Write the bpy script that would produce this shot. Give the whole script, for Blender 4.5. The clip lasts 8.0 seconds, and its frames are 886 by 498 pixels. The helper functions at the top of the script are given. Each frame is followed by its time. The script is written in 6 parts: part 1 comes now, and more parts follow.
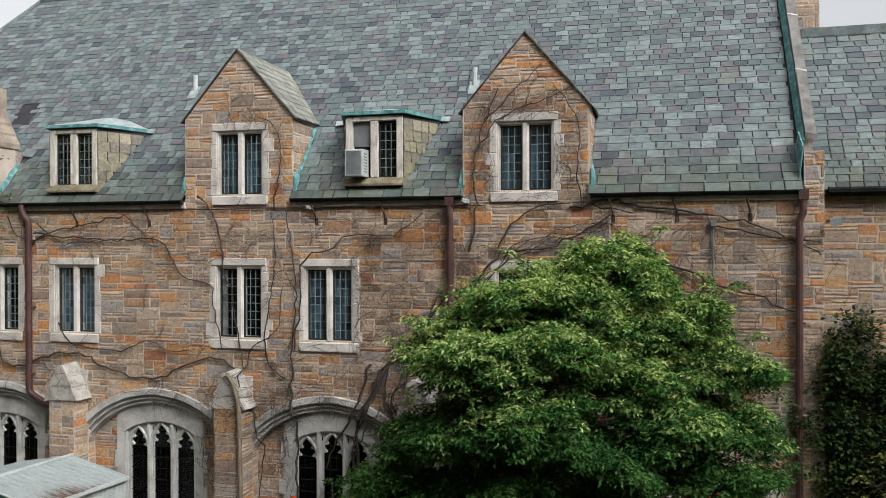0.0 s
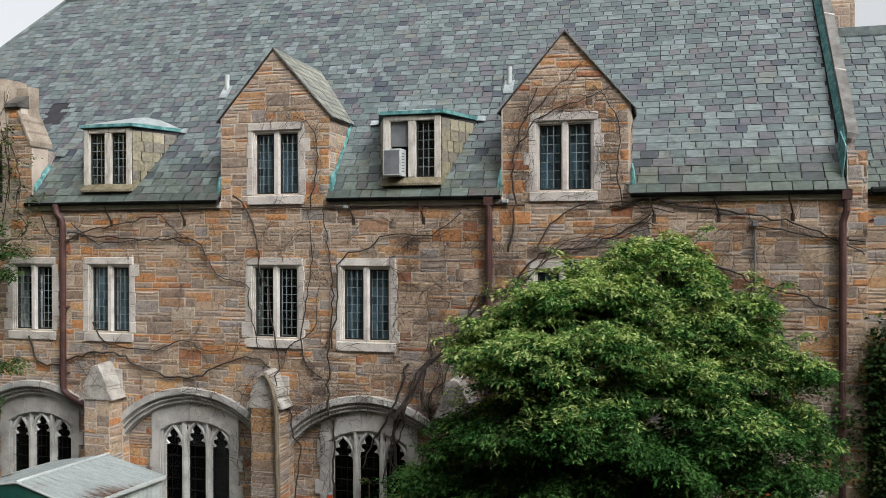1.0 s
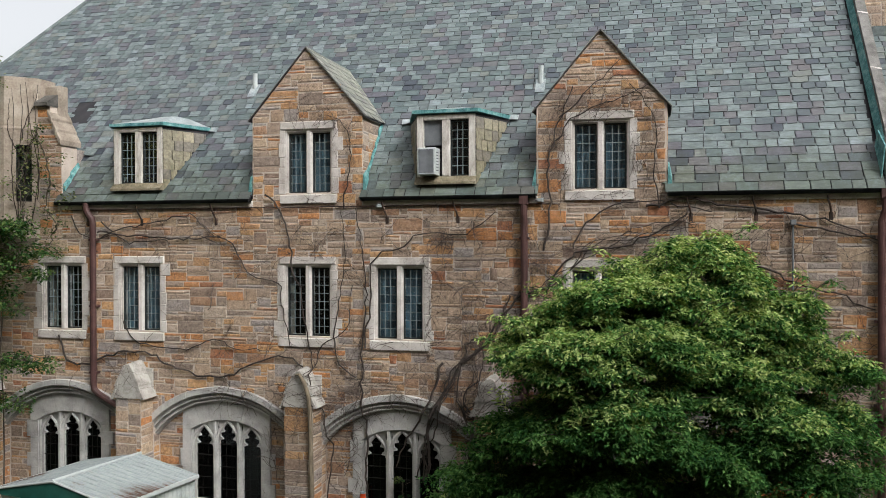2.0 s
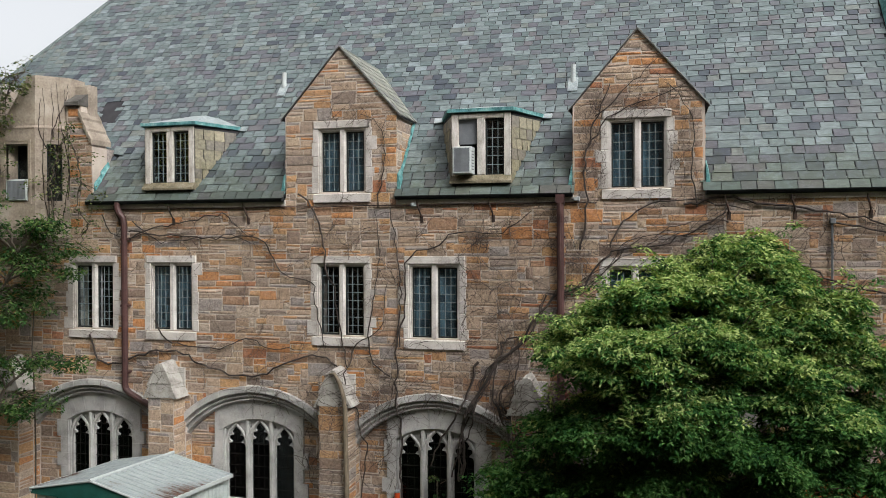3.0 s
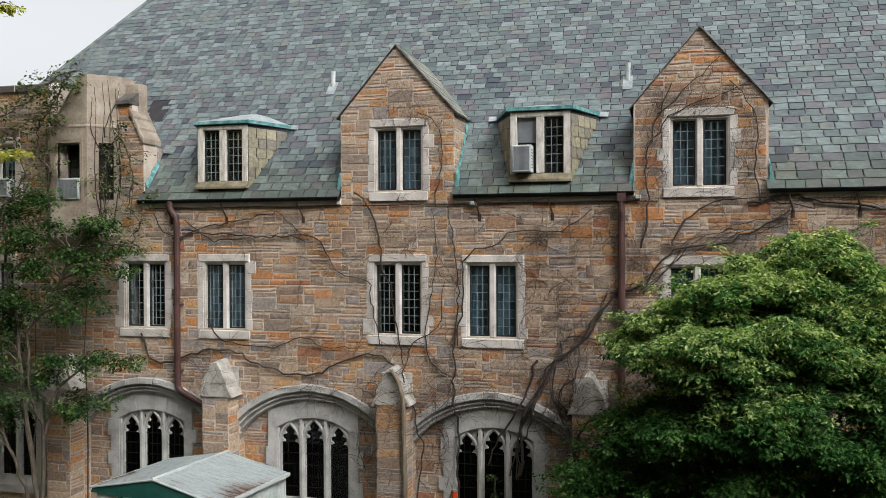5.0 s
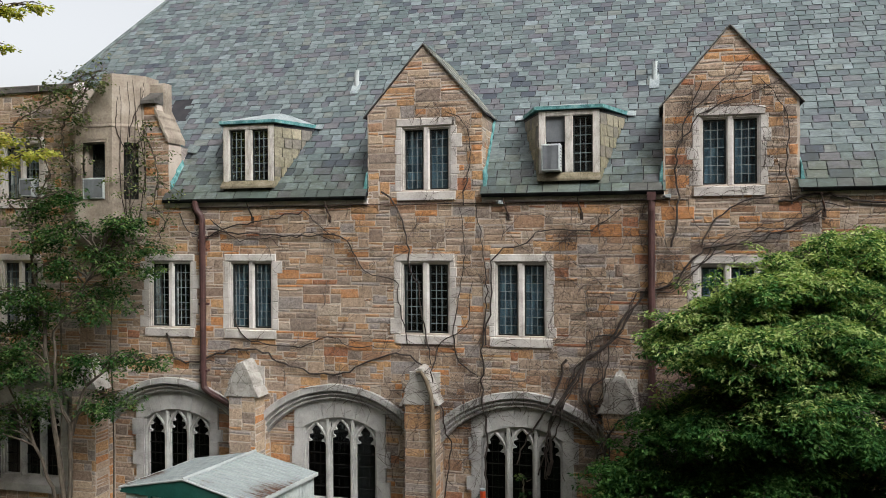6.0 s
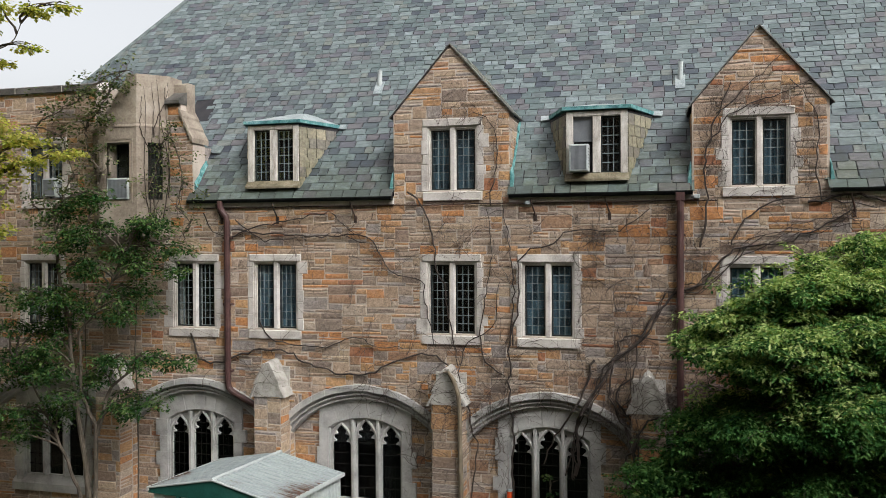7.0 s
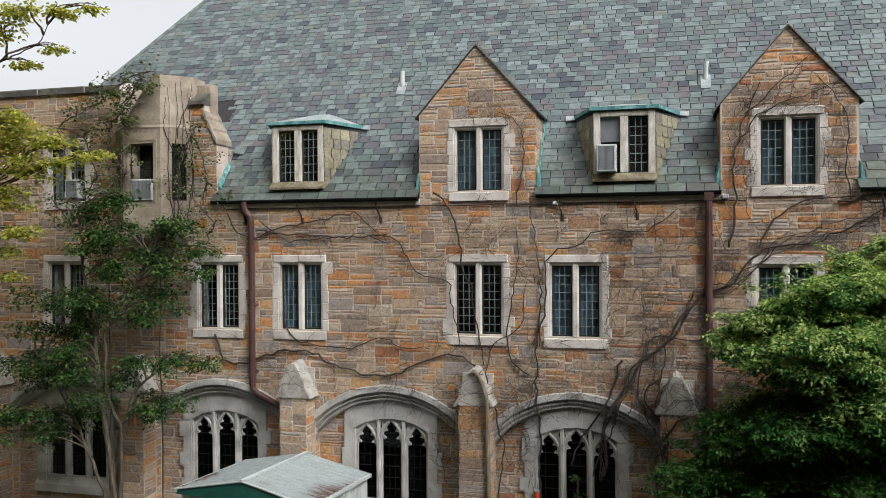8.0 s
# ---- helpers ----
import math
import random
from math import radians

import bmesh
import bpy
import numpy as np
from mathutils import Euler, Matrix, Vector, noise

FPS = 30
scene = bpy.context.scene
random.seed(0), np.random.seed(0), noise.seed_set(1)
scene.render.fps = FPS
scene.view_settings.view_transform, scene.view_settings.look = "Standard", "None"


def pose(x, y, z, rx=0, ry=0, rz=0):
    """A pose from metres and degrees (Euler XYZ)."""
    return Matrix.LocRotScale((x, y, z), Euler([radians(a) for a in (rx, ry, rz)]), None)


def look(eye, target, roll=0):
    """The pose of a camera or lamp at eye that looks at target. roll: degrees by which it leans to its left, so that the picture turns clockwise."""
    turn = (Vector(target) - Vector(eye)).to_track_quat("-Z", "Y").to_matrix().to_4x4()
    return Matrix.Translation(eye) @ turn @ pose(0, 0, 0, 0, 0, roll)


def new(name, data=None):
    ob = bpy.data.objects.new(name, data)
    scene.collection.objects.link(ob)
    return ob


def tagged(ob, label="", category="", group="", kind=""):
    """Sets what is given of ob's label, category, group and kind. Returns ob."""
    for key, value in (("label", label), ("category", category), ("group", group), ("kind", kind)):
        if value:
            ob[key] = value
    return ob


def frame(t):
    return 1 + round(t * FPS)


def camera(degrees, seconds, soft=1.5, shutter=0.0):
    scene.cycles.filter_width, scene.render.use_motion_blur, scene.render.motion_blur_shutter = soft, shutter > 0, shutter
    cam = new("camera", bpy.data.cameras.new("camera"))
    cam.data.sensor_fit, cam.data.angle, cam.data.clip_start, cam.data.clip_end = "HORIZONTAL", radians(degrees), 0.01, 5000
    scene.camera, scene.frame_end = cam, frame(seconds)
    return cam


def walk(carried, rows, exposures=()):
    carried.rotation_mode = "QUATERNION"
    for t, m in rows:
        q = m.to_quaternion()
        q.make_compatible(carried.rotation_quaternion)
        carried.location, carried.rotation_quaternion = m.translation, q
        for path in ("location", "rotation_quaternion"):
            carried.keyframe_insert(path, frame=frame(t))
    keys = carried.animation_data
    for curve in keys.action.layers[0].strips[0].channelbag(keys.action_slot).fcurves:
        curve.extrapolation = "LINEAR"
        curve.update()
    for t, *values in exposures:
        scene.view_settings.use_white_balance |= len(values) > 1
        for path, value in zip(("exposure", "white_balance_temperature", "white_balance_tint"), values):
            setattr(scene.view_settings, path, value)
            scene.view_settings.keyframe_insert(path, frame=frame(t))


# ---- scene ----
cam = camera(56.0, 8.0, soft=0.75)
PATH = [
    (0, (1.641, -13.828, 6.101), (1.133, -11.894, 6.093), -0.1),
    (0.5, (1.351, -13.913, 6.107), (0.841, -11.979, 6.098), -0.1),
    (1, (1.016, -13.993, 6.117), (0.506, -12.059, 6.106), -0.1),
    (1.5, (0.73, -14.066, 6.129), (0.221, -12.132, 6.115), -0.1),
    (3, (-0.171, -14.293, 6.111), (-0.68, -12.358, 6.096), -0.2),
    (3.5, (-0.423, -14.355, 6.106), (-0.931, -12.42, 6.09), -0.2),
    (4, (-0.691, -14.417, 6.099), (-1.2, -12.483, 6.084), -0.2),
    (4.5, (-0.932, -14.482, 6.103), (-1.44, -12.548, 6.087), -0.2),
    (6, (-1.658, -14.651, 6.1), (-2.168, -12.717, 6.082), -0.3),
    (6.5, (-1.88, -14.705, 6.111), (-2.389, -12.771, 6.092), -0.3),
    (7, (-2.126, -14.764, 6.116), (-2.636, -12.831, 6.097), -0.3),
    (7.5, (-2.338, -14.807, 6.113), (-2.848, -12.873, 6.095), -0.4),
    (8, (-2.596, -14.872, 6.121), (-3.106, -12.938, 6.103), -0.4),
]
walk(cam, [(t, look(eye, target, roll)) for t, eye, target, roll in PATH])

# ---- light ----
EXPOSURE = 0.72
scene.view_settings.exposure = EXPOSURE
SUN_EL, SUN_AZ = 42.0, 128.0          # degrees; azimuth clockwise from +y
world = bpy.data.worlds.new("world")
scene.world = world
world.use_nodes = True
wn, wl = world.node_tree.nodes, world.node_tree.links
sky = wn.new("ShaderNodeTexSky")
sky.sky_type = "NISHITA"
sky.sun_disc = False
sky.sun_elevation, sky.sun_rotation = radians(SUN_EL), radians(SUN_AZ)
sky.air_density, sky.dust_density, sky.ozone_density = 1.0, 6.0, 1.0
veil = wn.new("ShaderNodeHueSaturation")      # thin cloud takes most of the blue away
veil.inputs["Saturation"].default_value = 0.17
wl.new(sky.outputs[0], veil.inputs["Color"])
wl.new(veil.outputs[0], wn["Background"].inputs["Color"])
wn["Background"].inputs["Strength"].default_value = 0.15
sun_data = bpy.data.lights.new("sun", "SUN")
sun_data.energy, sun_data.angle, sun_data.color = 0.85, radians(24), (0.97, 1.0, 0.99)
sun = new("sun", sun_data)
sun_dir = Vector((math.sin(radians(SUN_AZ)) * math.cos(radians(SUN_EL)), math.cos(radians(SUN_AZ)) * math.cos(radians(SUN_EL)), math.sin(radians(SUN_EL))))
sun.matrix_world = look(sun_dir * 60, (0, 0, 0))

# ---- materials ----


def node_mat(name, rough=0.85, metal=0.0, spec=0.4):
    m = bpy.data.materials.new(name)
    m.use_nodes = True
    n, l = m.node_tree.nodes, m.node_tree.links
    b = n["Principled BSDF"]
    b.inputs["Roughness"].default_value = rough
    b.inputs["Metallic"].default_value = metal
    b.inputs["Specular IOR Level"].default_value = spec
    return m, n, l, b


def coords(n, l, scale=(1, 1, 1)):
    """World-size coordinates: the same grain on every piece, with no repeat from piece to piece."""
    g = n.new("ShaderNodeNewGeometry")
    v = n.new("ShaderNodeVectorMath")
    v.operation = "MULTIPLY"
    v.inputs[1].default_value = scale
    l.new(g.outputs["Position"], v.inputs[0])
    return v.outputs[0], g


def noise_at(n, l, vec, scale, detail=4.0, rough=0.6):
    t = n.new("ShaderNodeTexNoise")
    t.inputs["Scale"].default_value = scale
    t.inputs["Detail"].default_value = detail
    t.inputs["Roughness"].default_value = rough
    l.new(vec, t.inputs["Vector"])
    return t.outputs["Fac"]


def ramp(n, l, fac, stops, constant=False):
    r = n.new("ShaderNodeValToRGB")
    r.color_ramp.interpolation = "CONSTANT" if constant else "LINEAR"
    e = r.color_ramp.elements
    while len(e) < len(stops):
        e.new(0.5)
    for el, (p, c) in zip(e, stops):
        el.position, el.color = p, (*c, 1)
    l.new(fac, r.inputs["Fac"])
    return r.outputs["Color"]


def mix(n, l, fac, a, b, kind="MIX"):
    m = n.new("ShaderNodeMix")
    m.data_type, m.blend_type = "RGBA", kind
    for sock, v in ((m.inputs["Factor"], fac), (m.inputs["A"], a), (m.inputs["B"], b)):
        if isinstance(v, (int, float)):
            sock.default_value = v
        elif isinstance(v, tuple):
            sock.default_value = (*v, 1)
        else:
            l.new(v, sock)
    return m.outputs["Result"]


def remap(n, l, v, a, b, c, d):
    m = n.new("ShaderNodeMapRange")
    for k, x in zip(("From Min", "From Max", "To Min", "To Max"), (a, b, c, d)):
        m.inputs[k].default_value = x
    l.new(v, m.inputs["Value"])
    return m.outputs["Result"]


def bump(n, l, bsdf, height, strength=0.4, dist=0.01):
    b = n.new("ShaderNodeBump")
    b.inputs["Strength"].default_value = strength
    b.inputs["Distance"].default_value = dist
    l.new(height, b.inputs["Height"])
    l.new(b.outputs[0], bsdf.inputs["Normal"])


def piece_random(n, island):
    if island:
        return n.new("ShaderNodeNewGeometry").outputs["Random Per Island"]
    return n.new("ShaderNodeObjectInfo").outputs["Random"]


STONE = [(0.0, (0.384, 0.288, 0.211)), (0.11, (0.352, 0.282, 0.227)), (0.22, (0.467, 0.363, 0.275)), (0.32, (0.270, 0.222, 0.192)),
         (0.39, (0.500, 0.295, 0.150)), (0.48, (0.398, 0.317, 0.252)), (0.57, (0.319, 0.298, 0.292)), (0.65, (0.380, 0.236, 0.152)),
         (0.72, (0.479, 0.381, 0.282)), (0.79, (0.255, 0.189, 0.152)), (0.82, (0.520, 0.245, 0.098)), (0.875, (0.375, 0.162, 0.085)),
         (0.90, (0.475, 0.405, 0.335)), (0.94, (0.535, 0.330, 0.165))]


def stone_mat(name, island, warm=1.0):
    m, n, l, b = node_mat(name, 0.9, spec=0.25)
    vec, g = coords(n, l)
    rnd = piece_random(n, island)
    base = ramp(n, l, rnd, STONE, True)
    cloud = noise_at(n, l, vec, 0.45, 3)
    blot = noise_at(n, l, vec, 8.0, 5, 0.7)
    grain = noise_at(n, l, vec, 55, 5, 0.85)
    bed = noise_at(n, l, vec, 17, 6, 0.75)
    base = mix(n, l, remap(n, l, cloud, 0.40, 0.66, 0.0, 0.22), base, (0.36, 0.275, 0.205))
    base = mix(n, l, remap(n, l, blot, 0.46, 0.66, 0.0, 0.28), base, (0.37, 0.305, 0.255))
    base = mix(n, l, remap(n, l, bed, 0.33, 0.67, 0.0, 1.0), mix(n, l, 1.0, base, (0.63, 0.60, 0.58), "MULTIPLY"), mix(n, l, 1.0, base, (1.44, 1.41, 1.38), "MULTIPLY"))
    base = mix(n, l, remap(n, l, grain, 0.44, 0.58, 0.0, 0.80), base, mix(n, l, 1.0, base, (0.56, 0.53, 0.52), "MULTIPLY"))
    l.new(base, b.inputs["Base Color"])
    bump(n, l, b, mix(n, l, 0.4, bed, grain), 0.7, 0.016)
    return m


def plain_mat(name, stops, scale=3.0, fine=40.0, rough=0.85, metal=0.0, spec=0.35, bumps=0.3, stretch=(1, 1, 1), dist=0.006):
    """A surface of one stuff: a broad change between two or three tones and a fine grain over it."""
    m, n, l, b = node_mat(name, rough, metal, spec)
    vec, g = coords(n, l, stretch)
    broad = noise_at(n, l, vec, scale, 5, 0.62)
    grain = noise_at(n, l, vec, fine, 4, 0.65)
    both = mix(n, l, 0.35, broad, grain)
    k = len(stops) - 1
    base = ramp(n, l, both, [(0.36 + 0.28 * i / k, c) for i, c in enumerate(stops)])
    l.new(base, b.inputs["Base Color"])
    rr = remap(n, l, grain, 0.3, 0.7, max(rough - 0.12, 0.02), min(rough + 0.1, 1))
    l.new(rr, b.inputs["Roughness"])
    if bumps:
        bump(n, l, b, both, bumps, dist)
    return m


SLATE = [(0.0, (0.111, 0.124, 0.124)), (0.14, (0.139, 0.159, 0.156)), (0.28, (0.078, 0.090, 0.098)), (0.39, (0.163, 0.183, 0.181)),
         (0.50, (0.104, 0.095, 0.110)), (0.62, (0.181, 0.202, 0.197)), (0.73, (0.100, 0.123, 0.122)), (0.82, (0.126, 0.108, 0.114)),
         (0.88, (0.050, 0.055, 0.069)), (0.92, (0.157, 0.157, 0.142)), (0.965, (0.205, 0.226, 0.229))]


def slate_mat(name, island, tint=(0.92, 1.0, 1.05), stops=SLATE):
    m, n, l, b = node_mat(name, 0.62, spec=0.45)
    vec, g = coords(n, l)
    rnd = piece_random(n, island)
    base = ramp(n, l, rnd, stops, True)
    cloud = noise_at(n, l, vec, 0.8, 4)
    vecs, _ = coords(n, l, (1, 3, 3))
    streak = noise_at(n, l, vecs, 6, 6, 0.7)
    lichen = noise_at(n, l, vec, 17, 5, 0.75)
    base = mix(n, l, remap(n, l, cloud, 0.35, 0.68, 0.0, 0.35), base, (0.125, 0.145, 0.138))
    base = mix(n, l, remap(n, l, streak, 0.34, 0.68, 0.0, 1.0), mix(n, l, 1.0, base, (0.60, 0.60, 0.62), "MULTIPLY"), mix(n, l, 1.0, base, (1.34, 1.34, 1.30), "MULTIPLY"))
    base = mix(n, l, remap(n, l, lichen, 0.60, 0.70, 0.0, 0.45), base, (0.24, 0.26, 0.23))
    sep = n.new("ShaderNodeSeparateXYZ")
    l.new(g.outputs["Position"], sep.inputs[0])
    damp = n.new("ShaderNodeMath")          # moss takes hold on the lowest courses
    l.new(remap(n, l, sep.outputs["Z"], 7.05, 8.2, 0.24, -0.12), damp.inputs[0])
    l.new(noise_at(n, l, vec, 5.5, 5, 0.75), damp.inputs[1])
    base = mix(n, l, remap(n, l, damp.outputs[0], 0.48, 0.74, 0.0, 0.9), base, mix(n, l, 0.75, (0.055, 0.062, 0.042), mix(n, l, 1.0, base, (0.66, 0.67, 0.55), "MULTIPLY")))
    base = mix(n, l, 1.0, base, tint, "MULTIPLY")
    l.new(base, b.inputs["Base Color"])
    l.new(remap(n, l, streak, 0.3, 0.7, 0.5, 0.78), b.inputs["Roughness"])
    bump(n, l, b, mix(n, l, 0.4, streak, lichen), 0.5, 0.006)
    return m


M_STONE = stone_mat("rubble_stone", False)
M_STONE_J = stone_mat("rubble_stone_run", True)
M_MORTAR = plain_mat("mortar", [(0.33, 0.275, 0.23), (0.48, 0.41, 0.35), (0.60, 0.53, 0.46)], 1.6, 60, 0.95, bumps=0.6)
M_LIME_G = plain_mat("grey_limestone", [(0.235, 0.229, 0.22), (0.385, 0.377, 0.364), (0.51, 0.50, 0.485)], 2.3, 45, 0.85, bumps=0.35)
M_LIME = plain_mat("limestone", [(0.30, 0.268, 0.245), (0.50, 0.465, 0.435), (0.63, 0.60, 0.575)], 2.3, 45, 0.85, bumps=0.35)
M_COURT = plain_mat("court_stone", [(0.13, 0.10, 0.08), (0.22, 0.17, 0.12), (0.30, 0.23, 0.16)], 2.5, 20, 0.95, bumps=0)
M_LIME_CAP = plain_mat("stained_limestone", [(0.20, 0.185, 0.165), (0.37, 0.35, 0.32), (0.49, 0.47, 0.44)], 5.5, 38, 0.9, bumps=0.6, dist=0.012)
M_COPING = plain_mat("grey_coping_stone", [(0.04, 0.037, 0.034), (0.08, 0.075, 0.069), (0.14, 0.132, 0.12)], 3.2, 38, 0.92, bumps=0.5)
M_COPING_G = plain_mat("pale_grey_coping_stone", [(0.085, 0.082, 0.077), (0.15, 0.145, 0.137), (0.23, 0.224, 0.212)], 4.5, 45, 0.92, bumps=0.5)
M_LIME_OLD = plain_mat("weathered_limestone", [(0.15, 0.122, 0.10), (0.27, 0.225, 0.18), (0.38, 0.33, 0.275)], 1.7, 26, 0.92, bumps=0.5)
M_SLATE = slate_mat("roof_slate", False)
M_SLATE_J = slate_mat("roof_slate_run", True)
# lighter, warmer slate tones for the small gable roofs
PALE = [(0.0, (0.22, 0.225, 0.20)), (0.25, (0.27, 0.27, 0.24)), (0.5, (0.19, 0.195, 0.185)), (0.7, (0.31, 0.31, 0.275)), (0.9, (0.17, 0.165, 0.165))]
M_SLATE_P = slate_mat("pale_gable_slate", False, (1.0, 1.0, 0.97), PALE)
CHEEK = [(0.0, (0.25, 0.23, 0.17)), (0.3, (0.31, 0.285, 0.21)), (0.55, (0.20, 0.18, 0.16)), (0.75, (0.36, 0.33, 0.25)), (0.9, (0.18, 0.165, 0.155))]
M_SLATE_C = slate_mat("cheek_slate", False, (1.05, 1.0, 0.93), CHEEK)
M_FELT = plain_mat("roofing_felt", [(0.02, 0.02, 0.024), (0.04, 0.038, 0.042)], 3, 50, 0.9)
M_COPPER = plain_mat("green_copper", [(0.03, 0.10, 0.105), (0.09, 0.25, 0.25), (0.25, 0.40, 0.39)], 7, 40, 0.7, bumps=0.2)
M_COPPER_D = plain_mat("dull_metal", [(0.07, 0.085, 0.09), (0.12, 0.145, 0.145), (0.20, 0.235, 0.23)], 4, 36, 0.7, bumps=0.2)
M_LEAD = plain_mat("pale_sheet_metal", [(0.17, 0.20, 0.21), (0.28, 0.32, 0.33), (0.40, 0.43, 0.44)], 5, 40, 0.55, spec=0.5, bumps=0.2)
M_GUTTER = plain_mat("gutter_metal", [(0.004, 0.004, 0.005), (0.008, 0.009, 0.009), (0.02, 0.024, 0.023)], 4, 40, 0.85, spec=0.12, bumps=0.2)
M_PIPE = plain_mat("brown_pipe_paint", [(0.035, 0.018, 0.017), (0.068, 0.032, 0.030), (0.095, 0.048, 0.043)], 4, 50, 0.55, bumps=0.15)
M_BAR = plain_mat("black_glazing_bar", [(0.006, 0.006, 0.006), (0.014, 0.013, 0.012)], 8, 60, 0.8, spec=0.15, bumps=0)
M_IRON = plain_mat("rusty_iron", [(0.012, 0.010, 0.009), (0.035, 0.022, 0.017), (0.09, 0.045, 0.03)], 8, 60, 0.8, bumps=0.3)
M_FRAME = plain_mat("dark_casement", [(0.01, 0.013, 0.013), (0.022, 0.03, 0.03)], 8, 60, 0.6, bumps=0.1)
M_CAME = plain_mat("lead_came", [(0.10, 0.13, 0.14), (0.16, 0.20, 0.21), (0.23, 0.28, 0.29)], 8, 60, 0.6, bumps=0.1)
M_WOOD = plain_mat("bare_window_wood", [(0.28, 0.255, 0.22), (0.47, 0.44, 0.40), (0.62, 0.60, 0.57)], 3, 30, 0.85, stretch=(4, 4, 1), bumps=0.4)
M_MOSSY = plain_mat("mossy_sill", [(0.09, 0.078, 0.05), (0.17, 0.145, 0.095), (0.27, 0.24, 0.18)], 5, 40, 0.9, bumps=0.4)
# near-black colour stands in for the gloom of unlit rooms
M_ROOM = plain_mat("unlit_room_black", [(0.008, 0.010, 0.010), (0.016, 0.018, 0.018)], 1, 30, 0.95, bumps=0)
M_CLOTH = plain_mat("grey_blue_blind", [(0.06, 0.11, 0.15), (0.09, 0.155, 0.20), (0.13, 0.20, 0.25)], 3, 50, 0.95, stretch=(5, 1, 0.6), bumps=0.2)
M_WHITE = plain_mat("chalky_white_paint", [(0.31, 0.345, 0.345), (0.43, 0.465, 0.465), (0.52, 0.55, 0.54)], 2.0, 30, 0.6, spec=0.4, bumps=0.15)
M_GREEN = plain_mat("dark_green_paint", [(0.008, 0.06, 0.05), (0.014, 0.09, 0.075), (0.03, 0.12, 0.10)], 3, 30, 0.5, bumps=0.1)
M_GREY = plain_mat("grey_plastic", [(0.10, 0.11, 0.12), (0.15, 0.16, 0.17)], 6, 80, 0.6, bumps=0.1)
M_ORANGE = plain_mat("orange_plastic", [(0.55, 0.06, 0.015), (0.70, 0.09, 0.02)], 5, 40, 0.5, bumps=0.1)
M_DOOR = plain_mat("orange_brown_door_wood", [(0.26, 0.06, 0.015), (0.40, 0.11, 0.03), (0.50, 0.17, 0.05)], 3, 30, 0.55, stretch=(6, 6, 1), bumps=0.2)
M_VINE = plain_mat("vine_bark", [(0.016, 0.012, 0.010), (0.036, 0.027, 0.023), (0.075, 0.057, 0.048)], 6, 60, 0.9, bumps=0.4)
M_TWIG = plain_mat("dry_twig", [(0.035, 0.025, 0.021), (0.07, 0.051, 0.044), (0.125, 0.096, 0.083)], 3, 40, 0.9, bumps=0)
M_BARK = plain_mat("grey_brown_bark", [(0.036, 0.029, 0.022), (0.08, 0.064, 0.049), (0.145, 0.118, 0.092)], 5, 40, 0.9, stretch=(3, 3, 0.7), bumps=0.6)
M_BARK_T = plain_mat("pale_tan_bark", [(0.09, 0.07, 0.05), (0.17, 0.135, 0.095), (0.26, 0.21, 0.15)], 7, 50, 0.9, stretch=(3, 3, 0.6), bumps=0.6)
M_GRASS = plain_mat("lawn", [(0.018, 0.026, 0.010), (0.028, 0.045, 0.016), (0.05, 0.062, 0.028)], 0.8, 30, 0.95, bumps=0.6)


def rust_mat():
    m, n, l, b = node_mat("painted_sheet_with_rust", 0.6)
    vec, g = coords(n, l)
    broad = noise_at(n, l, vec, 1.7, 5, 0.6)
    fine = noise_at(n, l, vec, 24, 5, 0.7)
    vs, _ = coords(n, l, (1.0, 9.0, 1.0))
    streak = noise_at(n, l, vs, 3.0, 5, 0.65)
    paint = ramp(n, l, mix(n, l, 0.4, streak, fine), [(0.35, (0.22, 0.25, 0.26)), (0.52, (0.31, 0.35, 0.355)), (0.65, (0.39, 0.43, 0.435))])
    rust = ramp(n, l, fine, [(0.35, (0.025, 0.014, 0.010)), (0.65, (0.12, 0.058, 0.035))])
    tc = n.new("ShaderNodeTexCoord")
    sep = n.new("ShaderNodeSeparateXYZ")
    l.new(tc.outputs["Object"], sep.inputs[0])
    edge = remap(n, l, sep.outputs["X"], 0.80, 1.30, 0.0, 0.17)      # sheet rusts first towards its eaves
    edge2 = remap(n, l, sep.outputs["X"], -0.95, -1.35, 0.0, 0.16)
    fore = remap(n, l, sep.outputs["Y"], -0.2, 0.6, 0.0, -0.12)      # and less at the back
    wear = n.new("ShaderNodeMath")
    l.new(edge, wear.inputs[0])
    l.new(edge2, wear.inputs[1])
    worn = n.new("ShaderNodeMath")
    l.new(wear.outputs[0], worn.inputs[0])
    l.new(fore, worn.inputs[1])
    total = n.new("ShaderNodeMath")
    l.new(worn.outputs[0], total.inputs[0])
    l.new(mix(n, l, 0.7, broad, mix(n, l, 0.35, streak, fine)), total.inputs[1])
    mask = remap(n, l, total.outputs[0], 0.55, 0.68, 0.0, 1.0)
    l.new(mix(n, l, mask, paint, rust), b.inputs["Base Color"])
    bump(n, l, b, fine, 0.2, 0.004)
    return m


M_RUSTY = rust_mat()


def glass_mat(name, tint, rough, ior=1.5):
    m, n, l, b = node_mat(name, rough, spec=0.5)
    rnd = n.new("ShaderNodeObjectInfo").outputs["Random"]
    l.new(ramp(n, l, rnd, [(0.0, tuple(0.62 * q for q in tint)), (0.6, tint), (1.0, tuple(min(1.12 * q, 1) for q in tint))]), b.inputs["Base Color"])
    b.inputs["Transmission Weight"].default_value = 1.0
    b.inputs["IOR"].default_value = ior
    vec, g = coords(n, l)
    bump(n, l, b, noise_at(n, l, vec, 9, 2), 0.12, 0.01)
    return m


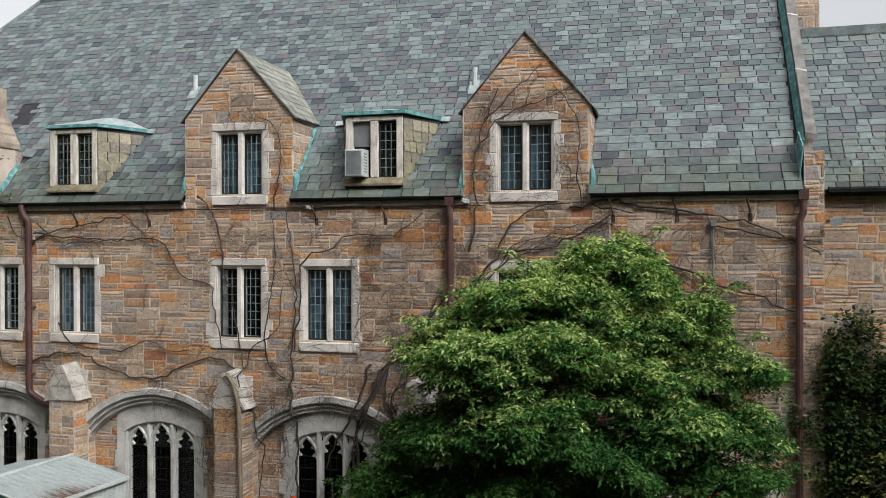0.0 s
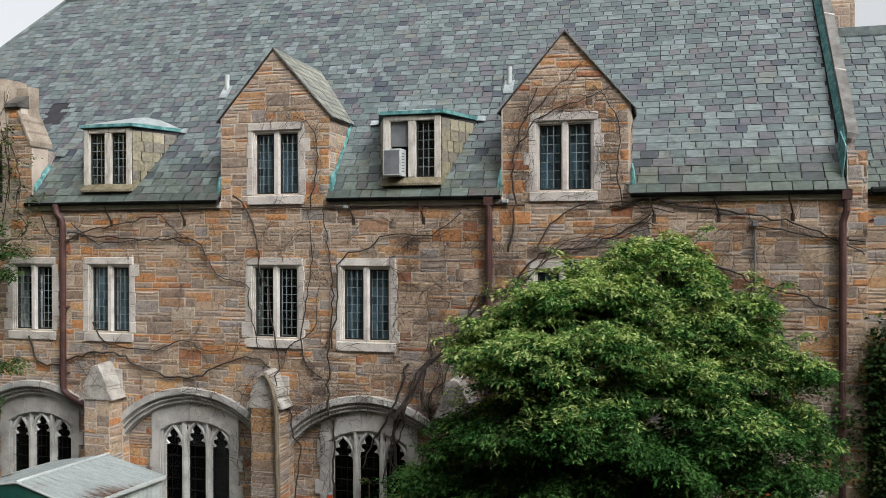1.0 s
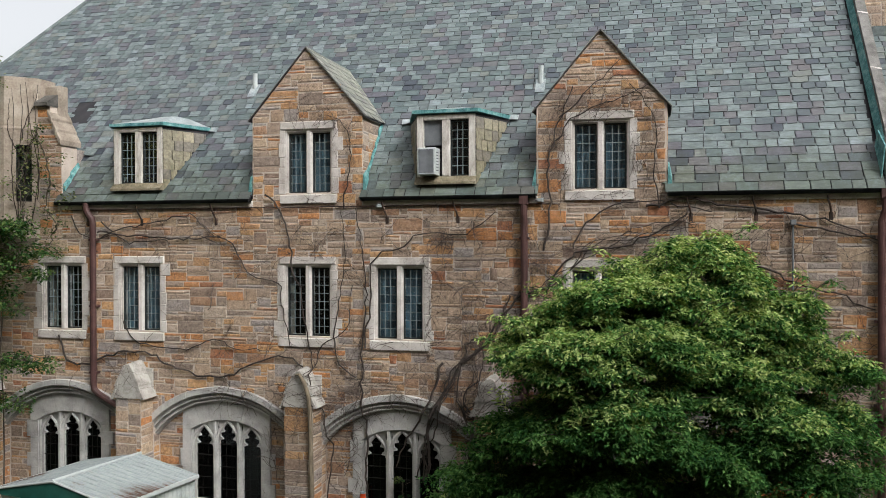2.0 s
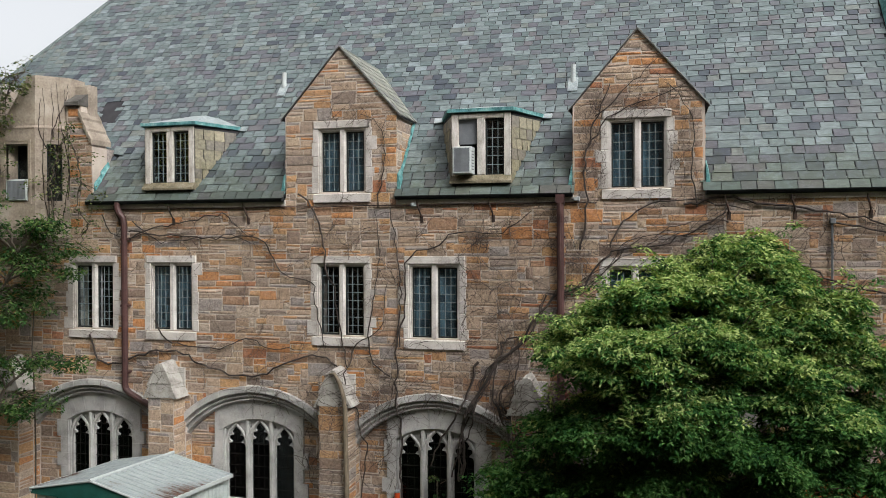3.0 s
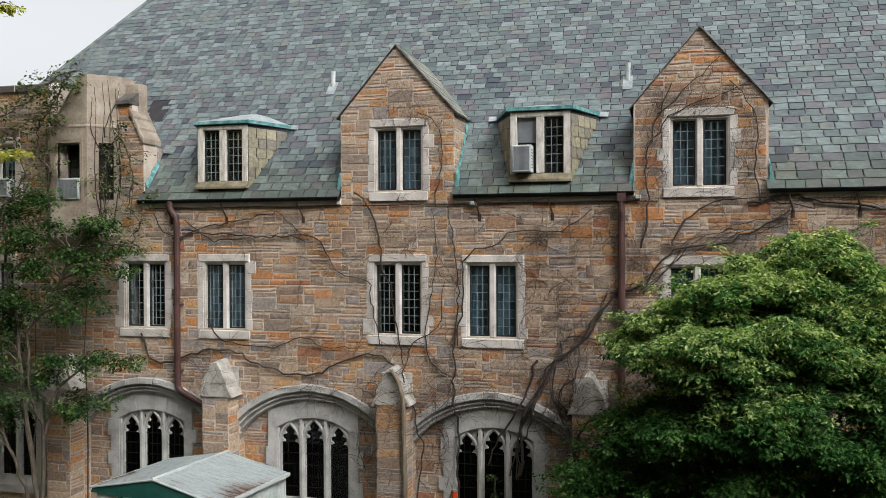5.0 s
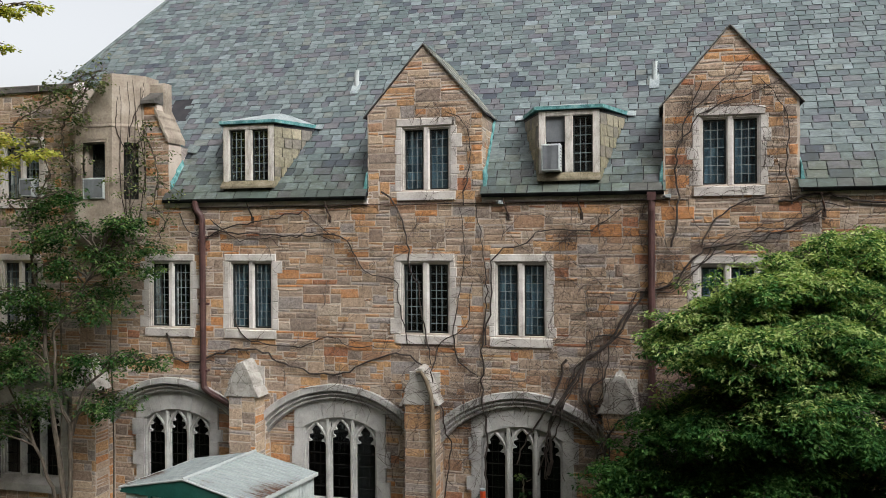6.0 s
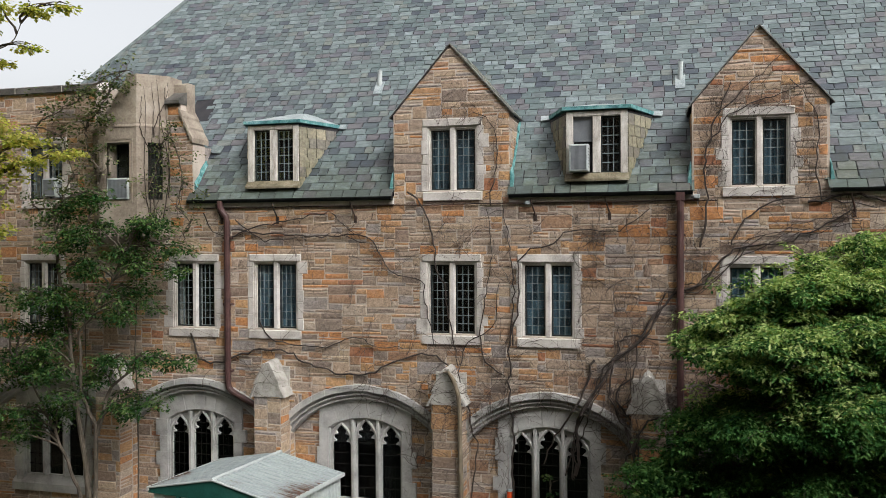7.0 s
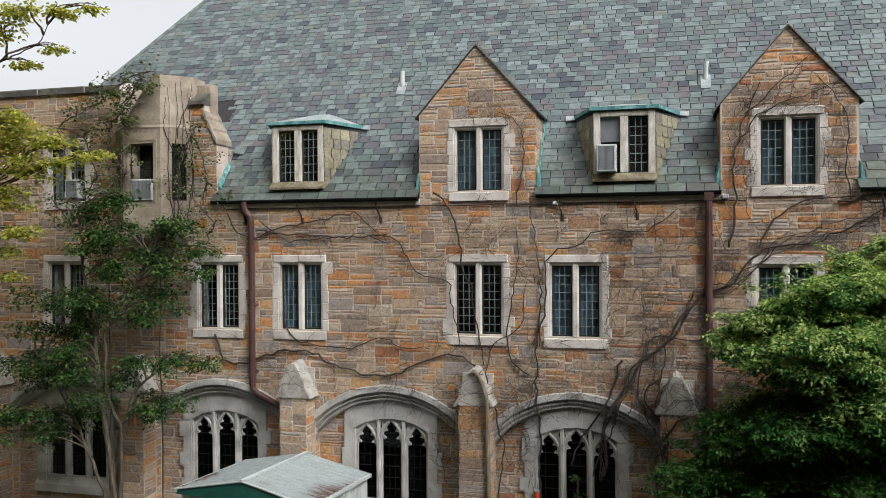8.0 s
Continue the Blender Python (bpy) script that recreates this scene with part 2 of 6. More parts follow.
M_GLASS = glass_mat("old_leaded_glass", (0.78, 0.88, 0.90), 0.03)
M_GLASS_D = glass_mat("dark_hall_glass", (0.20, 0.25, 0.25), 0.04, 1.32)


def leaf_mat(name, stops, glow=0.35):
    m, n, l, b = node_mat(name, 0.7, spec=0.07)
    vec, g = coords(n, l)
    rnd = g.outputs["Random Per Island"]
    broad = noise_at(n, l, vec, 2.6, 3)
    k = len(stops) - 1
    base = ramp(n, l, mix(n, l, 0.62, rnd, broad), [(0.27 + 0.38 * i / k, c) for i, c in enumerate(stops)])
    l.new(base, b.inputs["Base Color"])
    tr = n.new("ShaderNodeBsdfTranslucent")
    l.new(mix(n, l, 1.0, base, (1.25, 1.2, 0.6), "MULTIPLY"), tr.inputs["Color"])
    mx = n.new("ShaderNodeMixShader")
    mx.inputs[0].default_value = glow
    l.new(b.outputs[0], mx.inputs[1])
    l.new(tr.outputs[0], mx.inputs[2])
    l.new(mx.outputs[0], n["Material Output"].inputs["Surface"])
    return m


M_LEAF = leaf_mat("green_leaf", [(0.008, 0.034, 0.010), (0.020, 0.074, 0.018), (0.050, 0.138, 0.034), (0.110, 0.222, 0.064)], 0.28)
# brighter copy of the green leaf: sky light on the crown's tops, as colour
M_LEAF_LIT = leaf_mat("toplit_leaf", [(0.060, 0.140, 0.040), (0.15, 0.268, 0.074), (0.29, 0.400, 0.135), (0.45, 0.53, 0.23)], 0.38)
M_LEAF_L = leaf_mat("mid_green_leaf", [(0.007, 0.029, 0.008), (0.016, 0.055, 0.014), (0.042, 0.100, 0.026), (0.11, 0.16, 0.052)], 0.22)
M_LEAF_Y = leaf_mat("yellow_green_leaf", [(0.12, 0.18, 0.04), (0.29, 0.34, 0.075), (0.49, 0.50, 0.14), (0.50, 0.46, 0.19)], 0.6)
M_LEAF_O = leaf_mat("olive_climber_leaf", [(0.018, 0.040, 0.015), (0.042, 0.072, 0.026), (0.09, 0.125, 0.048), (0.17, 0.18, 0.085)], 0.3)
M_LEAF_D = leaf_mat("dark_ivy_leaf", [(0.006, 0.020, 0.007), (0.012, 0.034, 0.010), (0.025, 0.055, 0.015), (0.06, 0.085, 0.025)], 0.2)
M_LEAF_S = leaf_mat("yellowish_shrub_leaf", [(0.03, 0.055, 0.012), (0.08, 0.11, 0.025), (0.15, 0.17, 0.045), (0.26, 0.25, 0.08)], 0.25)

# ---- small builders ----


class Shape:
    """Vertices and faces of one mesh."""

    def __init__(self):
        self.v, self.f = [], []

    def poly(self, pts):
        k = len(self.v)
        self.v += [tuple(p) for p in pts]
        self.f.append(tuple(range(k, k + len(pts))))

    def hexa(self, p):
        """Eight corners: a ring of four and the ring opposite, each seen from outside the first ring clockwise."""
        k = len(self.v)
        self.v += [tuple(q) for q in p]
        for a in ((0, 1, 2, 3), (7, 6, 5, 4), (0, 4, 5, 1), (1, 5, 6, 2), (2, 6, 7, 3), (3, 7, 4, 0)):
            self.f.append(tuple(k + i for i in a))
        return self

    def box(self, x0, x1, y0, y1, z0, z1):
        return self.hexa([(x0, y0, z0), (x0, y0, z1), (x1, y0, z1), (x1, y0, z0), (x0, y1, z0), (x0, y1, z1), (x1, y1, z1), (x1, y1, z0)])

    def soft_box(self, x0, x1, y0, y1, z0, z1, r=0.01):
        """A box whose front (low y) edges are bevelled."""
        k = len(self.v)
        self.v += [(x0, y1, z0), (x0, y1, z1), (x1, y1, z1), (x1, y1, z0), (x0, y0 + r, z0), (x0, y0 + r, z1), (x1, y0 + r, z1), (x1, y0 + r, z0),
                   (x0 + r, y0, z0 + r), (x0 + r, y0, z1 - r), (x1 - r, y0, z1 - r), (x1 - r, y0, z0 + r)]
        self.f.append((k + 3, k + 2, k + 1, k))
        for a in (0, 4):
            for i in range(4):
                j = (i + 1) % 4
                self.f.append((k + a + i, k + a + j, k + a + 4 + j, k + a + 4 + i))
        self.f.append((k + 8, k + 9, k + 10, k + 11))
        return self

    def tube(self, pts, radii, sides=6, cap=True):
        pts = [Vector(p) for p in pts]
        k0 = len(self.v)
        for i, p in enumerate(pts):
            d = (pts[min(i + 1, len(pts) - 1)] - pts[max(i - 1, 0)]).normalized()
            a = d.cross(Vector((0.31, 0.87, 0.38))).normalized()
            b = d.cross(a)
            r = radii[i] if isinstance(radii, (list, tuple)) else radii
            for s in range(sides):
                w = 2 * math.pi * s / sides
                self.v.append(tuple(p + a * (r * math.cos(w)) + b * (r * math.sin(w))))
        for i in range(len(pts) - 1):
            for s in range(sides):
                t = (s + 1) % sides
                self.f.append((k0 + i * sides + s, k0 + i * sides + t, k0 + (i + 1) * sides + t, k0 + (i + 1) * sides + s))
        if cap:
            self.f.append(tuple(k0 + s for s in reversed(range(sides))))
            self.f.append(tuple(k0 + (len(pts) - 1) * sides + s for s in range(sides)))
        return self

    def plate(self, outer, holes, y0, y1):
        """A slab in the plane of the wall: an outline and holes as (x, z), from y0 (front) to y1."""
        loops = [list(outer)] + [list(h) for h in holes]
        from mathutils.geometry import tessellate_polygon
        flat = [q for lp in loops for q in lp]
        tris = tessellate_polygon([[Vector((x, z, 0)) for x, z in lp] for lp in loops])
        k = len(self.v)
        n = len(flat)
        self.v += [(x, y0, z) for x, z in flat] + [(x, y1, z) for x, z in flat]
        for t in tris:
            a, b, c = (flat[i] for i in t)
            cw = (b[0] - a[0]) * (c[1] - a[1]) - (b[1] - a[1]) * (c[0] - a[0]) < 0
            t = t if not cw else t[::-1]
            self.f.append(tuple(k + i for i in t))
            self.f.append(tuple(k + n + i for i in reversed(t)))
        o = 0
        for lp in loops:
            m = len(lp)
            for i in range(m):
                j = (i + 1) % m
                self.f.append((k + o + i, k + n + o + i, k + n + o + j, k + o + j))
            o += m
        return self

    def mesh(self, name, mat, tidy=False):
        me = bpy.data.meshes.new(name)
        me.from_pydata(self.v, [], self.f)
        if tidy:
            bm = bmesh.new()
            bm.from_mesh(me)
            bmesh.ops.recalc_face_normals(bm, faces=bm.faces)
            bm.to_mesh(me)
            bm.free()
        me.materials.append(mat)
        return me


def part(name, shape, mat, parent=None, label="", tidy=True):
    ob = new(name, shape.mesh(name, mat, tidy))
    ob.parent = parent
    if label:
        tagged(ob, label)
    return ob


def thing(name, label, category, group="", kind="", at=(0, 0, 0)):
    ob = new(name)
    ob.location = at
    ob.empty_display_size = 0.2
    return tagged(ob, label, category, group, kind)


def piece(name, mesh, parent, m=None):
    ob = bpy.data.objects.new(name, mesh)
    scene.collection.objects.link(ob)
    ob.parent = parent
    if m is not None:
        ob.matrix_basis = m
    return ob


def arc(cx, cz, r, a0, a1, n):
    """Points from angle a0 to a1, degrees from straight up, clockwise positive."""
    return [(cx + r * math.sin(radians(a0 + (a1 - a0) * i / n)), cz + r * math.cos(radians(a0 + (a1 - a0) * i / n))) for i in range(n + 1)]


def inside(poly, x, z):
    hit = False
    for (x0, z0), (x1, z1) in zip(poly, poly[1:] + poly[:1]):
        if (z0 > z) != (z1 > z) and x < x0 + (z - z0) * (x1 - x0) / (z1 - z0):
            hit = not hit
    return hit

# ---- ground ----
g = Shape()
g.poly([(-400, -400, 0), (400, -400, 0), (400, 400, 0), (-400, 400, 0)])
tagged(part("ground", g, M_GRASS), "mown courtyard lawn below the stone building", "lawn", kind="structure")

# unseen plain fronts added behind and beside the camera; they close the court and block low sky light
for k, (xa, xb, ya, yb) in enumerate(((-18.7, 24, -20.5, -20.0), (23.5, 24, -20, 0.6), (-18.7, -18.2, -20, 0.0))):
    tagged(part(f"wall_court_{k + 1}", Shape().box(xa, xb, ya, yb, 0, 19.0), M_COURT), "plain unseen brown wall round the court, added to block low sky light", "wall", kind="structure")

# ---- the plan of the front ----
EAVE, TAN = 6.95, 1.22                      # underside of the roof edge; slope of the roof
ROOF0 = 7.10                                # height of the roof plane over the wall's face
RIDGE_Z = 12.40
RIDGE_Y = (RIDGE_Z - ROOF0) / TAN
ARCHES = [-14.62, -11.12, -7.62, -4.12, -0.62]
ARCH_Z, ARCH_R = 1.245, 2.18                 # centre and outer radius of the relieving arches
BUTTS = [-16.37, -12.87, -9.37, -5.87, -2.37, 1.13]
WINDOWS = [  # x0, x1, z0, z1, blind, rows of panes
    (-15.15, -14.25, 4.42, 5.75, 0, 8), (-15.09, -14.19, 7.04, 8.18, 0, 7), (-11.61, -10.67, 4.44, 5.74, 0, 8), (-9.84, -8.915, 4.44, 5.74, 1, 8),
    (-6.33, -5.39, 4.42, 5.74, 0, 8), (-4.57, -3.63, 4.41, 5.73, 2, 8), (-1.08, -0.14, 4.39, 5.70, 1, 8),
    (-6.30, -5.37, 7.05, 8.21, 1, 7), (-1.05, -0.09, 7.03, 8.18, 1, 7)]
GABLES = [(-5.87, 9.70, 1.09, 8.47), (-0.565, 9.67, 1.075, 8.42)]       # middle, apex, half width, shoulder
DORMERS = [(-9.415, 0.535, 0.98), (-3.24, 0.53, 0.96)]                 # middle, half front, half back
DORMER_Z0, DORMER_Z1 = 7.20, 8.38


def recess(c, r=2.045):
    a = math.degrees(math.asin(1.474 / r))
    return [(c - 1.474, 0.05)] + arc(c, ARCH_Z, r, -a, a, 24) + [(c + 1.474, 0.05)]


DOOR_HOLE = [(1.92, 0.05), (1.92, 2.05)] + arc(2.57, 1.85, 0.78, -50, 50, 8) + [(3.22, 2.05), (3.22, 0.05)]
OUTLINES = [
    [(-17.6, 0), (-12.87, 0), (-12.87, 9.25), (-17.6, 9.25)],
    [(-12.87, 0), (-9.37, 0), (-9.37, 3.9), (-10.3, 3.9), (-10.3, EAVE), (-11.15, EAVE), (-11.15, 8.05), (-11.38, 8.5), (-11.42, 8.88), (-11.72, 8.88), (-11.72, 9.25), (-12.87, 9.25)],
    [(-9.37, 0), (-5.87, 0), (-5.87, 3.9), (-6.96, 3.9), (-6.96, EAVE), (-10.3, EAVE), (-10.3, 3.9), (-9.37, 3.9)],
    [(-5.87, 0), (-2.37, 0), (-2.37, EAVE), (-4.78, EAVE), (-4.78, 8.47), (-5.87, 9.70), (-6.96, 8.47), (-6.96, 3.9), (-5.87, 3.9)],
    [(-2.37, 0), (1.13, 0), (1.13, EAVE), (0.51, EAVE), (0.51, 8.42), (-0.565, 9.67), (-1.64, 8.42), (-1.64, EAVE), (-2.37, EAVE)],
    [(1.13, 0), (4.05, 0), (4.05, 7.55), (3.76, 7.55), (3.76, EAVE), (1.13, EAVE)]]
BAY = [(-13.46, 0.0), (-12.98, -0.44), (-12.13, -0.44), (-11.65, 0.0)]

rng = random.Random(7)


def pack(x0, x1, z0, z1, free, ux=0.07, uz=0.058, tall=(0.37, 0.41, 0.19, 0.03), wide=(2, 8)):
    """Squared rubble in broken courses: rectangles (x, z, w, h) that fill the free cells from below."""
    nx, nz = max(int((x1 - x0) / ux), 1), max(int((z1 - z0) / uz), 1)
    ux, uz = (x1 - x0) / nx, (z1 - z0) / nz
    open_ = np.array([[free(x0 + (i + 0.5) * ux, z0 + (k + 0.5) * uz) for i in range(nx)] for k in range(nz)])
    out = []
    for k in range(nz):
        i = 0
        while i < nx:
            if not open_[k, i]:
                i += 1
                continue
            h = rng.choices((1, 2, 3, 4), tall)[0]
            w = rng.randint(*wide) + (1 if h == 1 else 0)
            if h > 2:
                w = max(w, 4)
            run = 0
            while i + run < nx and run < w and open_[k, i + run]:
                run += 1
            if i + run < nx and open_[k, i + run] and i + run + 1 < nx and not open_[k, i + run + 1]:
                run += 1
            while h > 1 and not (k + h <= nz and open_[k:k + h, i:i + run].all()):
                h -= 1
            open_[k:k + h, i:i + run] = False
            out.append((x0 + i * ux, z0 + k * uz, run * ux, h * uz))
            i += run
    return out


def stone_shape(s, w, h, m=None, deep=0.0075):
    """One squared stone with worn arrises and an uneven face, centred, its face towards -y."""
    gap, r = 0.0085, min(0.012, h * 0.18)
    a, b = w / 2 - gap, h / 2 - gap
    j = lambda q: rng.uniform(-q, q)
    back = [(-a, 0, -b), (-a, 0, b), (a, 0, b), (a, 0, -b)]
    back = [(x + j(0.016), y, z + j(0.011)) for x, y, z in back]
    d = deep + j(0.004)
    edge = [(x, -d * 0.55, z) for x, y, z in back]
    face = [(x - math.copysign(r, x) + j(0.004), -d + j(0.003), z - math.copysign(r, z) + j(0.005)) for x, y, z in back]
    hub = (j(0.25) * w, -d - rng.uniform(-0.003, 0.008), j(0.25) * h)
    pts = [Vector(p) for p in back + edge + face + [hub]]
    if m is not None:
        pts = [m @ p for p in pts]
    k = len(s.v)
    s.v += [tuple(p) for p in pts]
    for o in (0, 4):
        for i in range(4):
            t = (i + 1) % 4
            s.f.append((k + o + i, k + o + t, k + o + 4 + t, k + o + 4 + i))
    for i in range(4):
        s.f.append((k + 8 + i, k + 8 + (i + 1) % 4, k + 12))


STONE_MESHES = {}


def stone_mesh(w, h):
    key = (round(w, 2), round(h, 2), rng.randint(0, 1))
    if key not in STONE_MESHES:
        s = Shape()
        stone_shape(s, w, h)
        STONE_MESHES[key] = s.mesh("stone", M_STONE)
    return STONE_MESHES[key]


def lay(parent, rects, place, near, most=300):
    """Lays stones: those nearest the plan's point `near` as pieces, the rest joined. place(x, z) gives the matrix of a spot."""
    rects = sorted(rects, key=lambda q: (q[0] + q[2] / 2 - near[0]) ** 2 + (q[1] + q[3] / 2 - near[1]) ** 2)
    for x, z, w, h in rects[:most]:
        piece("stone", stone_mesh(w, h), parent, place(x + w / 2, z + h / 2))
    if rects[most:]:
        s = Shape()
        for x, z, w, h in rects[most:]:
            stone_shape(s, w, h, place(x + w / 2, z + h / 2))
        tagged(part("stones", s, M_STONE_J, parent, tidy=False), kind="stuff")


def front(y):
    return lambda x, z: Matrix.Translation((x, y, z))


# ---- walls ----
SURROUNDS = [(x0 - 0.1, x1 + 0.1, z0 - 0.2, z1 + 0.14) for x0, x1, z0, z1, _, _ in WINDOWS]
HOLES = [[(x0, z0), (x0, z1), (x1, z1), (x1, z0)] for x0, x1, z0, z1, _, _ in WINDOWS]
RECESS = [recess(c) for c in ARCHES]
WALLS = []


def wall_free(outline):
    def free(x, z):
        if not inside(outline, x, z):
            return False
        if any(a < x < b and c < z < d for a, b, c, d in SURROUNDS):
            return False
        if any(math.hypot(x - c, z - ARCH_Z) < ARCH_R - 0.02 and abs(x - c) < 1.5 for c in ARCHES) or (z < 2.86 and any(abs(x - c) < 1.5 for c in ARCHES)):
            return False
        if any(abs(x - c) < 0.26 and z < 3.25 for c in BUTTS):
            return False
        if -13.4 < x < -11.72 and z > 6.1:
            return False
        if 1.75 < x < 3.42 and z < 2.75 and math.hypot(x - 2.57, max(z - 1.85, 0)) < 0.95:
            return False
        return True
    return free


for i, outline in enumerate(OUTLINES):
    xs = [p[0] for p in outline]
    mid = sum(xs) / len(xs)
    holes = [h for h in HOLES + RECESS + [DOOR_HOLE] if inside(outline, sum(p[0] for p in h) / len(h), sum(p[1] for p in h) / len(h))]
    w = thing(f"wall_{i + 1}", "brown and orange squared rubble wall with pale mortar", "wall", kind="structure")
    part("wall_core", Shape().plate(outline, holes, 0.0, 0.45), M_MORTAR, w)
    WALLS.append((w, outline))

# closing walls, floors and the back of the house
shell = thing("wall_back", "plain rear and end walls of the stone building", "wall", kind="structure")
s = Shape()
s.box(-17.6, 4.05, 2 * RIDGE_Y - 0.3, 2 * RIDGE_Y, 0, EAVE)
s.box(-17.6, -17.3, 0.45, 2 * RIDGE_Y - 0.3, 0, EAVE)
s.box(3.75, 4.05, 0.45, 2 * RIDGE_Y - 0.3, 0, EAVE)
part("rear_wall", s, M_MORTAR, shell)
# floors and inner wall carry the rooms' darkness in their colour
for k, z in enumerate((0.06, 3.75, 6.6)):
    tagged(part(f"floor_{k + 1}", Shape().box(-17.28, 3.73, 0.47, 2 * RIDGE_Y - 0.32, z, z + 0.15), M_ROOM), "near-black floor behind the windows, room gloom put into its colour", "floor", kind="structure")
tagged(part("wall_inner", Shape().box(-17.28, 3.73, 3.2, 3.3, 0.25, 6.55), M_ROOM), "near-black wall inside the rooms, room gloom put into its colour", "wall", kind="structure")

# ---- main roof ----


def roof_y(z):
    return (z - ROOF0) / TAN


def hip_x(z):
    return -13.8 - 0.66 * (RIDGE_Z - z)


roof = thing("roof_main", "steep roof of grey-green and purple slates", "roof", kind="structure")
s = Shape()
y0 = 0.47
zb = ROOF0 + TAN * y0 - 0.03
rz, ry, rx0, rx1 = RIDGE_Z - 0.03, RIDGE_Y, hip_x(RIDGE_Z), 3.76
yb = 2 * RIDGE_Y + 0.14
ze = ROOF0 - 0.14 * TAN - 0.03
s.poly([(hip_x(zb), y0, zb), (rx1, y0, zb), (rx1, ry, rz), (rx0, ry, rz)])
s.poly([(rx1, yb, ze), (hip_x(ze), yb, ze), (rx0, ry, rz), (rx1, ry, rz)])
s.poly([(hip_x(ze), yb, ze), (hip_x(zb), y0, zb), (rx0, ry, rz)])
s.poly([(rx1, y0, zb), (rx1, yb, ze), (rx1, ry, rz)])
for xa, xb in ((-11.15, -6.96), (-4.78, -1.64), (0.51, 3.76)):
    s.poly([(xa, -0.14, ze), (xb, -0.14, ze), (xb, y0, zb), (xa, y0, zb)])
    s.poly([(xa, -0.14, ze), (xa, y0, ze - 0.05), (xb, y0, ze - 0.05), (xb, -0.14, ze)])
part("roof_deck", s, M_FELT, roof, tidy=False)
SLOPE = math.atan(TAN)


def slate_shape(s, w, ln, m=None, t=0.016):
    j = lambda q: rng.uniform(-q, q)
    a = w / 2 - 0.0055
    lift = 0.022 + j(0.004)
    c = min(0.012, w * 0.06)
    low = [(-a + rng.random() * c, j(0.003)), (a - rng.random() * c, j(0.003))]
    pts = [(low[0][0], low[0][1], lift), (-a, ln, 0.004 + t * 0.4), (a, ln, 0.004 + t * 0.4), (low[1][0], low[1][1], lift + j(0.003)),
           (low[0][0], low[0][1], lift - t), (-a, ln, 0.0), (a, ln, 0.0), (low[1][0], low[1][1], lift - t)]
    pts = [Vector(p) for p in pts]
    if m is not None:
        pts = [m @ p for p in pts]
    k = len(s.v)
    s.v += [tuple(p) for p in pts]
    for f in ((0, 3, 2, 1), (0, 4, 7, 3), (0, 1, 5, 4), (3, 7, 6, 2)):
        s.f.append(tuple(k + i for i in f))


SLATE_MESHES = {}


def slate_mesh(w, ln, mat):
    key = (round(w, 2), round(ln, 2), rng.randint(0, 2), mat.name)
    if key not in SLATE_MESHES:
        s = Shape()
        slate_shape(s, round(w, 2), ln)
        SLATE_MESHES[key] = s.mesh("slate", mat)
    return SLATE_MESHES[key]


def lay_slates(parent, spots, near, most, mat, mat_run):
    """spots: (matrix, width, length, key) with key a point of the plan."""
    spots = sorted(spots, key=lambda q: (q[3][0] - near[0]) ** 2 + (q[3][1] - near[1]) ** 2)
    for m, w, ln, _ in spots[:most]:
        piece("slate", slate_mesh(w, ln, mat), parent, m)
    if spots[most:]:
        s = Shape()
        for m, w, ln, _ in spots[most:]:
            slate_shape(s, w, ln, m)
        tagged(part("slates", s, mat_run, parent, tidy=False), kind="stuff")


def slope_matrix(x, y, z, turn=0.0, pitch=SLOPE):
    """Local x along the course, local y up the slope."""
    return Matrix.Translation((x, y, z)) @ Matrix.Rotation(turn, 4, "Z") @ Matrix.Rotation(pitch, 4, "X")


def dormer_half(d, y):
    c, a, b = d
    return a + (b - a) * max(0.0, min(1.0, (y - 0.03) / 1.0))


def roof_free(x, z):
    y = roof_y(z)
    if x < hip_x(z) + 0.05 or x > 3.72:
        return False
    if x < -11.17 and y < 0.42 or x < -11.45 and y < 0.5:
        return False
    for c, apex, half, sh in GABLES:
        w = half - 0.02 if z < sh else (half - 0.08) * (apex - z) / (apex - sh) - 0.03
        if abs(x - c) < w:
            return False
    for d in DORMERS:
        if DORMER_Z0 - 0.04 < z < DORMER_Z1 + 0.12 and abs(x - d[0]) < dormer_half(d, y) - 0.03:
            return False
    if -12.1 < x < -11.62 and 8.72 < z < 9.22:
        return False
    return True


spots = []
sl, row = 0.0, 0
length = (RIDGE_Y + 0.14) / math.cos(SLOPE)
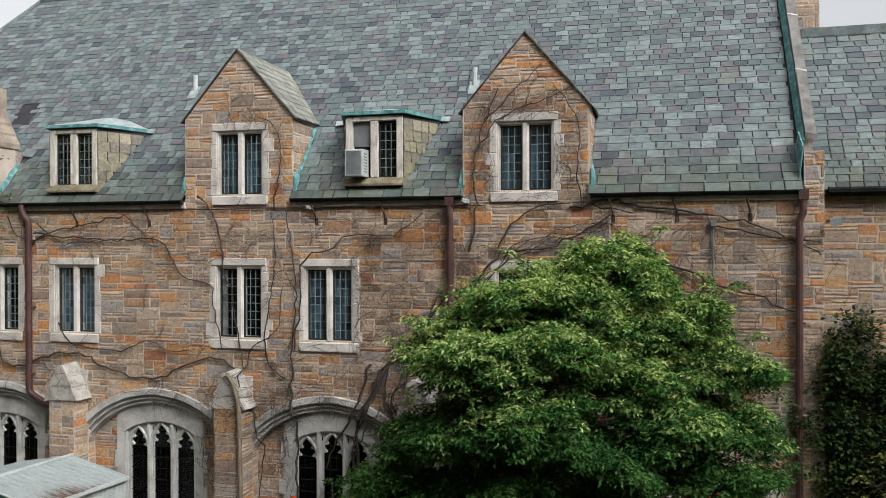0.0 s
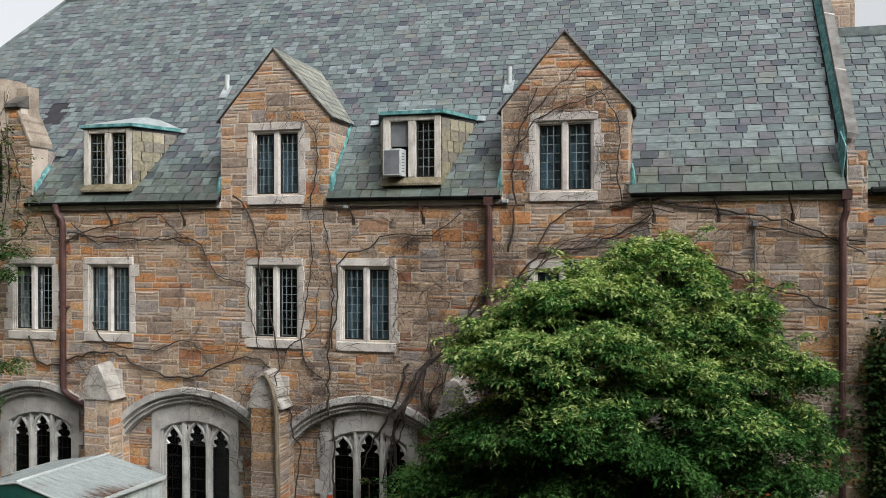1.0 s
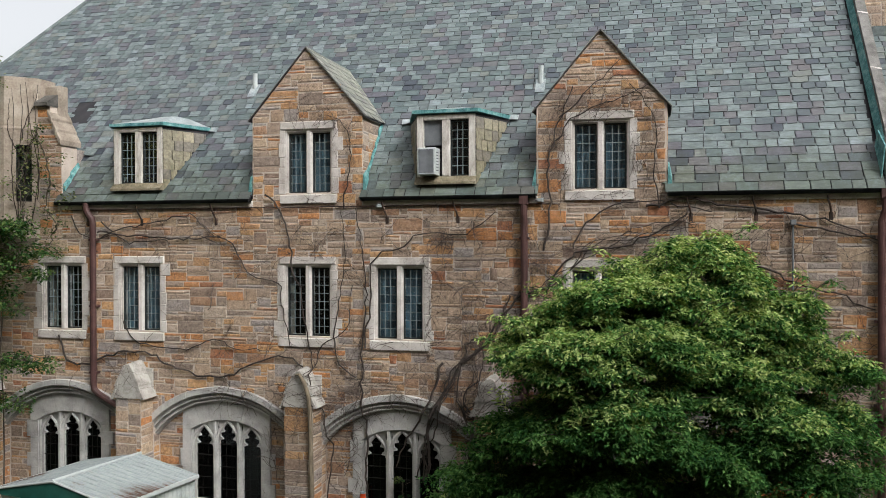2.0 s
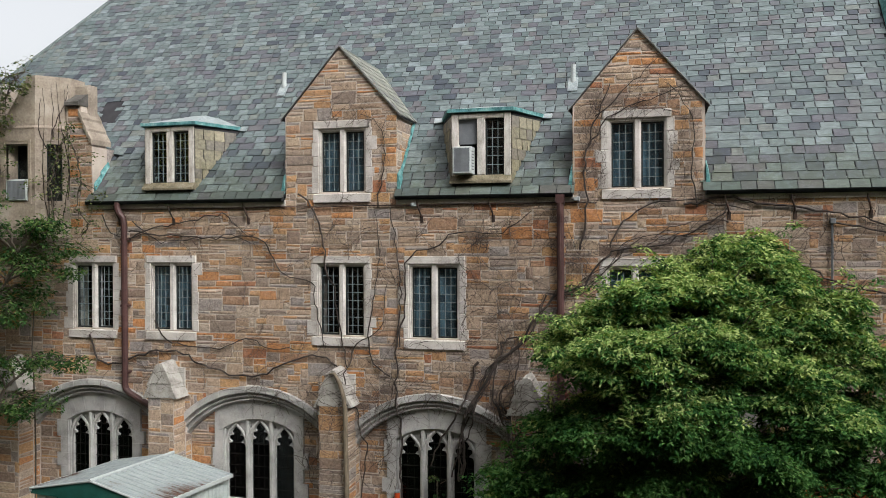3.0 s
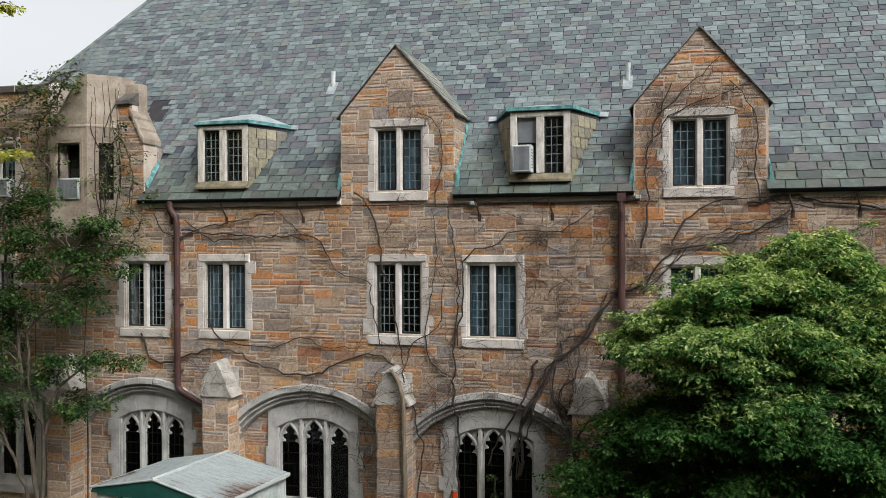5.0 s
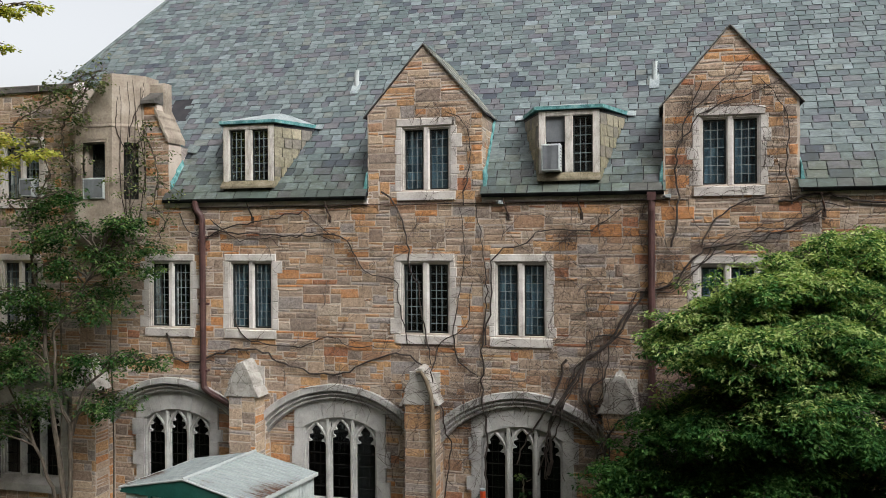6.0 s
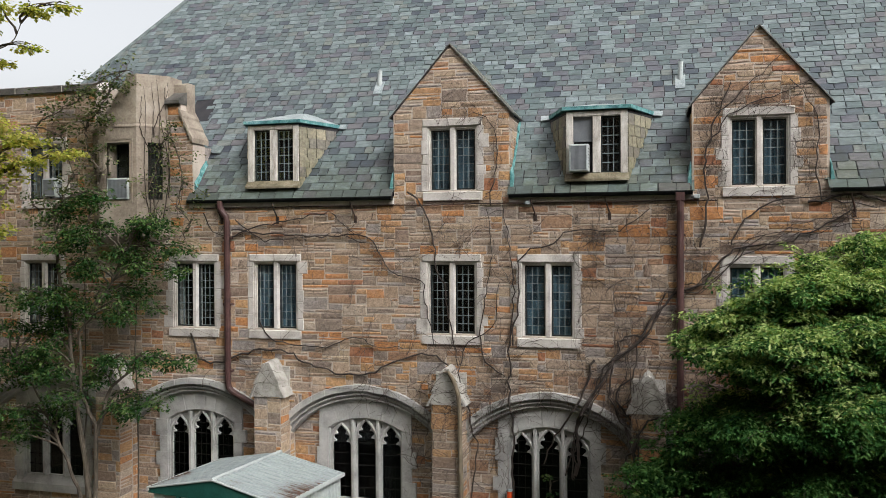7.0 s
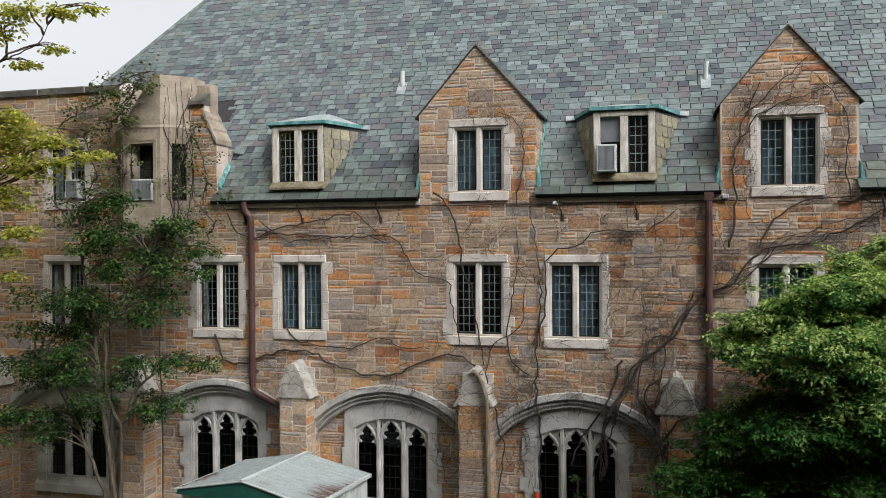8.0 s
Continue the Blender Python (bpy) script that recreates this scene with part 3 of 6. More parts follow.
while sl < length - 0.05:
    q = sl / length
    expo = 0.20 - 0.05 * min(q * 2.2, 1)
    y, z = -0.14 + sl * math.cos(SLOPE), ROOF0 - 0.14 * TAN + sl * math.sin(SLOPE)
    x = -17.4 + rng.random() * 0.3
    while x < 3.74:
        w = rng.choice((0.20, 0.24, 0.27, 0.30, 0.34, 0.38)) * (1.0 - 0.24 * min(q * 2, 1))
        zc = z + 0.5 * expo * math.sin(SLOPE)
        a, b = roof_free(x + 0.04, zc), roof_free(x + w - 0.04, zc)
        if a or b:
            x0, x1 = x, min(x + w, 3.75)
            if not (a and b) and w > 0.2:     # trim to the part that is free
                for k in range(8):
                    xm = x0 + (x1 - x0) * (k + 0.5) / 8
                    if not a and not roof_free(xm, zc):
                        x0 = xm
                    if not b and not roof_free(xm, zc):
                        x1 = xm
                        break
            if x1 - x0 > 0.05:
                m = slope_matrix((x0 + x1) / 2, y + rng.uniform(-0.002, 0.002), z) @ Matrix.Rotation(rng.gauss(0, 0.003), 4, "Z")
                spots.append((m, x1 - x0, expo * 1.32, ((x0 + x1) / 2, z)))
        x += w
    sl += expo
    row += 1
lay_slates(roof, spots, (-2.0, 8.6), 300, M_SLATE, M_SLATE_J)
s = Shape()   # capping of the ridge and the hip
s.tube([(rx0, RIDGE_Y, RIDGE_Z + 0.01), (3.76, RIDGE_Y, RIDGE_Z + 0.01)], 0.09, 6)
part("ridge_cap", s, M_COPPER_D, roof)
s = Shape()
hb = 9.0
a, b = Vector((hip_x(hb), roof_y(hb), hb + 0.02)), Vector((rx0, RIDGE_Y, RIDGE_Z + 0.02))
s.tube([a, b], 0.055, 6)
part("hip_cap", s, M_COPPER_D, roof, "dull green metal hip capping")
tagged(part("felt_patch", Shape().hexa([
    (-12.14, roof_y(8.70), 8.725), (-12.14, roof_y(9.23), 9.255), (-11.58, roof_y(9.23), 9.255), (-11.58, roof_y(8.70), 8.725),
    (-12.14, roof_y(8.70), 8.69), (-12.14, roof_y(9.23), 9.22), (-11.58, roof_y(9.23), 9.22), (-11.58, roof_y(8.70), 8.69)]), M_FELT, roof), "bare black felt where slates are missing")

# ---- gabled dormers: side walls and slated roofs ----
for c, apex, half, sh in GABLES:
    d = thing("gable_roof", "small slated gable roof running into the main roof", "roof", "gabled dormers", "structure")
    s = Shape()
    yr, ye, hw, ze = roof_y(apex), roof_y(sh - 0.06), half + 0.06, sh - 0.07
    yf = -0.03
    top = apex + 0.008
    for sx in (-1, 1):
        s.hexa([(c, yf, top), (c + sx * hw, yf, ze), (c + sx * hw, ye + 0.1, ze), (c, yr + 0.1, top),
                (c, yf, top - 0.014), (c + sx * hw, yf, ze - 0.012), (c + sx * hw, ye + 0.1, ze - 0.012), (c, yr + 0.1, top - 0.014)])
    part("gable_deck", s, M_FELT, d)
    gp = math.atan2(top - ze, hw)
    gl = math.hypot(top - ze, hw)
    sp = []
    for sx in (-1, 1):
        u = 0.0
        while u < gl - 0.06:
            x, z = c + sx * (hw - u * math.cos(gp)), ze + u * math.sin(gp) + 0.004
            y, yend = yf, roof_y(min(z + 0.07, apex)) + 0.08
            while y < yend:
                w = min(rng.choice((0.2, 0.24, 0.28)), max(yend - y + 0.06, 0.06))
                m = slope_matrix(x, y + w / 2, z, radians(90 * sx), gp)
                sp.append((m, w, min(0.215, gl - u), (y, z)))
                y += w
            u += 0.165
    lay_slates(d, sp, (0, 9), 300, M_SLATE_P, M_SLATE_P)
    part("ridge_cap", Shape().tube([(c, 0.03, top - 0.006), (c, yr + 0.05, top - 0.006)], 0.028, 6), M_COPPER_D, d)
    for sx in (-1, 1):
        s = Shape()
        x0, x1 = sorted((c + sx * half, c + sx * (half - 0.22)))
        zt = sh - 0.06
        s.hexa([(x0, 0.45, ROOF0 - 0.3), (x0, 0.45, zt), (x1, 0.45, zt), (x1, 0.45, ROOF0 - 0.3),
                (x0, ye + 0.2, zt - 0.05), (x0, ye + 0.2, zt), (x1, ye + 0.2, zt), (x1, ye + 0.2, zt - 0.05)])
        part("cheek", s, M_MORTAR, d)
        side = Matrix.Rotation(radians(90 * sx), 4, "Z")
        lay(d, pack(0.0, ye + 0.1, ROOF0 - 0.2, zt - 0.02, lambda u, z: z > ROOF0 + u * TAN - 0.12),
            lambda u, z, sx=sx, side=side, c=c, half=half: Matrix.Translation((c + sx * half, u, z)) @ side, (0, 8), 120)
        s = Shape()      # stepped flashing where the cheek meets the slates
        xo = c + sx * (half + 0.012)
        zk = 7.1
        while c < -3 and sx > 0 and zk + 0.12 < zt:
            y, y2 = roof_y(zk), roof_y(zk + 0.26)
            up_ = rng.uniform(0.05, 0.11)
            s.hexa([(xo, y - 0.02, zk + 0.01), (xo, y - 0.02, zk + 0.05 + up_), (xo, y2, zk + 0.27 + up_), (xo, y2, zk + 0.27),
                    (xo + sx * 0.035, y - 0.02, zk + 0.03), (xo + sx * 0.008, y - 0.02, zk + 0.05 + up_), (xo + sx * 0.008, y2, zk + 0.27 + up_), (xo + sx * 0.035, y2, zk + 0.30)])
            zk += 0.25
        s.hexa([(xo, -0.03, 7.02), (xo, -0.03, 7.36), (xo, 0.14, 7.46), (xo, 0.14, 7.16), (xo + sx * 0.07, -0.03, 7.06), (xo + sx * 0.02, -0.03, 7.36), (xo + sx * 0.02, 0.14, 7.46), (xo + sx * 0.07, 0.14, 7.22)])
        part("flashing", s, M_COPPER, d, "green copper flashing")
        # barge edge of the gable
        s = Shape()
        s.hexa([(c, -0.05, top + 0.006), (c + sx * (hw + 0.01), -0.055, ze + 0.002), (c + sx * (hw + 0.01), 0.02, ze + 0.002), (c, 0.02, top + 0.006),
                (c, -0.055, top - 0.016), (c + sx * (hw + 0.01), -0.055, ze - 0.016), (c + sx * (hw + 0.01), 0.02, ze - 0.016), (c, 0.02, top - 0.016)])
        part("verge", s, M_COPING, d)

# ---- flat-topped dormers ----
for k, dm in enumerate(DORMERS):
    c, hf, hb = dm
    zb, zt = DORMER_Z0, DORMER_Z1
    d = thing("dormer", "wooden two-light dormer with slated splayed sides and green copper top", "dormer", "flat dormers", at=(c, 0, zb))
    lo = Matrix.Translation((-c, 0, -zb))

    def dpart(name, sh, mat, label="", up=None, lo=lo, d=d):
        sh.v = [tuple(lo @ Vector(p)) for p in sh.v]
        return part(name, sh, mat, up or d, label)

    f0, f1 = c - hf, c + hf
    dpart("jamb", Shape().soft_box(f0, f0 + 0.12, 0.0, 0.14, zb + 0.08, zt), M_WOOD)
    dpart("jamb", Shape().soft_box(f1 - 0.12, f1, 0.0, 0.14, zb + 0.08, zt), M_WOOD)
    dpart("head", Shape().soft_box(f0 + 0.12, f1 - 0.12, 0.0, 0.14, zt - 0.09, zt), M_WOOD)
    dpart("mullion", Shape().soft_box(c - 0.07, c + 0.07, 0.005, 0.14, zb + 0.10, zt - 0.09), M_WOOD)
    dpart("sill", Shape().hexa([(f0 - 0.02, -0.09, zb - 0.05), (f0 - 0.02, -0.09, zb - 0.01), (f1 + 0.02, -0.09, zb - 0.01), (f1 + 0.02, -0.09, zb - 0.05),
                                (f0 - 0.02, 0.14, zb - 0.05), (f0 - 0.02, 0.02, zb + 0.10), (f1 + 0.02, 0.02, zb + 0.10), (f1 + 0.02, 0.14, zb - 0.05)]), M_MOSSY, "mossy sloping sill")
    zr = zt + 0.02
    ybk = roof_y(zt)
    for sx in (-1, 1):
        a = Vector((c + sx * hf, 0.02, 0))
        b = Vector((c + sx * hb, ybk, 0))
        s = Shape()
        s.hexa([(a.x, a.y, zb - 0.1), (a.x, a.y, zt), (b.x, b.y, zt), (b.x, b.y, zt - 0.02),
                (a.x - sx * 0.05, a.y, zb - 0.1), (a.x - sx * 0.05, a.y, zt), (b.x - sx * 0.05, b.y, zt), (b.x - sx * 0.05, b.y, zt - 0.02)])
        cheek = dpart("cheek", s, M_FELT)
        run = (b - a).length
        ang = math.atan2(b.y - a.y, b.x - a.x)
        r = 0
        while zb + 0.19 * r < zt - 0.05:
            z = zb - 0.02 + 0.19 * r
            h = min(0.19, zt - z)
            reach = run * max(0.0, (z + 0.03 - ROOF0) / (zt - ROOF0)) + 0.06
            u = 0.0
            while u < min(reach, run) - 0.02:
                w = min(rng.choice((0.17, 0.2, 0.25)), min(reach, run) - u)
                p = a + (b - a) * ((u + w / 2) / run)
                m = lo @ Matrix.Translation((p.x, p.y, z)) @ Matrix.Rotation(ang if sx > 0 else ang + math.pi, 4, "Z") @ Matrix.Rotation(radians(90), 4, "X")
                piece("slate", slate_mesh(w, h * 1.05, M_SLATE_C), cheek, m)
                u += w
            r += 1
    s = Shape()
    o = 0.06
    s.hexa([(f0 - o, -0.06, zr), (f1 + o, -0.06, zr), (c + hb + 0.05, ybk + 0.1, zr), (c - hb - 0.05, ybk + 0.1, zr),
            (f0 - o, -0.06, zr + 0.06), (f1 + o, -0.06, zr + 0.06), (c + hb + 0.05, ybk + 0.1, zr + 0.07), (c - hb - 0.05, ybk + 0.1, zr + 0.07)])
    cap = dpart("copper_top", s, M_COPPER, "green copper roof edge")
    s = Shape()
    za, up_ = zr + 0.062, (0.23, 0.15)[k]
    off = 0.25 if k == 0 else 0.0
    s.hexa([(f0 - 0.02, -0.02, za), (f1 + 0.02, -0.02, za), (c + hb - 0.02, ybk + 0.08, za + 0.012), (c - hb + 0.02, ybk + 0.08, za + 0.012),
            (c + off - hf * 0.25, 0.7, za + up_ - 0.01), (c + off + hf * 0.25, 0.7, za + up_ - 0.01), (c + off + hf * 0.3, roof_y(za + up_) + 0.05, za + up_), (c + off - hf * 0.3, roof_y(za + up_) + 0.05, za + up_)])
    dpart("sheet_top", s, M_LEAD, "pale sheet metal", cap)
    for sx in (-1, 1):
        if sx < 0 and k == 0:
            continue
        s = Shape()
        m = slope_matrix(c + sx * (hb + 0.10), ybk - 0.02, zt + 0.02)
        s.hexa([m @ Vector(p) for p in ((-0.12 * sx, -0.04, 0.042), (0.05 * sx, -0.06, 0.042), (0.06 * sx, 0.07, 0.04), (-0.12 * sx, 0.07, 0.04), (-0.12 * sx, -0.04, 0.02), (0.05 * sx, -0.06, 0.02), (0.06 * sx, 0.07, 0.01), (-0.12 * sx, 0.07, 0.01))])
        dpart("apron", s, M_LEAD, "pale sheet metal")
    DORMERS[k] = (c, hf, hb, d)

# ---- stone windows ----


def pane_grid(casement, x0, x1, z0, z1, y, cols, rows):
    """Lead lattice and one pane of old glass to each opening, none quite in plane with the next."""
    s = Shape()
    for i in range(1, cols):
        x = x0 + (x1 - x0) * i / cols
        s.box(x - 0.006, x + 0.006, y - 0.008, y + 0.01, z0, z1)
    for k in range(1, rows):
        z = z0 + (z1 - z0) * k / rows
        s.box(x0, x1, y - 0.0065, y + 0.0085, z - 0.006, z + 0.006)
    part("lead_lattice", s, M_CAME, casement, "pale lead cames")
    w, h = (x1 - x0) / cols - 0.006, (z1 - z0) / rows - 0.006
    me = Shape().box(-w / 2, w / 2, -0.002, 0.002, -h / 2, h / 2).mesh("pane", M_GLASS, True)
    for i in range(cols):
        for k in range(rows):
            m = Matrix.Translation((x0 + (i + 0.5) * (x1 - x0) / cols, y, z0 + (k + 0.5) * (z1 - z0) / rows))
            o = piece("pane", me, casement, m @ Matrix.Rotation(rng.gauss(0, 0.018), 4, "X") @ Matrix.Rotation(rng.gauss(0, 0.018), 4, "Z"))
            o.visible_shadow = False


def casement(parent, x0, x1, z0, z1, y, cols, rows):
    s = Shape()
    t = 0.024
    s.box(x0, x0 + t, y - 0.02, y + 0.03, z0, z1)
    s.box(x1 - t, x1, y - 0.02, y + 0.03, z0, z1)
    s.box(x0 + t, x1 - t, y - 0.018, y + 0.028, z0, z0 + t)
    s.box(x0 + t, x1 - t, y - 0.018, y + 0.028, z1 - t, z1)
    c = part("casement", s, M_FRAME, parent, "dark metal casement")
    pane_grid(c, x0 + t, x1 - t, z0 + t, z1 - t, y, cols, rows)
    return c


def blind(parent, x0, x1, z0, z1, y, n=22, amp=0.012):
    s = Shape()
    pts = [(x0 + (x1 - x0) * i / n, y + amp * math.sin(i * 1.9 + rng.random())) for i in range(n + 1)]
    for (xa, ya), (xb, yb_) in zip(pts, pts[1:]):
        s.poly([(xa, ya, z0), (xb, yb_, z0), (xb, yb_, z1), (xa, ya, z1)])
        s.poly([(xa, ya + 0.004, z0), (xa, ya + 0.004, z1), (xb, yb_ + 0.004, z1), (xb, yb_ + 0.004, z0)])
    part("blind", s, M_CLOTH, parent, "grey-blue cloth blind", tidy=False)


for i, (x0, x1, z0, z1, shade, rows) in enumerate(WINDOWS):
    lab = "pale limestone two-light window with leaded casements" + (" and drawn blinds" if shade else "")
    w = thing(f"window_{i + 1}", lab, "window", kind="structure")
    p = -0.036
    e0, e1 = x0 - rng.uniform(0.07, 0.10), x1 + rng.uniform(0.06, 0.10)
    part("lintel", Shape().soft_box(e0, e1, p, 0.2, z1, z1 + 0.14, 0.012), M_LIME, w)
    s = Shape()
    s.hexa([(e0, p - 0.012, z0 - 0.19), (e0, p - 0.012, z0 - 0.045), (e1, p - 0.012, z0 - 0.045), (e1, p - 0.012, z0 - 0.19),
            (e0, 0.2, z0 - 0.19), (e0, 0.09, z0), (e1, 0.09, z0), (e1, 0.2, z0 - 0.19)])
    part("sill", s, M_LIME, w)
    for sx in (-1, 1):
        z, k = z0 - 0.02, rng.randint(0, 1)
        while z < z1 - 0.01:
            h = min(rng.uniform(0.17, 0.33), z1 - z)
            if z1 - z - h < 0.1:
                h = z1 - z
            p = -0.02
            out = (rng.choice((0.10, 0.12)), rng.choice((0.13, 0.17, 0.21)))[k % 2] + rng.uniform(-0.01, 0.01)
            a, b = (x0 - out, x0 + 0.004) if sx < 0 else (x1 - 0.004, x1 + out)
            part("jamb_stone", Shape().soft_box(a, b, p + rng.uniform(-0.004, 0.004), 0.2, z + 0.002, z + h - 0.002, 0.008), M_LIME, w)
            z += h
            k += 1
    c = (x0 + x1) / 2
    # two stepped inner orders of the frame, then the mullion
    q = 0.052
    for nm, g0, g1, yf in (("outer_order", 0.004, 0.026, 0.0), ("inner_order", 0.026, q, 0.035)):
        s = Shape()
        s.box(x0 + g0, x0 + g1, yf, 0.2, z0, z1)
        s.box(x1 - g1, x1 - g0, yf, 0.2, z0, z1)
        s.box(x0 + g1, x1 - g1, yf + 0.002, 0.2, z1 - g1 - 0.008, z1)
        part(nm, s, M_LIME, w)
    s = Shape()
    s.hexa([(c - 0.035, 0.0, z0 - 0.02), (c - 0.035, 0.0, z1), (c + 0.035, 0.0, z1), (c + 0.035, 0.0, z0 - 0.02),
            (c - 0.062, 0.045, z0 - 0.02), (c - 0.062, 0.045, z1), (c + 0.062, 0.045, z1), (c + 0.062, 0.045, z0 - 0.02)])
    s.box(c - 0.061, c + 0.061, 0.047, 0.2, z0 - 0.02, z1)
    part("mullion", s, M_LIME, w)
    casement(w, x0 + q, c - 0.062, z0 + 0.004, z1 - q - 0.008, 0.085, 3, rows)
    casement(w, c + 0.062, x1 - q, z0 + 0.004, z1 - q - 0.008, 0.085, 3, rows)
    if shade:
        blind(w, x0, x1, z0 if shade == 2 else z0 + 0.02, z1, 0.24)

# ---- ground-floor arches and traceried windows ----
PROFILE = [(2.18, 0.03), (2.18, -0.055), (2.17, -0.068), (2.065, -0.068), (2.055, -0.055), (2.05, -0.01), (2.03, 0.03), (2.01, 0.035), (2.0, 0.0), (1.98, -0.005),
           (1.97, 0.045), (1.95, 0.075), (1.93, 0.075), (1.92, 0.045), (1.90, 0.045), (1.89, 0.10), (1.875, 0.12), (1.87, 0.20)]
REACH = 1.477                               # half the way between two buttresses
W2, SPRING, RISE = 0.745, 2.55, 0.215
HEAD_R = (W2 * W2 + RISE * RISE) / (2 * RISE)
HEAD_Z = SPRING + RISE - HEAD_R
SURROUND = 0.925
LIGHTS = ((-0.502, 2.595), (0.0, 2.69), (0.502, 2.595))
CUSP = [(0.184, 0.0), (0.184, 0.03), (0.160, 0.045), (0.105, 0.055), (0.130, 0.08), (0.163, 0.10), (0.170, 0.145), (0.150, 0.185), (0.080, 0.20),
        (0.106, 0.23), (0.104, 0.27), (0.06, 0.325)]


def ring_z(dx, r=1.872):
    return ARCH_Z + math.sqrt(r * r - dx * dx)


def head_z(dx):
    return HEAD_Z + math.sqrt(HEAD_R * HEAD_R - dx * dx) if abs(dx) < W2 else SPRING


for i, c in enumerate(ARCHES):
    a = thing(f"arch_{i + 1}", "moulded pale limestone arch between stone buttresses", "arch", kind="structure")
    n = 11
    for k in range(n):
        s = Shape()
        a0, a1 = -1 + 2 * k / n + 0.002, -1 + 2 * (k + 1) / n - 0.002
        steps = 3
        m = len(PROFILE)
        dr = rng.uniform(-0.004, 0.004)
        for t in range(steps + 1):
            u = a0 + (a1 - a0) * t / steps
            for r, y in PROFILE:
                w = u * math.asin(REACH / r)         # the ring dies into the sides of the buttresses
                s.v.append((c + (r + dr) * math.sin(w), y + dr, ARCH_Z + (r + dr) * math.cos(w)))
        for t in range(steps):
            for j in range(m - 1):
                q = t * m + j
                s.f.append((q, q + 1, q + m + 1, q + m))
        s.f.append(tuple(range(m)))
        s.f.append(tuple(steps * m + j for j in reversed(range(m))))
        part("voussoir", s, M_LIME_G, a)
    # infill wall, set back
    outer = recess(c, 2.06)
    hole = [(c - 0.80, 1.1), (c - 0.80, 2.5)] + arc(c, HEAD_Z, HEAD_R + 0.06, -29, 29, 8) + [(c + 0.80, 2.5), (c + 0.80, 1.1)]
    part("infill_core", Shape().plate(outer, [hole], 0.20, 0.42), M_MORTAR, a)

    def free(x, z, c=c):
        if abs(x - c) > 1.46 or z > ring_z(x - c, 1.90):
            return False
        return not (abs(x - c) < SURROUND - 0.02 and z > 0.95)
    rects = pack(c - 1.46, c + 1.46, 0.0, 3.2, free, 0.07, 0.055, (0.40, 0.42, 0.16, 0.02), (3, 7))
    lay(a, rects, front(0.2), (c, 2.6), 90)

    for sx in (-1, 1):      # stones of the two reveals
        side = Matrix.Rotation(radians(-90 * sx), 4, "Z")
        lay(a, pack(0.012, 0.19, 0.0, 2.42, lambda x, z: True, 0.1, 0.07), lambda x, z, sx=sx, side=side, c=c: Matrix.Translation((c + sx * 1.476, x, z)) @ side, (0, 2.5), 60)

    w = thing(f"window_{i + 10}", "pale limestone window of three cusped lights with dark glass", "window", kind="structure")
    n = 7
    for k in range(n):      # fanned head stones fill the space up to the arch
        low = [-0.9 + 1.8 * (k + t / 4) / n for t in range(5)]
        low = [u * W2 / 0.9 for u in low]
        up = [u * SURROUND / W2 for u in low]
        p = [(c + u, head_z(u)) for u in low] + [(c + u, ring_z(u)) for u in reversed(up)]
        p[0], p[4], p[5], p[9] = (p[0][0] + 0.003, p[0][1]), (p[4][0] - 0.003, p[4][1]), (p[5][0] - 0.003, p[5][1]), (p[9][0] + 0.003, p[9][1])
        if k == 0:
            p = [(c - SURROUND, SPRING - 0.02), (c - W2 - 0.001, SPRING - 0.02)] + p
        if k == n - 1:
            p = p[:5] + [(c + W2 + 0.001, SPRING - 0.02), (c + SURROUND, SPRING - 0.02)] + p[5:]
        part("head_stone", Shape().plate(p, [], 0.137 + rng.uniform(-0.003, 0.003), 0.36), M_LIME_G, w)
    for sx in (-1, 1):
        z, k = 1.0, i % 2
        while z < SPRING - 0.05:
            out = (SURROUND, SURROUND + rng.choice((0.05, 0.09)))[k % 2]
            top = min(z + rng.uniform(0.24, 0.34), SPRING - 0.022)
            if SPRING - top < 0.15:
                top = SPRING - 0.022
            p = [(W2 + 0.002, z), (out, z), (out, top - 0.004), (W2 + 0.002, top - 0.004)]
            part("jamb_stone", Shape().plate([(c + sx * x, q) for x, q in (p if sx > 0 else p[::-1])], [], 0.138 + rng.uniform(-0.004, 0.004), 0.36), M_LIME_G, w)
            z = top
            k += 1
    s = Shape()
    s.hexa([(c - 1.0, 0.09, 0.86), (c - 1.0, 0.09, 1.02), (c + 1.0, 0.09, 1.02), (c + 1.0, 0.09, 0.86), (c - 1.0, 0.36, 0.86), (c - 1.0, 0.26, 1.2), (c + 1.0, 0.26, 1.2), (c + 1.0, 0.36, 0.86)])
    part("sill", s, M_LIME_G, w)
    half_a = math.degrees(math.asin(W2 / HEAD_R))
    head = arc(c, HEAD_Z, HEAD_R, -half_a, half_a, 14)
    opening = [(c - W2, 1.15), (c - W2, SPRING)] + head[1:-1] + [(c + W2, SPRING), (c + W2, 1.15)]
    lights = []
    for u, apex in LIGHTS:
        zs = apex - 0.375
        cu = c + u
        right = [(cu + x, zs + z) for x, z in CUSP]
        left = [(cu - x, zs + z) for x, z in CUSP]
        lights.append([(cu - 0.184, 1.19)] + left + [(cu, apex)] + right[::-1] + [(cu + 0.184, 1.19)])
    part("tracery", Shape().plate(opening, lights, 0.235, 0.30), M_LIME_G, w)
    s = Shape()      # hollow-chamfered edge of the opening
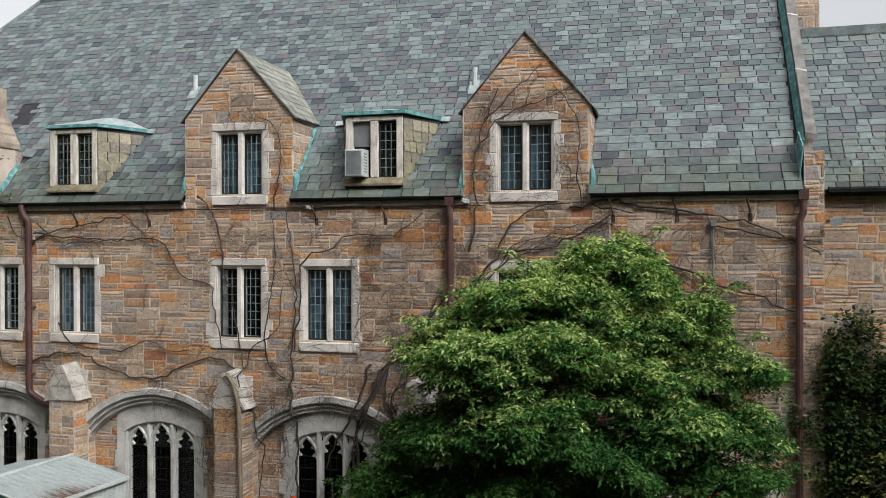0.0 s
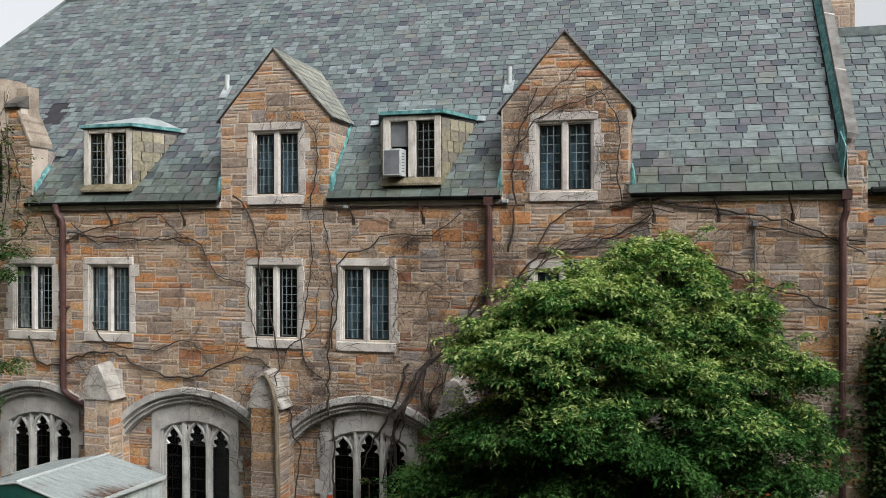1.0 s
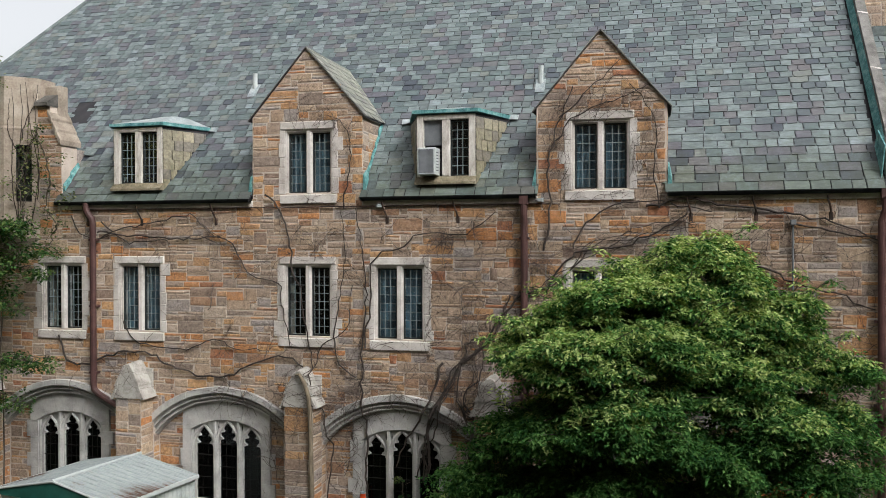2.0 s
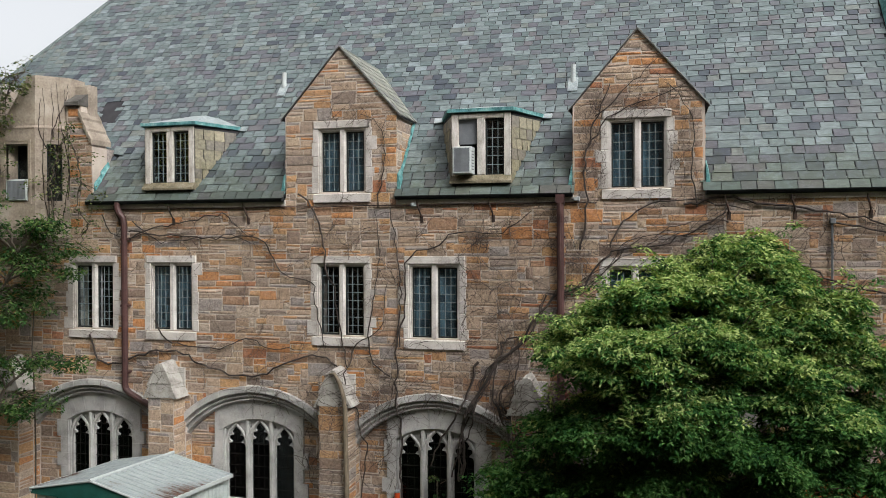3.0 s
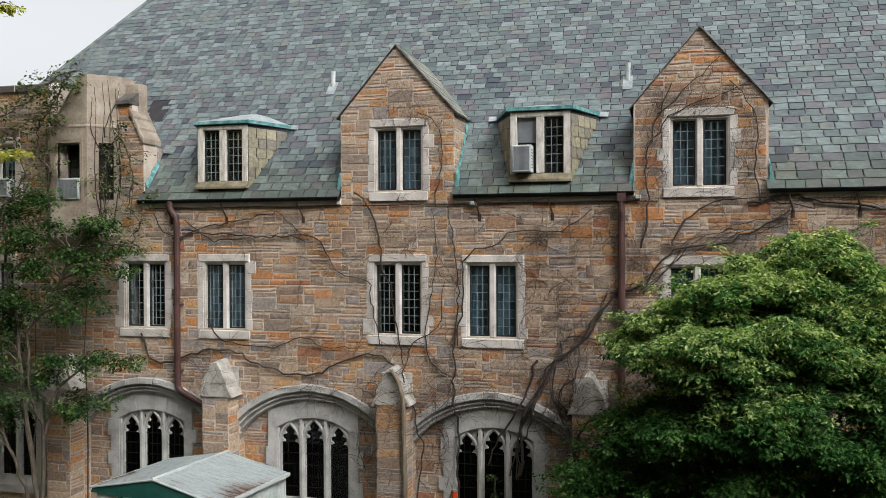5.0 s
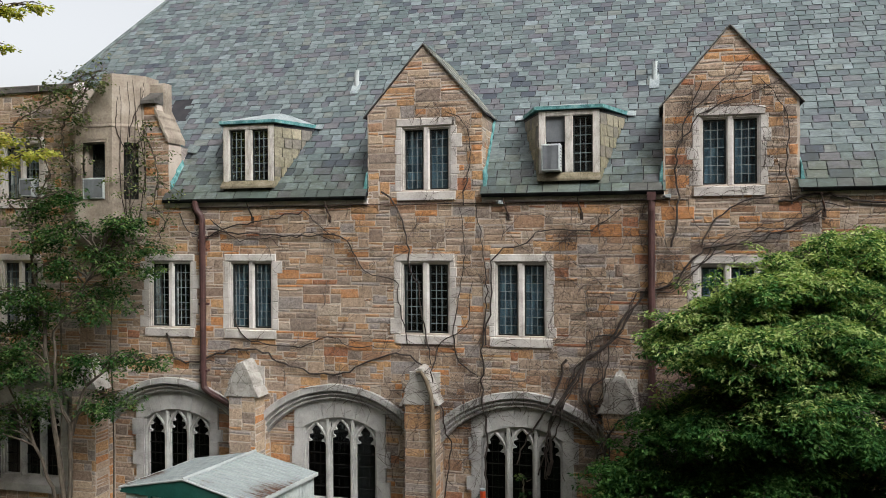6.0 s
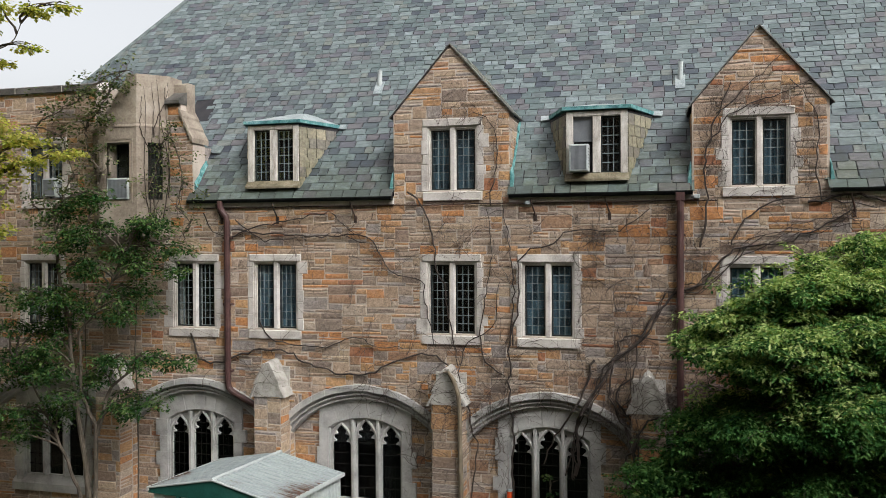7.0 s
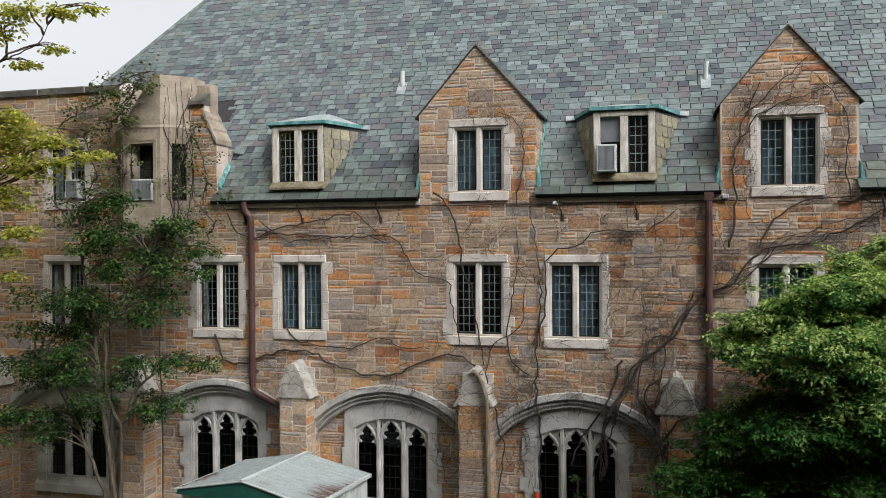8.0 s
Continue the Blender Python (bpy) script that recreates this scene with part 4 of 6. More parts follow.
    s.tube([(c - W2 + 0.012, 0.19, 1.18), (c - W2 + 0.012, 0.19, SPRING - 0.01)] + [(x, 0.19, z - 0.014) for x, z in head[1:-1]] + [(c + W2 - 0.012, 0.19, SPRING - 0.01), (c + W2 - 0.012, 0.19, 1.18)], 0.024, 6)
    part("frame_roll", s, M_LIME_G, w)
    for L, (u, apex) in zip(lights, LIGHTS):
        zs = apex - 0.375
        cu = c + u
        s = Shape()
        rib = [(0.232, zs - 0.05), (0.225, zs + 0.08), (0.190, zs + 0.19), (0.120, zs + 0.30), (0.045, zs + 0.375), (0.0, min(apex + 0.055, head_z(u) - 0.02))]
        s.tube([(cu - x, 0.20, z) for x, z in rib] + [(cu + x, 0.20, z) for x, z in rib[::-1][1:]], 0.027, 6)
        part("light_arch", s, M_LIME_G, w)
        s = Shape()
        s.tube([(x, 0.232, z) for x, z in L[1:-1]], 0.013, 5)
        part("cusping", s, M_LIME_G, w)
    for sx in (-1, 1):
        s = Shape()
        x = c + sx * 0.251
        top = head_z(0.251) - 0.01
        s.hexa([(x - 0.022, 0.155, 1.18), (x - 0.022, 0.155, top), (x + 0.022, 0.155, top), (x + 0.022, 0.155, 1.18), (x - 0.066, 0.236, 1.18), (x - 0.030, 0.236, top), (x + 0.030, 0.236, top), (x + 0.066, 0.236, 1.18)])
        part("mullion", s, M_LIME_G, w)
        s = Shape()      # slits between the lights: flat black plates paint their shaded depth
        for o in (-0.052, 0.052):
            s.plate([(x + o - 0.011, 2.60), (x + o, 2.665), (x + o + 0.011, 2.60), (x + o, 2.53)], [], 0.2325, 0.236)
        part("slit", s, M_BAR, w)
    for u in (-0.502, 0.0, 0.502):
        me = Shape().box(c + u - 0.20, c + u + 0.20, 0.275, 0.279, 1.17, 2.72)
        o = part("pane", me, M_GLASS_D, w, "dark leaded glass")
        o.visible_shadow = False
        s = Shape()
        for k in range(6):
            z = 1.40 + 0.215 * k
            s.box(c + u - 0.184, c + u + 0.184, 0.25, 0.262, z - 0.007, z + 0.007)
        for o_ in (-0.06, 0.06):
            s.box(c + u + o_ - 0.003, c + u + o_ + 0.003, 0.264, 0.272, 1.17, 2.66)
        part("glazing_bars", s, M_BAR, w)

# ---- buttresses ----
for c in BUTTS:
    b = thing("buttress", "rubble stone buttress with a gabled limestone cap", "buttress", "buttresses along the wall", "structure", (c, 0, 0))
    h, y0 = 0.275, -0.40
    part("buttress_core", Shape().box(-h + 0.004, h - 0.004, y0, 0.0, 0, 3.24), M_MORTAR, b)
    lay(b, pack(-h, h, 0.0, 3.24, lambda x, z: True, 0.09, 0.07), front(y0), (0, 3.0), 300)
    for sx in (-1, 1):
        turn = Matrix.Rotation(radians(90 * sx), 4, "Z")
        lay(b, pack(y0 + 0.01, -0.005, 0.0, 3.24, lambda x, z: True, 0.1, 0.07), lambda x, z, sx=sx, turn=turn: Matrix.Translation((sx * (h - 0.004), x, z)) @ turn, (0, 3.0), 300)
    # cap: a gablet with two flared courses a side, their slabs standing out over the front
    tilt = rng.uniform(-0.012, 0.012)
    low = [(-0.34, 3.19), (-0.255, 3.34), (-0.19, 3.50), (0.19, 3.50), (0.255, 3.34), (0.34, 3.19)]
    high = [(-0.24, 3.455), (-0.13, 3.65), (-0.035, 3.81), (0.035, 3.81), (0.13, 3.65), (0.24, 3.455)]
    part("cap_skirt", Shape().plate(low[::-1], [], -0.43, 0.0), M_LIME_CAP, b)
    part("cap_gablet", Shape().plate([(x, z + tilt) for x, z in high[::-1]], [], -0.445, 0.0), M_LIME_CAP, b)
    for sx in (-1, 1):      # two courses of slabs on each slope
        low = [(0.315, 3.175), (0.365, 3.175), (0.282, 3.335), (0.225, 3.49), (0.19, 3.49), (0.24, 3.34)]
        high = [(0.215, 3.46), (0.268, 3.435), (0.16, 3.65), (0.06, 3.835), (0.02, 3.82), (0.12, 3.655)]
        for nm, q, yf in (("cap_lower", low, -0.452), ("cap_upper", high, -0.462)):
            q = [(sx * x, z + sx * tilt) for x, z in q]
            part(nm, Shape().plate(q if sx < 0 else q[::-1], [], yf + rng.uniform(-0.008, 0.008), 0.0), M_LIME_CAP, b)
    part("cap_roll", Shape().tube([(0, -0.455, 3.805), (0, -0.2, 3.82), (0, 0.0, 3.83)], [0.038, 0.045, 0.045], 7), M_LIME_CAP, b)
    part("cap_backing", Shape().soft_box(-0.29, 0.29, -0.05, 0.02, 3.25, 3.72, 0.01), M_LIME_CAP, b)

# ---- parapet, stone bay window and the end of the left roof ----
para = thing("parapet", "weathered limestone parapet coping", "parapet", kind="structure")
x = -17.6
while x < -13.3:
    x1 = min(x + 1.15, -13.3)
    part("coping_stone", Shape().hexa([(x + 0.004, -0.07, 9.25), (x + 0.004, -0.07, 9.37), (x1 - 0.004, -0.07, 9.37), (x1 - 0.004, -0.07, 9.25),
                                      (x + 0.004, 0.5, 9.25), (x + 0.004, 0.3, 9.47), (x1 - 0.004, 0.3, 9.47), (x1 - 0.004, 0.5, 9.25)]), M_COPING, para)
    part("mortar_joint", Shape().hexa([(x1 - 0.012, -0.073, 9.25), (x1 - 0.012, -0.073, 9.372), (x1 + 0.010, -0.073, 9.372), (x1 + 0.010, -0.073, 9.25),
                                      (x1 - 0.012, 0.5, 9.25), (x1 - 0.012, 0.3, 9.473), (x1 + 0.010, 0.3, 9.473), (x1 + 0.010, 0.5, 9.25)]), M_LIME, para, "pale mortar joint")
    x = x1
bay = thing("bay_window", "weathered smooth limestone bay with narrow leaded lights", "bay window", kind="structure", at=(-12.55, 0, 0))


def bpart(name, s, mat, label=""):
    s.v = [(x + 12.55, y, z) for x, y, z in s.v]
    return part(name, s, mat, bay, label)


def turned(s, p, q):
    """Takes a plate drawn from x = 0 along +x to the line from p to q of the plan."""
    d = Vector((q[0] - p[0], q[1] - p[1]))
    d.normalize()
    s.v = [(p[0] + x * d.x - y * d.y, p[1] + x * d.y + y * d.x, z) for x, y, z in s.v]
    return s


ZB, ZT = 6.24, 9.40
for k in range(3):
    p, q = BAY[k], BAY[k + 1]
    ln = math.hypot(q[0] - p[0], q[1] - p[1])
    hw = 0.255 if k == 1 else 0.14
    mid = 0.435 if k == 1 else ln / 2 + 0.03
    deep = 0.22 if k == 1 else 0.0           # the front light is set far back in its opening
    hole = [(mid - hw, 6.97), (mid - hw, 8.10), (mid + hw, 8.10), (mid + hw, 6.97)]
    lower = [(0, ZB), (ln, ZB), (ln, 8.42), (0, 8.42)]
    bpart("facing", turned(Shape().plate(lower, [hole], 0.0, 0.16 + deep), p, q), M_LIME_OLD)
    bpart("string_course", turned(Shape().hexa([(0.0, -0.012, 8.40), (0.0, -0.012, 8.42), (ln, -0.012, 8.42), (ln, -0.012, 8.40), (0.0, 0.1, 8.40), (0.0, 0.035, 8.47), (ln, 0.035, 8.47), (ln, 0.1, 8.40)]), p, q), M_LIME_OLD)
    s = Shape()
    s.box(mid - hw - 0.075, mid - hw - 0.03, -0.02, 0.05, 6.90, 8.18)
    s.box(mid - hw - 0.03, mid - hw, -0.008, 0.05, 6.92, 8.15)
    s.box(mid + hw + 0.03, mid + hw + 0.075, -0.02, 0.05, 6.90, 8.18)
    s.box(mid + hw, mid + hw + 0.03, -0.008, 0.05, 6.92, 8.15)
    s.box(mid - hw - 0.03, mid + hw + 0.03, -0.0205, 0.05, 8.152, 8.18)
    s.box(mid - hw, mid + hw, -0.0085, 0.05, 8.10, 8.15)
    bpart("moulding", turned(s, p, q), M_LIME_OLD)
    s = Shape()
    t = 0.02
    s.box(mid - hw, mid - hw + t, 0.08 + deep, 0.12 + deep, 6.97, 8.1)
    s.box(mid + hw - t, mid + hw, 0.08 + deep, 0.12 + deep, 6.97, 8.1)
    s.box(mid - hw + t, mid + hw - t, 0.081 + deep, 0.119 + deep, 6.97, 6.97 + t)
    s.box(mid - hw + t, mid + hw - t, 0.081 + deep, 0.119 + deep, 8.1 - t, 8.1)
    for r in range(1, 7):
        z = 6.97 + 1.13 * r / 7
        s.box(mid - hw + t, mid + hw - t, 0.092 + deep, 0.108 + deep, z - 0.006, z + 0.006)
    s.box(mid - 0.006, mid + 0.006, 0.0915 + deep, 0.1085 + deep, 6.99, 8.08)
    bpart("casement", turned(s, p, q), M_FRAME, "dark metal casement")
    o = bpart("pane", turned(Shape().box(mid - hw + t, mid + hw - t, 0.098 + deep, 0.102 + deep, 6.99, 8.08), p, q), M_GLASS_D)
    o.visible_shadow = False
s = Shape()      # the upper stage leans in, most of all on its parapet side
low = [(-13.43, 0.03), (-12.96, -0.41), (-12.15, -0.41), (-11.68, 0.03), (-11.68, 0.5), (-13.43, 0.5)]
tip = [(-12.72, 0.05), (-12.38, -0.37), (-12.14, -0.40), (-11.70, 0.04), (-11.70, 0.5), (-12.72, 0.5)]
s.v += [(x, y, 8.44) for x, y in low] + [(x, y, ZT) for x, y in tip]
m = 6
s.f += [tuple(range(m, 2 * m)), tuple(reversed(range(m)))] + [(i, (i + 1) % m, m + (i + 1) % m, m + i) for i in range(m)]
bpart("upper_stage", s, M_LIME_OLD)
s = Shape()
s.v += [(x, y - (0.008 if y < 0.3 else 0), ZT - 0.002) for x, y in tip] + [(x, y, ZT + 0.05) for x, y in tip]
s.f += [tuple(range(m, 2 * m)), tuple(reversed(range(m)))] + [(i, (i + 1) % m, m + (i + 1) % m, m + i) for i in range(m)]
bpart("coping", s, M_LIME_OLD)
s = Shape()
s.v = [(x, y, ZB) for x, y in BAY] + [(-12.75, -0.02, 5.75), (-12.68, -0.06, 5.72), (-12.42, -0.06, 5.72), (-12.35, -0.02, 5.75)]
s.f = [(i, i + 4, i + 5, i + 1) for i in range(3)] + [(0, 1, 2, 3), (7, 6, 5, 4), (0, 3, 7, 4)]
bpart("corbel", s, M_LIME_OLD)
end = thing("parapet_end", "stepped stone end of the parapet with copings", "parapet", kind="structure")
part("shelf_stone", Shape().hexa([(-11.72, -0.10, 8.88), (-11.72, -0.10, 8.95), (-11.40, -0.10, 8.95), (-11.40, -0.10, 8.88), (-11.72, 0.32, 8.88), (-11.72, 0.22, 9.15), (-11.40, 0.22, 9.15), (-11.40, 0.32, 8.88)]), M_COPING, end)
part("end_block", Shape().soft_box(-11.74, -11.38, 0.2, 0.47, 8.3, 9.33, 0.03), M_LIME_OLD, end)
for k in range(3):
    xa, xb = -11.43 + 0.105 * k, -11.43 + 0.105 * (k + 1) - 0.01
    za, zb_ = 8.80 - 0.22 * k, 8.80 - 0.22 * (k + 1)
    part("rake_stone", Shape().hexa([(xa, -0.07, za - 0.1), (xa, -0.07, za), (xb, -0.07, zb_ + 0.05), (xb, -0.07, zb_ - 0.05), (xa, 0.55, za - 0.1), (xa, 0.55, za), (xb, 0.55, zb_ + 0.05), (xb, 0.55, zb_ - 0.05)]), M_LIME_OLD, end)
part("return_wall", Shape().hexa([(-11.6, 0.45, 7.2), (-11.6, 0.45, 8.05), (-11.15, 0.45, 8.05), (-11.15, 0.45, 7.2), (-11.6, 0.85, 8.0), (-11.6, 0.85, 8.05), (-11.15, 0.85, 8.05), (-11.15, 0.85, 8.0)]), M_STONE_J, end)
s = Shape()
for k in range(2):
    z = 7.16 + 0.25 * k
    y, y2 = roof_y(z), roof_y(z + 0.26)
    s.hexa([(-11.14, y - 0.02, z), (-11.14, y - 0.02, z + 0.16), (-11.14, y2, z + 0.38), (-11.14, y2, z + 0.26),
            (-11.09, y - 0.02, z + 0.02), (-11.13, y - 0.02, z + 0.16), (-11.13, y2, z + 0.38), (-11.09, y2, z + 0.28)])
part("flashing", s, M_COPPER, end, "green copper flashing")
part("sheet_lap", Shape().hexa([slope_matrix(-10.96, roof_y(7.98), 7.98) @ Vector(p) for p in ((-0.14, -0.1, 0.10), (-0.14, 0.1, 0.13), (0.07, 0.1, 0.05), (0.05, -0.1, 0.05), (-0.14, -0.1, 0.085), (-0.14, 0.1, 0.115), (0.07, 0.1, 0.035), (0.05, -0.1, 0.035))]), M_COPPER_D, end, "bent pale sheet metal")

# ---- gable end, right wing and chimney ----
ge = thing("gable_parapet", "raised gable parapet with weathered limestone coping", "parapet", kind="structure")
s = Shape()
s.hexa([(3.83, 0.46, ROOF0 - 0.1), (3.83, 0.46, ROOF0 + 0.46 * TAN + 0.26), (3.83, RIDGE_Y, RIDGE_Z + 0.26), (3.83, RIDGE_Y, RIDGE_Z - 0.5),
        (3.97, 0.46, ROOF0 - 0.1), (3.97, 0.46, ROOF0 + 0.46 * TAN + 0.26), (3.97, RIDGE_Y, RIDGE_Z + 0.26), (3.97, RIDGE_Y, RIDGE_Z - 0.5)])
part("parapet_core", s, M_STONE_J, ge)
s = Shape()
s.hexa([(3.79, RIDGE_Y, RIDGE_Z + 0.26), (3.79, RIDGE_Y, RIDGE_Z - 0.5), (3.79, 2 * RIDGE_Y, EAVE), (3.79, 2 * RIDGE_Y, EAVE + 0.3),
        (4.02, RIDGE_Y, RIDGE_Z + 0.26), (4.02, RIDGE_Y, RIDGE_Z - 0.5), (4.02, 2 * RIDGE_Y, EAVE), (4.02, 2 * RIDGE_Y, EAVE + 0.3)])
part("rear_core", s, M_STONE_J, ge)
y = 0.34
while y < RIDGE_Y:
    y1 = min(y + 0.98, RIDGE_Y)
    if y > 0.5:
        part("mortar_joint", Shape().hexa([(3.826, y - 0.012, ROOF0 + (y - 0.012) * TAN + 0.28), (3.826, y - 0.012, ROOF0 + (y - 0.012) * TAN + 0.375), (3.826, y + 0.012, ROOF0 + (y + 0.012) * TAN + 0.375), (3.826, y + 0.012, ROOF0 + (y + 0.012) * TAN + 0.28),
                                      (4.004, y - 0.012, ROOF0 + (y - 0.012) * TAN + 0.28), (4.004, y - 0.012, ROOF0 + (y - 0.012) * TAN + 0.335), (4.004, y + 0.012, ROOF0 + (y + 0.012) * TAN + 0.335), (4.004, y + 0.012, ROOF0 + (y + 0.012) * TAN + 0.28)]), M_LIME, ge, "pale mortar joint")
    za, zb_ = ROOF0 + y * TAN + 0.27, ROOF0 + y1 * TAN + 0.27
    part("coping_stone", Shape().hexa([(3.83, y + 0.004, za), (3.83, y + 0.004, za + 0.10), (3.83, y1 - 0.004, zb_ + 0.10), (3.83, y1 - 0.004, zb_),
                                      (4.0, y + 0.004, za), (4.0, y + 0.004, za + 0.06), (4.0, y1 - 0.004, zb_ + 0.06), (4.0, y1 - 0.004, zb_)]), M_COPING_G, ge)
    y = y1
s = Shape()
y = 0.35
while y < RIDGE_Y:
    za = ROOF0 + y * TAN
    zc = ROOF0 + (y + 0.5) * TAN
    s.hexa([(3.745, y, za + 0.045), (3.80, y, za + 0.24), (3.80, y + 0.5, zc + 0.24), (3.745, y + 0.5, zc + 0.045), (3.76, y, za), (3.825, y, za + 0.24), (3.825, y + 0.5, zc + 0.24), (3.76, y + 0.5, zc)])
    y += 0.47
s.hexa([(3.69, -0.02, ROOF0 + 0.02), (3.735, -0.02, ROOF0 + 0.52), (3.735, 0.42, ROOF0 + 0.80), (3.69, 0.42, ROOF0 + 0.55), (3.70, -0.02, ROOF0), (3.755, -0.02, ROOF0 + 0.52), (3.755, 0.42, ROOF0 + 0.80), (3.70, 0.42, ROOF0 + 0.5)])
part("flashing", s, M_COPPER, ge, "green copper flashing")

RW = 0.16
wing = thing("wall_wing", "squared rubble wall of the adjoining wing", "wall", kind="structure")
part("wall_core", Shape().box(4.05, 10.5, RW, RW + 0.4, 0, EAVE), M_MORTAR, wing)
lay(wing, pack(4.06, 9.0, 0.0, EAVE, lambda x, z: True), front(RW), (4.6, 6.2), 250)
rwz = 9.95
rw = thing("roof_wing", "lower slate roof of the adjoining wing", "roof", kind="structure")
rwy = RW + (rwz - ROOF0) / TAN
s = Shape()
s.hexa([(3.98, RW - 0.13, ROOF0 - 0.16 - 0.03), (10.5, RW - 0.13, ROOF0 - 0.19), (10.5, rwy, rwz - 0.03), (3.98, rwy, rwz - 0.03),
        (4.03, RW - 0.10, ROOF0 - 0.25), (10.5, RW - 0.10, ROOF0 - 0.25), (10.5, rwy + 2.4, EAVE), (4.03, rwy + 2.4, EAVE)])
part("roof_deck", s, M_FELT, rw)
sp = []
u = 0.0
rl = (rwy - RW + 0.13) / math.cos(SLOPE)
while u < rl - 0.05:
    x = 3.985 + rng.random() * 0.02
    while x < 9.0:
        w = rng.choice((0.17, 0.2, 0.23, 0.27))
        sp.append((slope_matrix(x + w / 2, RW - 0.13 + u * math.cos(SLOPE), ROOF0 - 0.13 * TAN + u * math.sin(SLOPE)), w, 0.21, (x, u)))
        x += w
    u += 0.155
lay_slates(rw, sp, (4, 0), 200, M_SLATE, M_SLATE_J)
part("ridge_flashing", Shape().box(4.08, 10.5, rwy - 0.12, rwy + 0.2, rwz - 0.1, rwz + 0.06), M_COPPER_D, rw, "dull green ridge flashing")
part("gutter", Shape().tube([(4.1, RW - 0.19, 6.93), (10.4, RW - 0.19, 6.93)], 0.06, 8), M_GUTTER, rw)
ch = thing("chimney", "stone chimney stack behind the roof", "chimney", at=(4.25, 3.6, 9.0))
part("stack", Shape().box(-0.45, 0.27, -0.4, 0.6, -2.4, 5.0), M_MORTAR, ch)
lay(ch, pack(-0.45, 0.27, 0.0, 4.9, lambda x, z: True, 0.09, 0.075), front(-0.4), (0, 1), 200)

# ---- gutters, cornice, hooks, downpipes ----
for xa, xb in ((-11.2, -6.97), (-4.77, -1.64), (0.53, 3.80)):
    gt = thing("gutter", "dark metal eaves gutter along the roof edge", "gutter", "eaves gutters", at=((xa + xb) / 2, 0, 6.93))
    h = (xb - xa) / 2
    s = Shape()
    prof = [(-0.02, 0.02), (-0.03, -0.05), (-0.09, -0.075), (-0.17, -0.06), (-0.20, 0.0), (-0.205, 0.03), (-0.185, 0.03), (-0.18, 0.0), (-0.15, -0.045), (-0.09, -0.06), (-0.045, -0.04), (-0.04, 0.02)]
    prof = [(y * 0.85, z * 0.62) for y, z in prof]
    k = len(prof)
    s.v = [(-h, y, z) for y, z in prof] + [(h, y, z) for y, z in prof]
    s.f = [(i, (i + 1) % k, k + (i + 1) % k, k + i) for i in range(k)] + [tuple(range(k)), tuple(reversed(range(k, 2 * k)))]
    part("trough", s, M_GUTTER, gt)
    for e in (-h, h):
        part("end_cap", Shape().box(e - 0.004, e + 0.004, -0.172, -0.02, -0.047, 0.02), M_GUTTER, gt)
    tagged(part("trim", Shape().soft_box(xa - 0.02, xb + 0.02, -0.05, 0.0, 6.80, 6.915, 0.012), M_LIME), "thin weathered stone course under the gutter", "trim", kind="structure")
for xk in (-10.55, -9.35, -7.75, -4.35, -3.05, 0.85, 1.85, 2.95):
    k = thing("iron_hook", "rusty iron hook fixed below the gutter", "hook", "hooks below the eaves", at=(xk, 0, 6.7))
    part("hook_arm", Shape().tube([(-0.03, -0.10, 0.10), (-0.01, -0.09, 0.04), (0.01, -0.07, -0.02), (0.025, -0.04, -0.08), (0.03, -0.015, -0.14)], [0.014, 0.017, 0.017, 0.015, 0.012], 6), M_IRON, k)
    part("plate", Shape().soft_box(0.0, 0.06, -0.018, 0.0, -0.23, -0.10, 0.006), M_IRON, k)
    part("roof_clip", Shape().tube([(-0.03, -0.10, 0.10), (-0.035, -0.12, 0.16)], 0.014, 6), M_IRON, k)


def downpipe(x, pts, r=0.062):
    d = thing("downpipe", "dark red-brown downpipe fixed to the stone wall", "downpipe", "downpipes", at=(x, 0, 0))
    part("pipe", Shape().tube(pts, r, 10), M_PIPE, d)
    for z in (6.2, 4.9, 3.6):
        part("bracket", Shape().box(-0.085, 0.085, -0.12, -0.0, z - 0.02, z + 0.02), M_PIPE, d)
    return d


downpipe(-10.36, [(-0.13, -0.13, 6.92), (-0.13, -0.13, 6.82), (-0.10, -0.12, 6.72), (-0.02, -0.1, 6.62), (0, -0.1, 6.5), (0, -0.1, 3.36), (0.02, -0.1, 3.27), (0.10, -0.1, 3.19), (0.62, -0.1, 2.93), (0.66, -0.1, 2.85), (0.66, -0.09, 0.0)])
dp = downpipe(-1.84, [(0.0, -0.13, 6.90), (0.0, -0.13, 6.6), (0, -0.1, 6.45), (0, -0.1, 0.0)])
part("hopper", Shape().hexa([(-0.075, -0.19, 6.78), (-0.075, -0.19, 6.92), (0.075, -0.19, 6.92), (0.075, -0.19, 6.78), (-0.06, -0.03, 6.72), (-0.075, -0.03, 6.92), (0.075, -0.03, 6.92), (0.06, -0.03, 6.72)]), M_PIPE, dp)
dp = downpipe(3.68, [(0.05, -0.13, 6.90), (0.05, -0.13, 6.62), (0.0, -0.1, 6.45), (0, -0.1, 0.0)], 0.056)
part("hopper", Shape().hexa([(-0.02, -0.19, 6.80), (-0.02, -0.19, 6.94), (0.12, -0.19, 6.94), (0.12, -0.19, 6.80), (0.0, -0.04, 6.76), (-0.02, -0.04, 6.94), (0.12, -0.04, 6.94), (0.10, -0.04, 6.76)]), M_PIPE, dp)
cb = thing("cable", "thin weathered cable run along the wall", "cable")
s = Shape()
s.tube([(-10.9 + 0.46 * i, -0.045, 6.785 + 0.008 * math.sin(i * 1.7)) for i in range(22)], 0.012, 5)
part("cable_run", s, M_IRON, cb)
